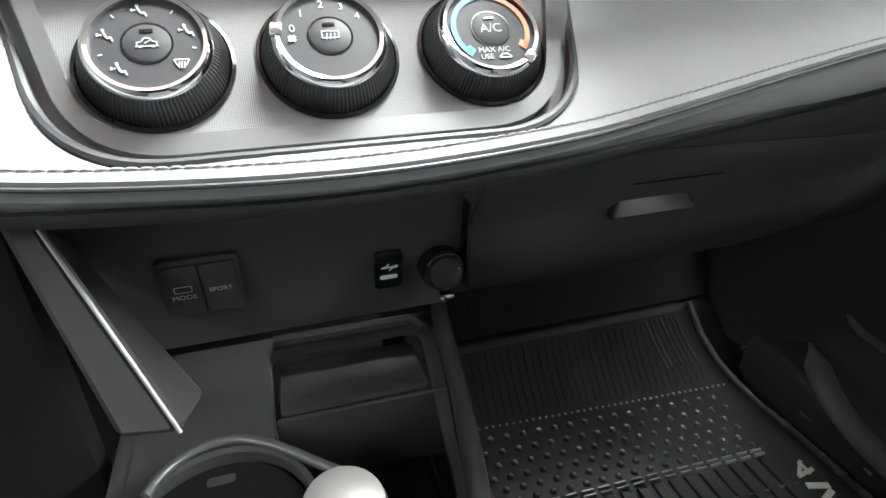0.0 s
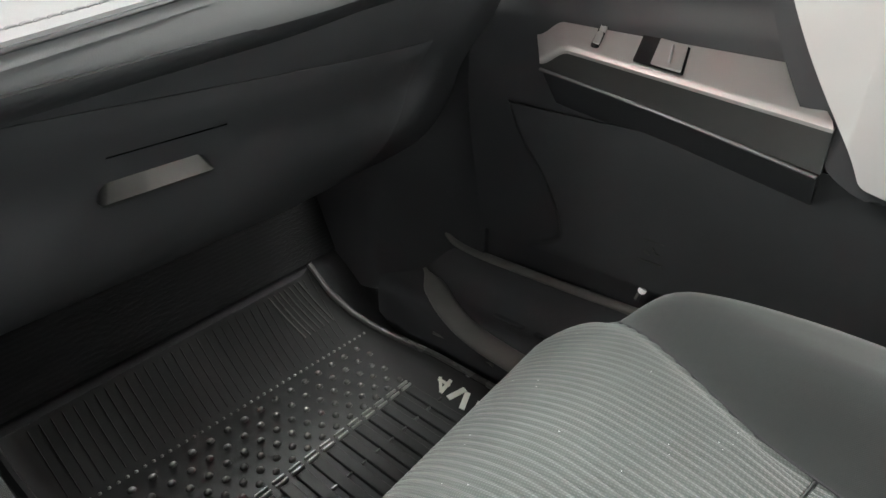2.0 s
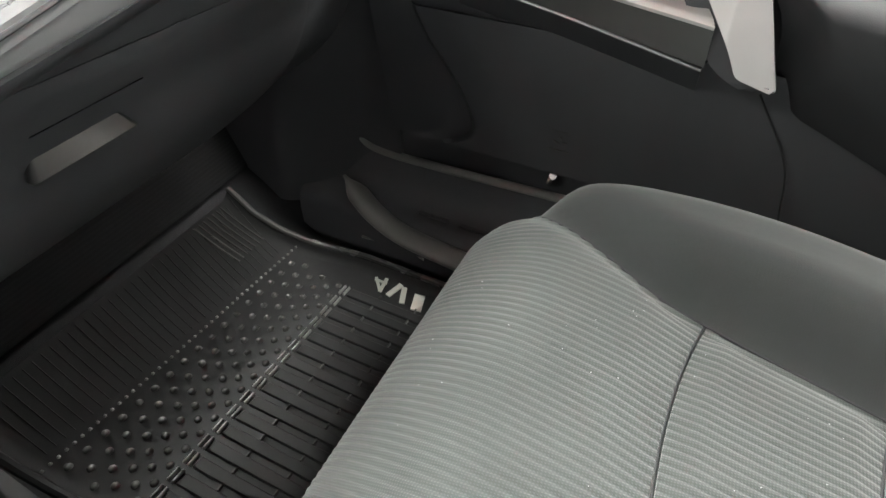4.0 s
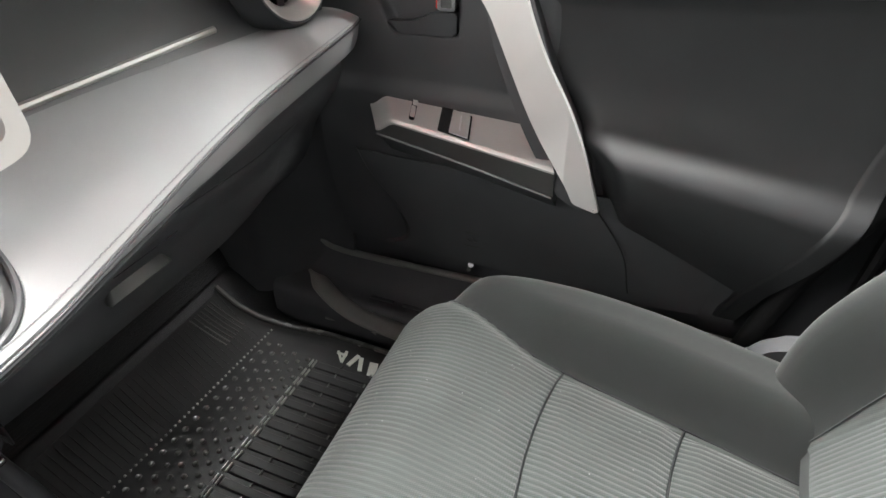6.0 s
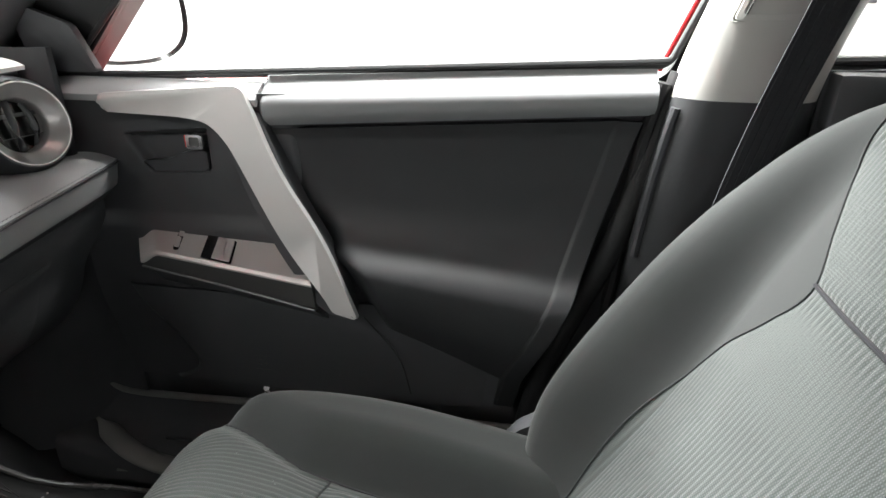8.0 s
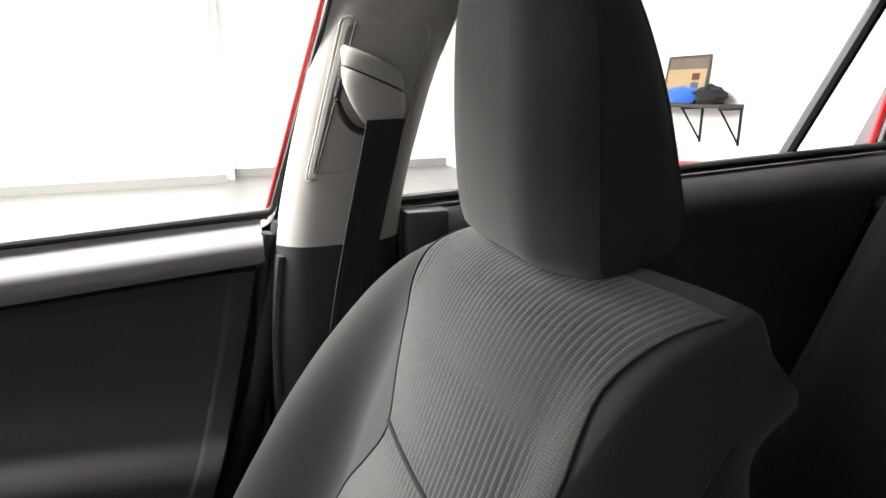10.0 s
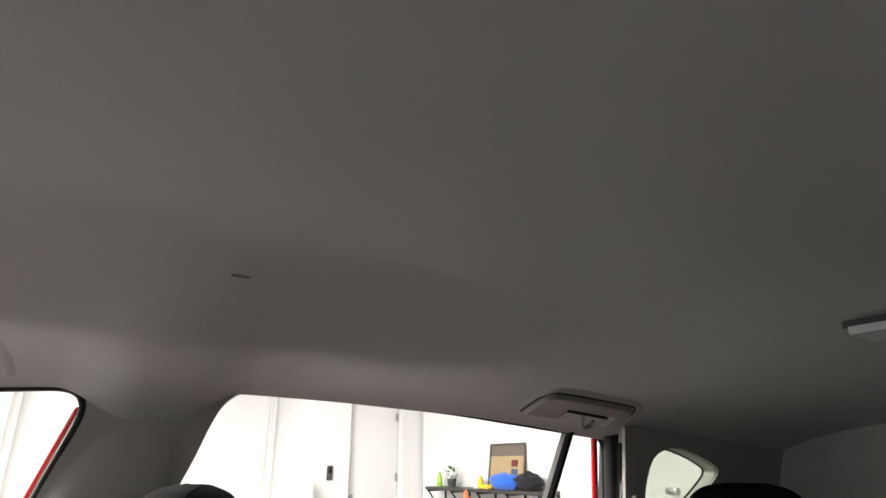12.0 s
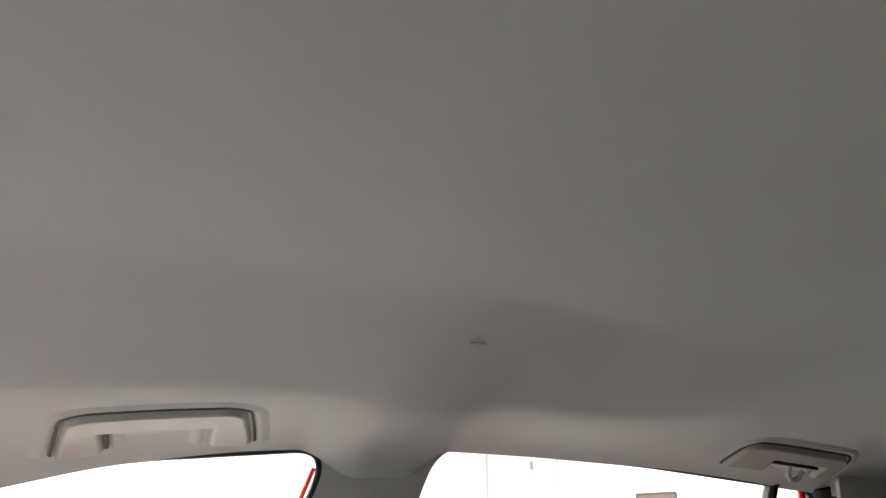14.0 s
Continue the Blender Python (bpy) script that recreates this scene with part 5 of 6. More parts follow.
part("upper_pad", sheet(upper_pad, 60, 16, 0.015, (1, 0, 0)), M_PAD_SHADED, door, "soft grey vinyl upper roll")
part("sill_rubber", tube([(glass_x(0.74) - 0.002, y, belt_z(y) + 0.004) for y in (mix(0.10, -0.755, k / 20) for k in range(21))], 0.0055, 8, None, 0.8), M_SEAL, door, "black window sill rubber")
part("front_sill_cap", sheet(lambda u, v: (mix(0.690, 0.722, v), mix(0.10, -0.224, u), mix(0.708, belt_z(0), v**0.6)), 16, 6, 0.01, (0.3, 0, -1)), M_PAD, door, "soft grey front cap")


def insert_at(u, v):
    """Concave panel running down into the armrest."""
    lip_z = mix(0.483, 0.438, u)
    top_z = mix(0.668, 0.698, u)
    yf = spline([(0, -0.236), (0.5, -0.268), (0.75, -0.318), (0.85, -0.35), (1, -0.368)], v)
    keys = [(0.0, 0.698, 0.0), (0.10, 0.706, 0.10), (0.40, 0.707, 0.46), (0.56, 0.699, 0.66), (0.66, 0.678, 0.80), (0.74, 0.650, 0.895), (0.80, 0.640, 0.98), (0.86, 0.643, 1.12), (0.93, 0.660, 1.32), (1.0, 0.690, 1.55)]
    x, s = spline(keys, v)
    z = mix(top_z, lip_z, s)
    yr = rear_edge(z) + 0.036
    y = mix(yf, yr, u)
    x += (0.030 * ease((v - 0.50) / 0.2) + 0.002) * (1 - ease(u / 0.16))
    return (x - 0.002, y, z)


part("insert", sheet(insert_at, 60, 70, 0.02, (1, 0, 0)), M_INSERT, door, "soft black insert running into the armrest")


def border_at(u, v):
    """Proud edge strip behind the insert, wrapping round to the rear face of the door."""
    p = Vector(insert_at(1.0, min(v / 0.8, 1.0)))
    if v > 0.8:
        p = p.lerp(Vector((panel_x(-0.58, 0.21) - 0.002, rear_edge(0.21) + 0.030, 0.21)), (v - 0.8) / 0.2)
    return (p.x - 0.003 * ease(u / 0.15) + 0.045 * ease((u - 0.72) / 0.28) ** 1.5, p.y + 0.004 - 0.036 * min(1, u / 0.85), p.z)


part("rear_border", sheet(border_at, 20, 60, 0.01, (1, 0, 0)), M_INSERT, door, "proud black edge strip of the door panel")
# satin grip: along the top, then slanting down to the armrest
grip = round_poly([(0.012, 0.710), (0.004, 0.687), (-0.118, 0.684), (-0.158, 0.678), (-0.186, 0.650), (-0.262, 0.515), (-0.318, 0.440), (-0.330, 0.419), (-0.368, 0.410), (-0.318, 0.530), (-0.258, 0.612), (-0.208, 0.722), (-0.195, 0.727)],
                                [0.01, 0.012, 0.03, 0.03, 0.03, 0.05, 0.02, 0.006, 0.006, 0.08, 0.05, 0.02, 0.01], 6)


def grip_x(y, z):
    return spline([(0.40, 0.637), (0.52, 0.650), (0.62, 0.667), (0.70, 0.683), (0.73, 0.690)], z)


part("grip", prism(grip, lambda a, b, c: (grip_x(a, b) + 0.008 - c, a, b), 0.010, 0.005, 3), M_SATIN, door, "satin silver slanting grip")
back = round_poly([(-0.175, 0.690), (-0.205, 0.600), (-0.258, 0.500), (-0.316, 0.415), (-0.372, 0.398), (-0.336, 0.500), (-0.285, 0.580), (-0.232, 0.700)], 0.03, 5)
part("grip_back", prism(back, lambda a, b, c: (grip_x(a, b) + 0.040 - c, a + 0.008, b), 0.032, 0.005, 2), M_BLACK, door, "dark rear edge of the grip")
# release handle in its pocket
lever_out = round_poly([(-0.027, 0.612), (-0.073, 0.616), (-0.101, 0.630), (-0.135, 0.633), (-0.1345, 0.601), (-0.044, 0.597)], [0.005, 0.02, 0.02, 0.004, 0.005, 0.012], 6)
lever = part("release_lever", prism(lever_out, lambda a, b, c: (0.714 - c, a, b), 0.014, 0.004, 3), M_BLACK_SOFT, door, "dark grey release lever")
lk = part("lock_button", block(0.694, 0.712, -0.134, -0.112, 0.637, 0.655, 0.003), M_GRAPH, lever, "grey lock button")
part("lock_frame", frame_plate(round_poly([(-0.1355, 0.6360), (-0.1105, 0.6360), (-0.1105, 0.6565), (-0.1355, 0.6565)], 0.004, 4), round_poly([(-0.131, 0.6395), (-0.1155, 0.6395), (-0.1155, 0.653), (-0.131, 0.653)], 0.003, 4), lambda a, b, c: (0.694 - c, a, b), 0.003), M_CHROME, lk, "bright frame")
part("red_mark", block(0.6925, 0.6955, -0.1100, -0.1080, 0.638, 0.655, 0.0005), material("red_mark", (0.6, 0.05, 0.04), 0.5), lk, "red unlocked mark")

# switch panel on the armrest
def sw_top(u, v):
    """u along the door to the rear, v from the door to the cabin edge."""
    yf, yr = mix(0.020, -0.026, v), mix(-0.245, -0.300, v)
    y = mix(yf, yr, u)
    x = mix(0.722, mix(0.655, 0.640, u), v)
    z = mix(0.508, 0.500, u) - 0.018 * v - mix(0.0, 0.020, u) * v
    z -= 0.003 * ease((v - 0.95) / 0.05)
    z -= 0.030 * (1 - ease(u / 0.12)) * 0.6
    return (x, y, z)


panel = part("switch_panel", sheet(sw_top, 60, 40, 0.003, (0.1, 0, -1)), M_SATIN, door, "satin silver switch panel")
part("panel_side", sheet(lambda u, v: (mix(sw_top(u, 1)[0] + 0.001, sw_top(u, 1)[0] + 0.004, v), sw_top(u, 1)[1] - 0.002 * v, mix(sw_top(u, 1)[2] - 0.001, spline([(0, 0.460), (0.5, 0.441), (1, 0.420)], u), v)), 40, 8, 0.02, (1, 0, 0)), M_GRAPH, panel, "rounded side of the panel, coloured dark for its shade")
part("bright_line", tube([(sw_top(u, 1)[0] + 0.002, sw_top(u, 1)[1], spline([(0, 0.460), (0.5, 0.441), (1, 0.418)], u)) for u in (k / 30 for k in range(31))], 0.0018, 6), M_BEZEL, panel, "bright lower edge line")
part("armrest_base", sheet(lambda u, v: (mix(sw_top(u, 1)[0] + 0.006, 0.712, v), sw_top(u, 1)[1], spline([(0, 0.458), (0.5, 0.438), (1, 0.414)], u) - 0.055 * v), 30, 8, 0.02, (1, 0, 0)), M_DOOR, door, "black underside of the armrest")


def on_panel(y, x, h):
    """A place on the switch panel, h above it."""
    best = None
    for i in range(25):
        for j in range(25):
            p = sw_top(0.05 + 0.9 * i / 24, 0.05 + 0.8 * j / 24)
            d = (p[0] - x) ** 2 + (p[1] - y) ** 2
            if best is None or d < best[0]:
                best = (d, p)
    return Vector((x, y, best[1][2] + h))


def switch_plate(corners, r, depth, low=0.0):
    return prism(round_poly(corners, r, 3), lambda a, b, c: on_panel(a, b, low + c), depth, min(0.001, depth / 3))


lock = part("lock_switch", switch_plate([(-0.062, 0.719), (-0.071, 0.717), (-0.085, 0.664), (-0.076, 0.664)], 0.004, 0.002), M_GLOSS, panel, "black door lock switch")
for k in (0, 1):
    x0, x1, y0 = (0.714, 0.692, -0.0665) if k == 0 else (0.690, 0.668, -0.0722)
    part("lock_key", switch_plate([(y0 + 0.002, x0), (y0 - 0.0055, x0 - 0.001), (y0 - 0.0115, x1), (y0 - 0.004, x1)], 0.002, 0.0035), M_SATIN, lock, "pale lock key")
sw = part("window_switch", switch_plate([(-0.113, 0.706), (-0.163, 0.697), (-0.175, 0.650), (-0.125, 0.655)], 0.002, 0.0012), M_GLOSS, panel, "black window switch well")
part("key", switch_plate([(-0.132, 0.700), (-0.161, 0.695), (-0.172, 0.652), (-0.142, 0.655)], 0.002, 0.0030), M_SATIN, sw, "grey window key")
part("key_ridge", switch_plate([(-0.147, 0.690), (-0.150, 0.690), (-0.158, 0.662), (-0.155, 0.662)], 0.0005, 0.0040), M_PRINT, sw, "ridge across the key")
# lower door: pocket swell, clip and small marks


def lower_swell(u, v):
    """Proud lower field of the door, with a leaning rounded front edge."""
    z = mix(0.20, 0.405, v)
    front = spline([(0.20, 0.015), (0.212, -0.015), (0.235, -0.034), (0.31, -0.011), (0.364, 0.023), (0.405, 0.040)], z)
    y = mix(front + 0.004, -0.575, u**1.6)
    return (panel_x(y, z) + 0.002 - 0.011 * ease(u**1.6 * 40) * ease((1 - u) * 8), y, z)


part("lower_swell", sheet(lower_swell, 70, 30, 0.004, (1, 0, 0)), M_DOOR, door, "proud lower field of the door panel")
part("crease", tube(curve_points([(0.690, -0.36, 0.385), (0.700, -0.41, 0.31), (0.70, -0.43, 0.24)], 14), 0.0012, 6), M_SEAL, door, "fine panel joint below the grip")
part("moulded_mark", bars([(-0.1635, 0.2435, 0.0135, 0.0008, 0.0), (-0.163, 0.271, 0.012, 0.0006, 0.0), (-0.158, 0.255, 0.004, 0.0015, 0.4), (-0.170, 0.256, 0.003, 0.0012, 0.0), (-0.164, 0.262, 0.003, 0.0010, 0.9)], lambda a, b, c: (0.7195 - c * 4, a, b)), M_GRAPH, door, "moulded marks low on the door")
part("clip", tube([(0.740, -0.153, 0.174), (0.736, -0.157, 0.186), (0.728, -0.160, 0.196)], 0.0055, 8), M_CHROME, door, "small bright metal catch")
part("seal", tube([(0.712, rear_edge(z) - 0.022, z) for z in (mix(0.10, 0.755, k / 20) for k in range(21))], 0.014, 10, None, 1.2), M_SEAL, door, "black rubber door seal")

# door mirror outside
mirror = thing("door_mirror", "red door mirror with dark rim outside the window", "mirror", (0.86, 0.0, 0.72))


def mirror_ring(scale, depth):
    pts = []
    for k in range(40):
        t = 2 * math.pi * k / 40
        a = 0.105 * scale * math.copysign(abs(math.cos(t)) ** 0.75, math.cos(t))
        b = 0.075 * scale * math.copysign(abs(math.sin(t)) ** 0.75, math.sin(t))
        pts.append(Vector((0.89, 0.09, 0.805)) + Vector((0.90, -0.43, 0)) * a + Vector((0, 0, 1)) * b + Vector((0.43, 0.90, 0)) * depth)
    return pts


part("housing", loft([mirror_ring(1.06, 0.0), mirror_ring(1.08, 0.02), mirror_ring(1.0, 0.06), mirror_ring(0.6, 0.10), mirror_ring(0.2, 0.11)]), M_RED, mirror)
part("rim", loft([mirror_ring(0.96, -0.001), mirror_ring(1.05, -0.006), mirror_ring(1.09, 0.003), mirror_ring(1.06, 0.012)], False), M_GLOSS, mirror, "dark rim")
M_MIRROR = material("mirror_glass", (0.9, 0.9, 0.9), 0.02, 1.0, 0, vary=0.01)
part("glass", loft([mirror_ring(0.97, -0.002), mirror_ring(0.5, -0.0025), mirror_ring(0.02, -0.003)]), M_MIRROR, mirror, "mirror glass")
part("foot", tube([(0.72, 0.10, 0.745), (0.78, 0.11, 0.74), (0.83, 0.12, 0.755)], 0.022, 10), M_GLOSS, mirror, "black mounting foot")
whole("sail_patch", prism(round_poly([(0.12, 0.735), (0.018, 0.735), (0.03, 0.80), (0.11, 0.83)], 0.008), lambda a, b, c: (glass_x(b) - 0.004 - c, a, b), 0.012, 0.003), M_BLACK, "black triangular cover at the window corner", "trim", "structure")


# ---- side window seals and pillars ----
def loop_tube(corners, radii, off, r, flat=1.0):
    return tube([side_at(1, off)(p[0], p[1], 0) for p in round_poly(corners, radii, 8)], r, 8, None, flat, True)


whole("window_seal", loop_tube(FRONT_WIN, RADII_F, 0.008, 0.0045), M_SEAL, "black rubber seal round the front window", "seal", "structure")
whole("window_seal", loop_tube(REAR_WIN, RADII_R, 0.010, 0.0045), M_SEAL, "black rubber seal round the rear window", "seal", "structure")


whole("door_frame_edge", tube([side_at(1, 0.026)(mix(-0.750, -0.860, k / 14), mix(0.755, 1.105, k / 14), 0) for k in range(15)], 0.0035, 8), M_RED, "thin red painted edge of the front door frame", "door frame", "structure")


def corner_y(z):
    """Rear edge of the front window's opening at a height, round its upper corner."""
    pts = round_poly(FRONT_WIN, RADII_F, 8)
    best = None
    for p, q in zip(pts, pts[1:]):
        if min(p[1], q[1]) <= z <= max(p[1], q[1]) and p[1] != q[1] and min(p[0], q[0]) < -0.80:
            y = mix(p[0], q[0], (z - p[1]) / (q[1] - p[1]))
            best = y if best is None else min(best, y)
    return -0.835 if best is None else best


def pillar_edges(z):
    """Front and rear edge of the middle pillar trim."""
    front = spline([(0.45, -0.735), (0.60, -0.742), (0.735, -0.760), (0.90, -0.799), (1.03, -0.841), (1.06, -0.852), (1.13, -0.858), (1.17, -0.858)], z)
    if z > 1.0:
        front = mix(front, corner_y(z) - 0.004, ease((z - 1.0) / 0.07))
    rear = spline([(0.45, -0.925), (0.60, -0.925), (0.735, -0.918), (0.90, -0.955), (1.04, -1.003), (1.106, -1.025), (1.127, -1.046), (1.137, -1.072), (1.15, -1.10)], z)
    return front, rear


def pillar_x(z):
    return spline([(0.05, 0.70), (0.45, 0.675), (0.73, 0.657), (0.82, 0.649), (0.95, 0.632), (1.03, 0.622), (1.12, 0.612)], z)


def pillar_at(u, z, out=0.0):
    f, r = pillar_edges(z)
    bow = 0.030 * abs(2 * u - 1) ** 4
    return Vector((min(pillar_x(z) + bow, glass_x(z) + mix(0.03, 0.004, ease((z - 0.80) / 0.2))) + out, mix(f, r, u), z))


pillar = thing("middle_pillar", "warm grey pillar trim with black lower part and belt", "pillar", (0.66, -0.85, 0.0))
part("upper_trim", sheet(lambda u, v: pillar_at(u, mix(0.730, 1.138, v)), 30, 50, 0.03, (1, 0, 0)), M_TRIM, pillar, "warm grey upper trim")
part("lower_trim", sheet(lambda u, v: pillar_at(u, mix(0.02, 0.732, v), -0.002), 30, 30, 0.03, (1, 0, 0)), M_INSERT, pillar, "black lower trim")
part("rear_shadow_cap", block(0.66, 0.70, -0.985, -0.925, 0.70, 0.765, 0.006), M_BLACK, pillar, "black block standing for the shadow behind the pillar")
part("front_seal", tube([pillar_at(0, z, 0.018) + Vector((0, 0.012, 0)) for z in (mix(0.10, 0.745, k / 30) for k in range(31))], 0.009, 8, None, 1.0), M_SEAL, pillar, "black door seal")
part("lower_bead", tube([pillar_at(0.03, z, -0.004) for z in (mix(0.52, 0.72, k / 12) for k in range(13))], 0.006, 8), M_BLACK_SOFT, pillar, "rounded front bead")


def panel_on_pillar(y, z, h):
    f, r = pillar_edges(z)
    return pillar_at(clamp((y - f) / (r - f)), z, -h)


# height adjuster plate and belt guide
plate = round_poly([(-0.851, 0.997), (-0.962, 0.998), (-0.908, 0.820), (-0.800, 0.818)], [0.006, 0.02, 0.01, 0.006], 6)
part("adjuster_frame", frame_plate(plate, round_poly([(-0.855, 0.991), (-0.955, 0.992), (-0.903, 0.826), (-0.806, 0.824)], [0.006, 0.018, 0.01, 0.006], 6), lambda a, b, c: panel_on_pillar(a, b, c * 1.0), 0.005), M_TRIM, pillar, "raised plate edge")
part("plate_joint", tube([panel_on_pillar(p[0], p[1], 0.0012) for p in round_poly([(-0.849, 0.999), (-0.964, 1.000), (-0.909, 0.818), (-0.798, 0.816)], [0.006, 0.02, 0.01, 0.006], 6)], 0.0013, 6, None, 1.0, True), M_TRIM, pillar, "fine joint round the plate")
part("slot_line", tube([panel_on_pillar(mix(-0.864, -0.810, k / 12), mix(0.994, 0.824, k / 12), 0.004) for k in range(13)], 0.0013, 6), M_GRAPH, pillar, "dark slot line")
def guide_at(a, z, h):
    """On the belt guide, which hangs aslant: a along the car, h out of the pillar."""
    return panel_on_pillar(-0.880 + a, z + 0.42 * a, h)


def guide_body(stations):
    rings = []
    for z, s, h in stations:
        front = [guide_at(0.037 * s * math.cos(math.pi * k / 12), z, h + 0.016 * s * math.sin(math.pi * k / 12)) for k in range(13)]
        rings.append(front + [guide_at(a * s, z, -0.002) for a in (-0.028, -0.010, 0.010, 0.028)])
    return loft(rings)


guide = part("belt_guide", guide_body([(0.931, 0.98, 0.012), (0.926, 1.0, 0.016), (0.912, 0.98, 0.018), (0.896, 0.80, 0.019), (0.884, 0.55, 0.017), (0.878, 0.35, 0.012)]), M_TRIM, pillar, "warm grey belt guide cover")
part("slider", guide_body([(0.958, 0.60, 0.001), (0.956, 0.86, 0.006), (0.950, 0.96, 0.010), (0.938, 0.97, 0.013), (0.9335, 0.95, 0.012)]), M_TRIM, guide, "rounded height slider")
part("guide_gap", guide_body([(0.9335, 0.93, 0.010), (0.931, 0.93, 0.010)]), M_SEAL, guide, "dark joint across the guide")
part("guide_loop", tube(curve_points([guide_at(0.036, 0.918, 0.006), guide_at(0.041, 0.890, 0.006), guide_at(0.026, 0.868, 0.008), guide_at(0.0, 0.872, 0.012), guide_at(-0.030, 0.898, 0.010)], 24), 0.0042, 8), M_SEAL, guide, "dark loop for the belt")


def strap(u, v):
    y = spline([(0, -0.889), (0.133, -0.872), (0.27, -0.854), (0.452, -0.832), (0.75, -0.80), (1, -0.78)], v)
    z = mix(0.888, 0.30, v)
    x = spline([(0, 0.606), (0.3, 0.626), (0.55, 0.622), (0.8, 0.60), (1, 0.59)], v)
    w = 0.0235
    return (x + 0.010 * (u - 0.5), y + (0.5 - u) * 2 * w, z)


belt = thing("seat_belt", "black webbing seat belt hanging from the pillar guide", "seat belt", (0.61, -0.85, 0.3))
part("webbing", sheet(strap, 10, 40, 0.002, (1, 0, 0)), M_BELT, belt)
for k in range(5):
    part("ridge", tube([Vector(strap(0.1 + 0.2 * k, v)) + Vector((-0.0006, 0, 0)) for v in (j / 30 for j in range(31))], 0.0007, 4), M_BELT, belt)
part("tongue", prism(round_poly([(-0.024, -0.02), (0.024, -0.02), (0.024, 0.02), (-0.024, 0.02)], 0.006), lambda a, b, c: (0.594 - c, -0.825 + a, 0.60 + b), 0.006, 0.002), M_CHROME, belt, "bright metal belt tongue")


# ---- seats ----
def seat_back_front(cx, scale):
    """Front face of a backrest: u from -1 to 1 across, v from 0 at the foot to 1 at the top."""
    def f(u, v, lift=0.0):
        a = abs(u)
        w, v = v, v - (0.014 * ease((a - 0.74) / 0.26) * ease((v - 0.75) / 0.25) if u < 0 else 0.0)
        z = spline([(0, 0.24), (0.35, 0.46), (0.7, 0.655), (0.86, 0.745), (0.94, 0.783), (1, 0.800)], v)
        y0 = spline([(0, -0.660), (0.35, -0.775), (0.7, -0.855), (0.86, -0.895), (0.94, -0.930), (1, -0.990)], v)
        v = w
        half = spline([(0, 0.235), (0.30, 0.265), (0.55, 0.264), (0.75, 0.245), (0.9, 0.215), (1, 0.165)] if u > 0 else [(0, 0.235), (0.30, 0.265), (0.55, 0.264), (0.75, 0.260), (0.9, 0.252), (1, 0.226)], v) * scale
        bol = spline([(0, 0.05), (0.22, 0.100), (0.5, 0.085), (0.75, 0.045), (1, 0.0)], v)
        prof = bol * ease((a - 0.50) / 0.28) - (0.05 + bol) * ease((a - 0.80) / 0.24) ** 1.5 * (1 - (0.20 * ease((v - 0.85) / 0.15) if u < 0 else 0.0)) - (0.012 * ease((a - 0.6) / 0.25) * (1 - 0.8 * ease((a - 0.85) / 0.15)) * ease((v - 0.85) / 0.15) if u < 0 else 0.0)
        prof += 0.012 * (1 - (a / 0.6) ** 2 if a < 0.6 else 0)
        droop = (0.032 * ease((a - 0.55) / 0.45) if u > 0 else 0.038 * clamp((a - 0.58) / 0.42) ** 2.4) * ease((v - 0.65) / 0.35)
        if u < 0:
            u += 0.72 * max(0.0, a - 0.75) * ease((w - 0.55) / 0.35)
        return Vector((cx + u * half, y0 + prof + lift, z + 0.25 * lift - droop))
    return f


def closed_back(f, nu, nv, thick):
    """A padded backrest: front by f, a flat back, joined round the edge."""
    rings = []
    for j in range(nv + 1):
        v = j / nv
        front = [f(mix(-1, 1, i / nu), v) for i in range(nu + 1)]
        t = thick * (1 - 0.45 * ease((v - 0.8) / 0.2))
        mid = f(0, v)
        back = []
        for i in range(8, -1, -1):
            q = mix(-0.92 + 0.16 * ease((v - 0.8) / 0.2), 0.92, i / 8)
            e = f(q, v)
            back.append(Vector((e.x, min(mid.y - t * (1 - 0.3 * q**4), e.y - 0.03), e.z - (0.030 + 0.075 * q * q) * ease((v - 0.72) / 0.28))))
        # rounded side between front edge and back
        ends = [front[-1].lerp(back[0], k) + Vector((0.010 * math.sin(math.pi * k), 0, 0)) for k in (0.25, 0.5, 0.75)]
        near = [back[-1].lerp(front[0], k) - Vector((0.004 * math.sin(math.pi * k), 0, 0)) for k in (0.25, 0.5, 0.75)]
        rings.append(front + ends + back + near)
    # the top closes in a soft roll
    last, n = rings[-1], nu + 1
    deep = min(p.y for p in last)
    for k, rise in ((0.30, -0.005), (0.60, -0.014), (0.85, -0.024)):
        rings.append([Vector((mix(p.x, f(0, 1).x, 0.06 * k), mix(p.y, mix(f(mix(-1, 1, min(i, n) / n), 1).y, deep, 0.5), k), p.z + rise)) for i, p in enumerate(last)])
    return loft(rings)


SEAT_X = 0.352
seat = thing("passenger_seat", "dark grey cloth front passenger seat with ribbed centre panels", "car seat", (SEAT_X, -0.45, 0.0))
fb = seat_back_front(SEAT_X, 1.0)
part("backrest", closed_back(fb, 64, 60, 0.13), M_CLOTH, seat, "dark grey cloth backrest with side bolsters")
SEAM_FAR = lambda v: spline([(0, 0.56), (0.275, 0.56), (0.463, 0.44), (0.56, 0.30), (0.644, 0.215), (0.72, 0.36), (0.806, 0.54), (0.9, 0.635), (1, 0.70)], v)
SEAM_NEAR = lambda v: spline([(0, 0.60), (0.45, 0.66), (0.65, 0.80), (0.794, 0.84), (0.844, 0.75), (0.875, 0.70), (0.9, 0.675), (0.94, 0.69), (0.98, 0.72), (1, 0.76)], v)


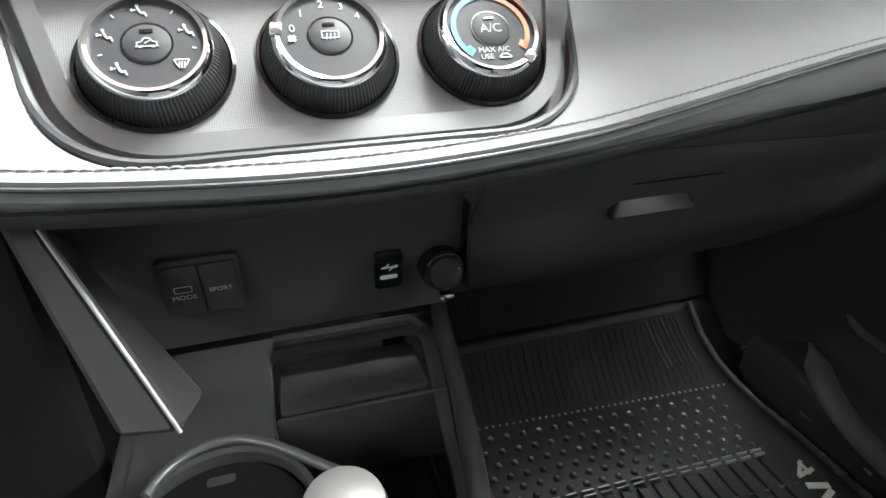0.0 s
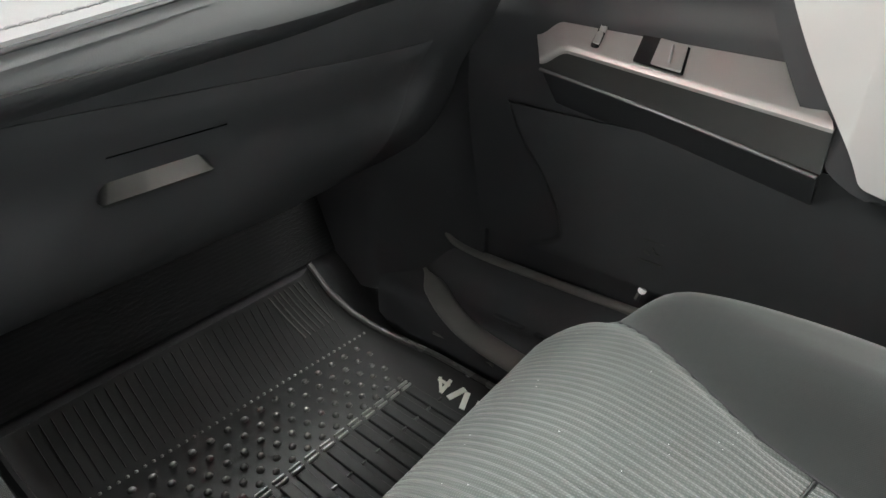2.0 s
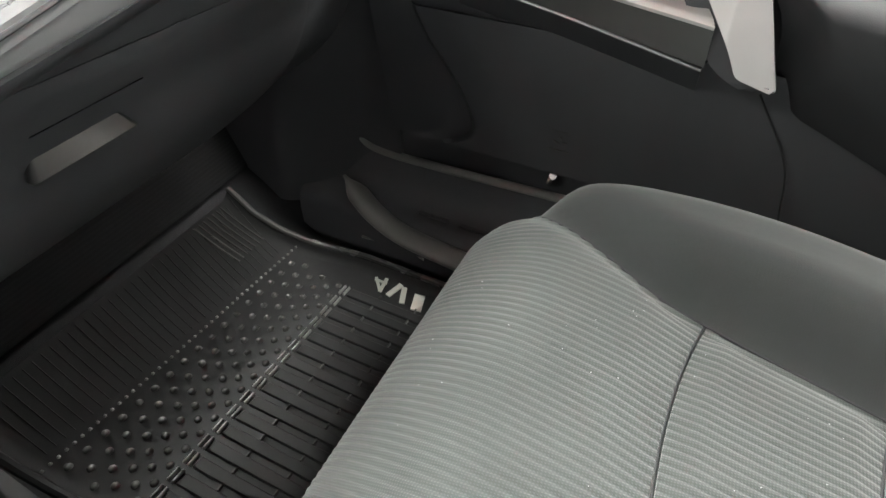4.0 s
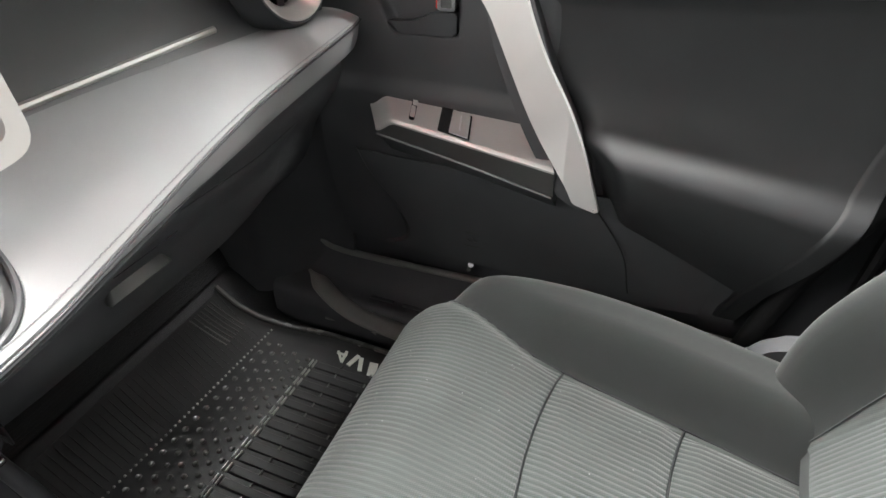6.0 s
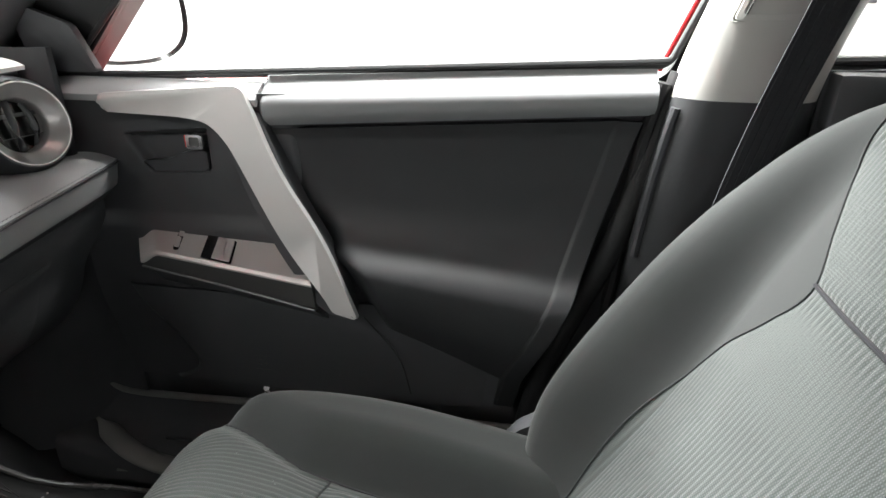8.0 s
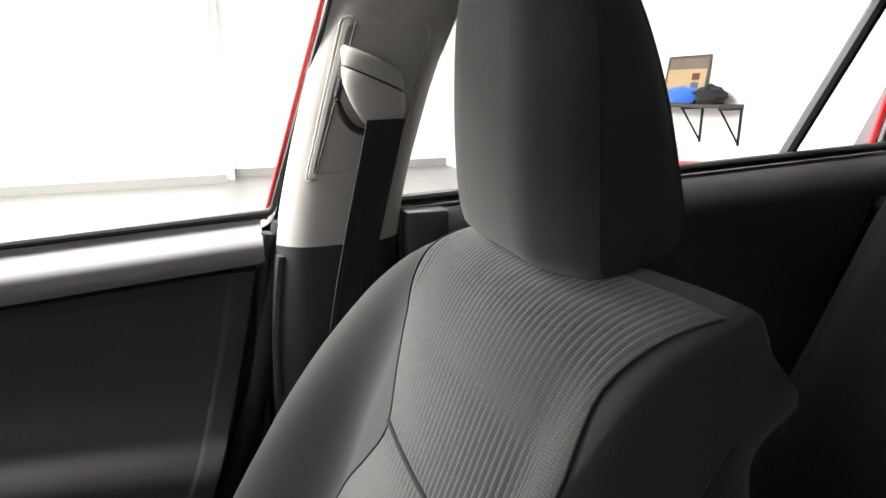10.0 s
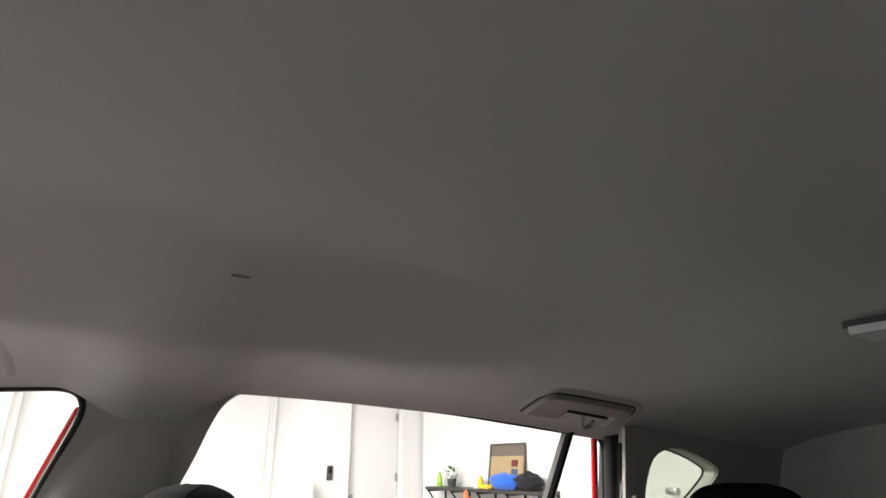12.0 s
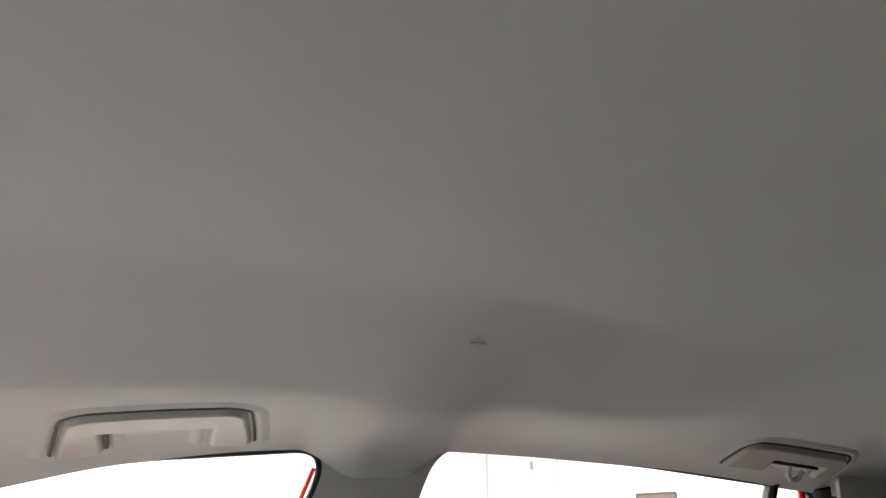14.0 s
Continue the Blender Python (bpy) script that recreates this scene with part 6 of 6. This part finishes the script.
def back_rib(v0, v1, pitch, high):
    """Ribbed cloth panel between the two seams of the backrest."""
    def f(u, v):
        vv = mix(v0, v1, v)
        across = mix(-SEAM_NEAR(vv), SEAM_FAR(vv), u)
        run = fb(across, vv).x - SEAT_X
        rib = high * abs(math.sin(math.pi * run / pitch)) ** 0.8 * ease(min(u, 1 - u) / 0.03) * ease(min(v, 1 - v) / 0.02)
        return fb(across, vv, 0.0014 + rib)
    return f


part("back_panel", sheet(back_rib(0.653, 0.985, 0.0068, 0.0017), 330, 70, 0.006, (0, -1, 0)), M_RIB, seat, "ribbed grey upper back panel")
part("lumbar_panel", sheet(back_rib(0.02, 0.647, 0.0068, 0.0013), 330, 80, 0.006, (0, -1, 0)), M_RIB, seat, "ribbed grey lower back panel")
for s, line in ((1, SEAM_FAR), (-1, SEAM_NEAR)):
    part("seam", tube([fb(s * line(v), v, 0.0022) for v in (mix(0.02, 0.985, k / 70) for k in range(71))], 0.0010, 6), M_CLOTH_SIDE, seat, "dark sewn seam")
    part("side_seam", tube(curve_points([fb(s * 0.975, 0.12, -0.02), fb(s * 0.95, 0.5, 0.0), fb(s * 0.95, 0.72, 0.0), fb(s * 0.98, 0.92, -0.01)], 30), 0.0022, 6), M_CLOTH_DARK, seat, "side seam")
part("cross_seam", tube([fb(mix(-SEAM_NEAR(0.65), SEAM_FAR(0.65), k / 40), 0.65, 0.0026) for k in range(41)], 0.0019, 6), M_CLOTH_DARK, seat, "dark cross seam")


SEAM_C = lambda v: spline([(0, 0.79), (0.14, 0.79), (0.20, 0.755), (0.25, 0.695), (0.30, 0.632), (0.36, 0.562), (0.42, 0.502), (0.463, 0.468), (0.52, 0.45), (0.75, 0.42), (1, 0.38)], v)
SEAM_D = lambda v: spline([(0, 0.68), (0.14, 0.71), (0.24, 0.70), (0.45, 0.56), (0.52, 0.50), (0.75, 0.43), (1, 0.38)], v)


def cushion(u, v, lift=0.0):
    """Top of the seat cushion: u from -1 to 1 across, v from 0 at the front foot to 1 at the backrest."""
    y = spline([(0, -0.158), (0.06, -0.141), (0.14, -0.149), (0.22, -0.191), (0.32, -0.247), (0.6, -0.42), (1, -0.68)], v)
    z = spline([(0, 0.14), (0.06, 0.195), (0.14, 0.250), (0.22, 0.285), (0.32, 0.297), (0.6, 0.262), (1, 0.215)], v)
    half = spline([(0, 0.238), (0.14, 0.244), (0.25, 0.254), (0.4, 0.268), (1, 0.268)] if u > 0 else [(0, 0.250), (0.14, 0.258), (0.3, 0.268), (1, 0.268)], v)
    a = abs(u)
    bol = spline([(0, 0.0), (0.14, 0.002), (0.3, 0.022), (0.6, 0.062), (1, 0.064)], v)
    s = SEAM_C(v) if u > 0 else SEAM_D(v)
    prof = bol * 1.08 * ease((a - s + 0.04) / 0.26) - 0.006 * math.exp(-((a - s) / 0.07) ** 2) * ease(v / 0.2) - (0.13 + bol) * ease((a - (mix(0.66, 0.78, ease((v - 0.1) / 0.25)) if u > 0 else 0.78)) / 0.28) ** 1.6
    corner = -mix(0.045, 0.100, ease(u * 3)) * ease((a - 0.55) / 0.45) * (1 - ease(v / 0.3))
    return Vector((SEAT_X + u * half * (1 - 0.03 * (1 - ease(v / 0.25)) * a), y + corner, z + prof + lift))


rings = []
for j in range(61):
    v = j / 60
    top = [cushion(mix(-1, 1, i / 64), v) for i in range(65)]
    low = [Vector((mix(SEAT_X + 0.24, SEAT_X - 0.24, i / 6), top[0].y, 0.10)) for i in range(7)]
    rings.append(top + low)
part("cushion", loft(rings), M_CLOTH, seat, "dark grey cloth seat cushion with bolsters")
seam_u = lambda w, v: w * SEAM_C(v) if w > 0 else w * SEAM_D(v)
BEND = lambda u: -0.022 * (1 - (2 * u - 1) ** 2)


def cushion_normal(u, v):
    a, b, c = cushion(u, v), cushion(min(u + 0.01, 1), v), cushion(u, min(v + 0.01, 1))
    n = (b - a).cross(c - a).normalized()
    return n if n.z > 0 or n.y > 0.3 else -n


def rib_cushion(v0, v1, ribs):
    def f(u, v):
        vv = mix(v0 + (BEND(u) if v0 > 0.1 else 0), v1 + (BEND(u) if v1 < 0.9 else 0), v)
        a = seam_u(2 * u - 1, vv)
        rib = 0.0012 * abs(math.sin(math.pi * (a * 0.262 / 0.0070 + 0.5)))
        puff = 0.005 * min(1, 7 * min(v, 1 - v) if v0 > 0.1 or v > 0.5 else 1)
        return cushion(a, vv) + cushion_normal(a, vv) * (0.0015 + rib + puff * ease(min(u, 1 - u) / 0.08))
    return f


CROSS_1, CROSS_2 = 0.522, 0.765
part("front_panel", sheet(rib_cushion(0.03, CROSS_1, 44), 420, 75, 0.006, (0, -0.5, -1)), M_RIB, seat, "ribbed grey front cushion panel")
part("middle_panel", sheet(rib_cushion(CROSS_1 + 0.006, CROSS_2, 20), 420, 37, 0.006, (0, 0, -1)), M_RIB, seat, "ribbed grey middle cushion panel")
part("rear_panel", sheet(rib_cushion(CROSS_2 + 0.006, 0.99, 18), 420, 30, 0.006, (0, 0, -1)), M_RIB, seat, "ribbed grey rear cushion panel")
for s in (1, -1):
    part("seam", tube([cushion(seam_u(s, v), v) + Vector((0, 0, 0.001)) for v in (mix(0.03, 0.99, k / 60) for k in range(61))], 0.0018, 6), M_CLOTH_DARK, seat, "dark sewn seam")
for vv in (CROSS_1 + 0.003, CROSS_2 + 0.003):
    part("cross_seam", tube([cushion(seam_u(mix(-1, 1, k / 40), vv), vv + BEND(k / 40)) + Vector((0, 0, 0.0015)) for k in range(41)], 0.0007, 6), M_CLOTH_SIDE, seat, "dark cross seam")
part("base", block(SEAT_X - 0.22, SEAT_X + 0.22, -0.66, -0.20, 0.03, 0.12, 0.01), M_BLACK, seat, "black seat base")
for s in (1, -1):
    part("rail", block(SEAT_X + s * 0.19 - 0.02, SEAT_X + s * 0.19 + 0.02, -0.72, -0.16, -0.005, 0.035, 0.004), M_BLACK, seat, "black seat rail")
part("recliner_cover", prism(round_poly([(-0.70, 0.16), (-0.56, 0.18), (-0.60, 0.30), (-0.70, 0.33)], 0.03), lambda a, b, c: (SEAT_X + 0.225 + c, a, b), 0.03, 0.006), M_DOOR, seat, "black recliner cover")


# fine pale lint caught in the cushion cloth
lint = bmesh.new()
rng = random.Random(8)
for k in range(34):
    lv = rng.uniform(0.16, 0.72)
    la = seam_u(rng.choice((1, 1, -1)), lv) * rng.uniform(0.0, 0.92)
    spot = cushion(la, lv) + cushion_normal(la, lv) * 0.0078
    size = rng.uniform(0.0003, 0.0006)
    ends = [lint.verts.new(spot + Vector(d) * size) for d in ((1, 0, 0), (-1.4, 0.2, 0), (0, 1, 0), (0.1, -1.3, 0), (0, 0, 0.8), (0, 0, -0.8))]
    for tri in ((0, 2, 4), (2, 1, 4), (1, 3, 4), (3, 0, 4), (2, 0, 5), (1, 2, 5), (3, 1, 5), (0, 3, 5)):
        lint.faces.new([ends[n] for n in tri])
whole("lint", lint, M_FROST, "pale lint specks scattered on the ribbed seat cushion", "lint", "stuff")


def headrest(parent_x, y, z0, z1, scale, thing_name, label, mat_front, mat_side, lean=0.30):
    head = thing(thing_name, label, "headrest", (parent_x, y, z0 - 0.06))
    h = z1 - z0

    def ring(t):
        """t from 0 at the foot to 1 at the top."""
        z = z0 + h * t
        half = scale * spline([(0, 0.116), (0.06, 0.126), (0.30, 0.132), (0.60, 0.130), (0.76, 0.124), (0.86, 0.112), (0.94, 0.092), (0.98, 0.070), (1, 0.036)], t)
        front = y + scale * spline([(0, 0.050), (0.06, 0.064), (0.3, 0.071), (0.7, 0.072), (0.86, 0.069), (0.94, 0.060), (0.98, 0.048), (1, 0.028)], t)
        back = y + scale * spline([(0, -0.056), (0.05, -0.066), (0.16, -0.064), (0.34, -0.052), (0.535, -0.039), (0.80, -0.016), (0.91, -0.006), (0.97, 0.002), (1, 0.014)], t)
        bow = scale * 0.042 * (1 - 0.85 * ease((t - 0.72) / 0.28))
        pts = []
        for k in range(29):
            s = math.cos(math.pi * k / 28)
            q = math.copysign(abs(s) ** 0.8, s)
            yy = front - bow * clamp((min(abs(q), 0.757) - 0.42) / 0.58) ** 1.4
            if abs(q) > 0.757:
                yy = mix(yy, back + 0.006, ((abs(q) - 0.757) / 0.243) ** 1.5)
            e = (abs(q) - 0.757) / 0.243
            wide = q if e < 0 else math.copysign(0.757 + 0.17 * e - 0.37 * e**3, q)
            pts.append(Vector((parent_x + half * wide, max(yy, back + 0.004), z)))
        for k in range(1, 28):
            s = -math.cos(math.pi * k / 28)
            q = math.copysign(abs(s) ** 0.5, s)
            edge = back + 0.006
            pts.append(Vector((parent_x + half * 0.557 * q, mix(edge, back, math.sin(math.pi * k / 28) ** 0.4), z)))
        return pts

    rings = [ring(1 - (1 - k / 44) ** 1.3) for k in range(45)]
    low = [p.lerp(sum(rings[0], Vector()) / 56, 0.25) + Vector((0, 0, -0.006 * scale)) for p in rings[0]]
    part("cushion", loft([low] + rings), mat_side, head, "padded cushion")
    # front cover: a second skin over the front face, ending in a seam
    front_faces = bmesh.new()
    rows = []
    for r in (ring(1 - (1 - k / 44) ** 1.3) for k in range(45)):
        cut = [p + Vector((0, 0.0014, 0.0008)) + (p - Vector((parent_x, p.y, p.z))).normalized() * 0.0015 for p in r[6:23]]
        rows.append([front_faces.verts.new(p) for p in cut])
    for a, b in zip(rows, rows[1:]):
        for k in range(len(a) - 1):
            front_faces.faces.new((a[k], a[k + 1], b[k + 1], b[k]))
    part("front_cover", front_faces, mat_front, head, "lighter front cover")
    for idx in (6, 22):
        part("seam", tube([ring(1 - (1 - k / 44) ** 1.3)[idx] + Vector((0, 0.001, 0)) for k in range(1, 45)], 0.0010 * scale, 6), M_CLOTH_DARK, head, "dark seam")
    for s in (1, -1):
        part("post", tube([(parent_x + s * 0.075 * scale, y - 0.015, z0 - 0.06), (parent_x + s * 0.075 * scale, y - 0.015, z0 + 0.02)], 0.0065, 12), M_CHROME, head, "steel post")
        part("post_guide", lathe([(0.013, 0), (0.013, 0.012), (0.010, 0.016)], (parent_x + s * 0.075 * scale, y - 0.015, z0 - 0.045), (0, 0, 1), 16), M_BLACK, head, "black post guide")
    return head


headrest(SEAT_X + 0.008, -0.976, 0.793, 1.0185, 1.0, "front_headrest", "dark grey cloth headrest on the front seat", M_CLOTH_LIT, M_CLOTH_SIDE)

# ---- rear row ----
rear = thing("rear_bench", "rear bench seat in cloth blackened for the cabin's shade", "car seat", (0.0, -1.6, 0.0))


def rear_front(x, v):
    z = spline([(0, 0.25), (0.6, 0.60), (0.88, 0.745), (1, 0.775)], v)
    y = spline([(0, -1.46), (0.6, -1.64), (0.88, -1.715), (0.96, -1.75), (1, -1.80)], v)
    wave = 0.03 * ease((abs(x - 0.29) - 0.16) / 0.1) if x > 0.0 else 0.03
    side = 0.06 * ease((abs(x) - 0.54) / 0.06)
    return Vector((x, y + wave - side, z - 0.01 * ease((abs(x - 0.3) - 0.1) / 0.1)))


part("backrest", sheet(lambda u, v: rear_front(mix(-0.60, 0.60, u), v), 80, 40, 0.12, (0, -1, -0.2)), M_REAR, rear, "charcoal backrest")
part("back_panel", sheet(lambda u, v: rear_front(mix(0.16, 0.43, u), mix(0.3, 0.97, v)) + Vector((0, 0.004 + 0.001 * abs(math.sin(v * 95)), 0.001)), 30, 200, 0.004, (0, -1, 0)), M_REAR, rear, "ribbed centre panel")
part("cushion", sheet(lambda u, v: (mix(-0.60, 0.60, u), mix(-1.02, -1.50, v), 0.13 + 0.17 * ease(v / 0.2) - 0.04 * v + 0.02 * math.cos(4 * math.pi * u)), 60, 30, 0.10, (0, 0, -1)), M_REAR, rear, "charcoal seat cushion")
headrest(0.29, -1.775, 0.800, 1.00, 1.0, "rear_headrest", "headrest on the rear bench, blackened for the cabin's shade", M_REAR, M_REAR, 0.15)
whole("luggage_cover", sheet(lambda u, v: (mix(-0.66, 0.66, u), mix(-1.88, -2.50, v), 0.62 + 0.01 * math.sin(9 * v)), 10, 10, 0.01, (0, 0, -1)), M_BLACK, "black luggage floor behind the rear bench", "floor", "structure")

# rear passenger door panel
rdoor = thing("rear_door", "black rear passenger door panel with soft upper roll, shut", "car door", (0.71, -1.4, 0.1))
part("door_panel", sheet(lambda u, v: (0.700 - 0.012 * ease((v - 0.6) / 0.3), mix(-0.92, spline([(0, -1.70), (0.5, -1.78), (1, -1.87)], v), u), mix(0.10, mix(0.765, 0.798, u), v)), 40, 30, 0.03, (1, 0, 0)), M_BLACK, rdoor)


def rear_roll(u, v):
    y = mix(-0.925, -1.868, u)
    hi = mix(0.772, 0.803, u)
    a = v * math.pi * 0.55
    return (0.722 - 0.056 * math.sin(a) ** 0.8 * (0.5 + 0.5 * ease(u / 0.05)), y, hi - 0.072 * (1 - math.cos(a)))


part("upper_roll", sheet(rear_roll, 50, 16, 0.01, (1, 0, -0.3)), M_BLACK_SOFT, rdoor, "soft black upper roll")
part("sill_rubber", tube([(glass_x(0.79) - 0.004, y, mix(0.772, 0.805, (y + 0.93) / -0.94) + 0.003) for y in (mix(-0.925, -1.868, k / 16) for k in range(17))], 0.008, 8, None, 0.7), M_SEAL, rdoor, "black window sill rubber")
div = lambda t, off: side_at(1, off)(mix(-1.640, -1.712, t), mix(0.790, 1.110, t), 0)
part("divider_bar", tube([div(k / 12, 0.012) for k in range(13)], 0.011, 8), M_SEAL, rdoor, "black upright glass divider")
part("divider_groove", tube([Vector(div(k / 12, 0.002)) + Vector((0, -0.004, 0)) for k in range(13)], 0.004, 6), M_GLOSS, rdoor, "glossy line on the divider")
rr = lambda t, off: side_at(1, off)(mix(-1.872, -1.800, t), mix(0.800, 1.085, t), 0)
part("frame_post", tube([Vector(rr(k / 12, 0.014)) + Vector((0, 0.012, 0)) for k in range(13)], 0.007, 8), M_RED, rdoor, "red painted frame post")
part("post_seal", tube([Vector(rr(k / 14, -0.006)) + Vector((0, -0.018, 0)) for k in range(15)], 0.016, 10), M_SEAL, rdoor, "thick black door seal")

# rear pillar with quarter window and belt
cp = thing("rear_pillar", "warm grey rear pillar trim round a small quarter window", "pillar", (0.63, -2.1, 0.5))
c_at2 = lambda a, b, c: (glass_x(b) - 0.035 - c, a, b)
c_out = [(-1.885, 0.60), (-2.10, 0.60), (-2.46, 0.60), (-2.46, 0.95), (-2.46, 1.16), (-2.10, 1.13), (-1.815, 1.10), (-1.850, 0.95)]
c_in = [(-1.938, 0.880), (-2.02, 0.900), (-2.11, 0.950), (-2.185, 1.010), (-2.10, 1.040), (-1.995, 1.064), (-1.918, 1.045), (-1.906, 0.975)]
c_glass = [(-2.04 + (a + 2.04) * 0.985, 0.975 + (b - 0.975) * 0.985) for a, b in c_in]
part("trim", frame_plate(round_poly(c_out, 0.01, 6), round_poly(c_in, 0.035, 6), c_at2, 0.007), M_TRIM, cp)
part("reveal", frame_plate(round_poly(c_in, 0.035, 6), round_poly(c_glass, 0.035, 6), lambda a, b, c: (glass_x(b) - 0.005 - c, a, b), 0.031), M_TRIM, cp, "window reveal")
part("glass_seal", tube([(glass_x(p[1]) - 0.004, p[0], p[1]) for p in round_poly(c_glass, 0.035, 6)], 0.0028, 6, None, 1.0, True), M_SEAL, cp, "thin dark glass seal")
rbelt = thing("rear_seat_belt", "black rear seat belt in a grey hanging guide", "seat belt", (0.60, -1.87, 0.6))
part("webbing", sheet(lambda u, v: (0.590 + 0.012 * u, mix(-1.845, -1.885, u), mix(0.885, 0.60, v)), 6, 10, 0.002, (1, 0, 0)), M_BELT, rbelt)
part("guide", tube(curve_points([(0.596, -1.815, 0.900), (0.590, -1.835, 0.888), (0.586, -1.87, 0.893), (0.590, -1.91, 0.893)], 20), 0.011, 10), M_STRIP, rbelt, "grey belt guide")
part("guide_link", tube(curve_points([(0.596, -1.828, 0.905), (0.598, -1.848, 0.930), (0.600, -1.868, 0.955), (0.598, -1.874, 0.925), (0.594, -1.88, 0.900)], 20), 0.006, 8), M_STRIP, rbelt, "grey hanging link")
part("guide_bolt", lathe([(0.014, 0), (0.014, 0.006), (0.008, 0.010)], (0.602, -1.866, 0.955), (-1, 0, -0.2), 16), M_STRIP, rbelt, "grey bolt cover")


# ---- grab handles and roof fittings ----
def liner_at(x, y, c=0.0):
    """A place on the headliner, c into the cabin."""
    def height(px, py):
        half = glass_x(edge_z(py)) + 0.004
        s = 1 - (1 - clamp(px / half, 0.0, 0.9999)) ** 0.8
        return liner(0.5 + 0.5 * s, (-0.05 - py) / 2.41)[2]
    z = height(x, y)
    n = Vector(((height(x + 0.004, y) - height(x - 0.004, y)) / 0.008, (height(x, y + 0.004) - height(x, y - 0.004)) / 0.008, -1)).normalized()
    return Vector((x, y, z)) + n * c


def grab_handle(y0, y1, xt, xb, notch, label, hook, lean=0.0):
    """A flat moulded bow flush in the headliner: y0 to y1 along the car, xt the inner edge, xb the edge by the window, notch (y, y, x)."""
    h = thing("grab_handle", label, "grab handle", liner_at(xb, (y0 + y1) / 2), "roof grab handles")

    def warped(x, y):
        """The inner edge lies nearer to the window towards the front of the car."""
        return xb - (xb - x) * (1 - lean * clamp((y - y1) / (y0 - y1)))

    def inside(x, y):
        side, top = min(y0 - y, y - y1) - 0.16 * (xb - x), x - xt
        r = 0.026
        d = r - math.hypot(r - side, r - top) if side < r and top < r else min(side, top)
        hole = min(notch[0] - y, y - notch[1], x - notch[2])
        return min(d, xb - x, -hole)

    def skin(u, v):
        x, y = mix(xt - 0.006, xb + 0.004, v), mix(y0 + 0.008, y1 - 0.008, u)
        d = inside(x, y)
        return liner_at(warped(x, y), y, 0.0125 * ease((d + 0.001) / 0.009) - 0.004 if d > -0.001 else -0.004)

    part("handle", sheet(skin, 150, 80), M_TRIM, h, "warm grey flat moulded handle bow")
    tilt = 0.16 * (xb - xt)
    rim = round_poly([(xb - 0.006, y0 + 0.001), (xt - 0.001, y0 - tilt + 0.002), (xt - 0.001, y1 + tilt - 0.002), (xb - 0.006, y1 - 0.001)], [0.002, 0.026, 0.026, 0.002], 8)
    gap = []
    for a, b in zip(rim, rim[1:]):
        gap += [liner_at(warped(mix(a[0], b[0], k / 5), mix(a[1], b[1], k / 5)), mix(a[1], b[1], k / 5), 0.001) for k in range(5)]

    def surround(u, v):
        """Soft raised lip of the headliner round the hollow that the handle lies in."""
        x, y = mix(xt - 0.030, xb - 0.006, v), mix(y0 + 0.034, y1 - 0.034, u)
        d = -inside(x, y)
        return liner_at(warped(x, y), y, 0.0042 * ease((0.026 - d) / 0.018) * ease((d - 0.001) / 0.010) - 0.001)

    part("surround", sheet(surround, 130, 70), M_LINER, h, "soft moulded headliner lip")
    part("shadow_gap", tube(gap, 0.0019, 6), M_GAP_SHADE, h, "dark rod for the shaded gap round the handle")
    part("notch_edge", tube([liner_at(warped(mix(xb - 0.010, notch[2] + 0.004, k / 8), notch[0]), notch[0] - 0.001, 0.001) for k in range(9)], 0.0028, 6), M_GAP_SHADE, h, "dark rod for the shade at the end of the opening")
    if hook:
        yc, xc = mix(notch[0], notch[1], 0.55), notch[2] + 0.012
        part("coat_hook", tube(curve_points([liner_at(xc, yc + 0.012, 0.002), liner_at(xc + 0.010, yc + 0.012, 0.012), liner_at(xc + 0.016, yc, 0.016), liner_at(xc + 0.010, yc - 0.012, 0.014), liner_at(xc - 0.002, yc - 0.012, 0.010)], 20), 0.0045, 8), M_TRIM, h, "small grey coat hook")
        part("hook_shadow", tube([liner_at(xc - 0.006, mix(notch[0], notch[1], k / 8), 0.002) for k in range(9)], 0.003, 6), M_SEAL, h, "dark rod for the shadow behind the hook")
    return h


grab_handle(-0.556, -0.772, 0.470, 0.586, (-0.609, -0.716, 0.530), "warm grey roof grab handle over the front window", False, 0.22)
grab_handle(-1.545, -1.806, 0.511, 0.582, (-1.640, -1.752, 0.550), "warm grey roof grab handle with coat hook over the rear window", True)
lampz = liner(0.53, (1.66 - 0.05) / 2.41)[2] - 0.008
dome_lamp = thing("dome_lamp", "flat white roof lamp in a dark frame", "roof lamp", (0.03, -1.70, lampz - 0.02))
part("frame", frame_plate(round_poly([(-0.06, -1.65), (0.075, -1.65), (0.075, -1.75), (-0.06, -1.75)], 0.012, 4), round_poly([(-0.056, -1.654), (0.071, -1.654), (0.071, -1.746), (-0.056, -1.746)], 0.01, 4), lambda a, b, c: (a, b, lampz + 0.002 - c), 0.007), M_BLACK, dome_lamp)
part("lens", prism(round_poly([(-0.056, -1.654), (0.071, -1.654), (0.071, -1.746), (-0.056, -1.746)], 0.01, 4), lambda a, b, c: (a, b, lampz - 0.001 - c), 0.014, 0.004), M_CLEAR, dome_lamp, "white translucent lens")
cl = Vector(liner(0.5 + 0.5 * (1 - (1 - 0.296 / 0.60) ** 0.8), (0.953 - 0.05) / 2.41))
whole("roof_mark", prism(round_poly([(-0.0025, -0.009), (0.0025, -0.009), (0.0025, 0.009), (-0.0025, 0.009)], 0.002), lambda a, b, c: (0.296 + a, -0.953 + b, cl.z - 0.0005 - c), 0.0012, 0.0003), M_RECESS, "small dark clip mark in the headliner", "clip")
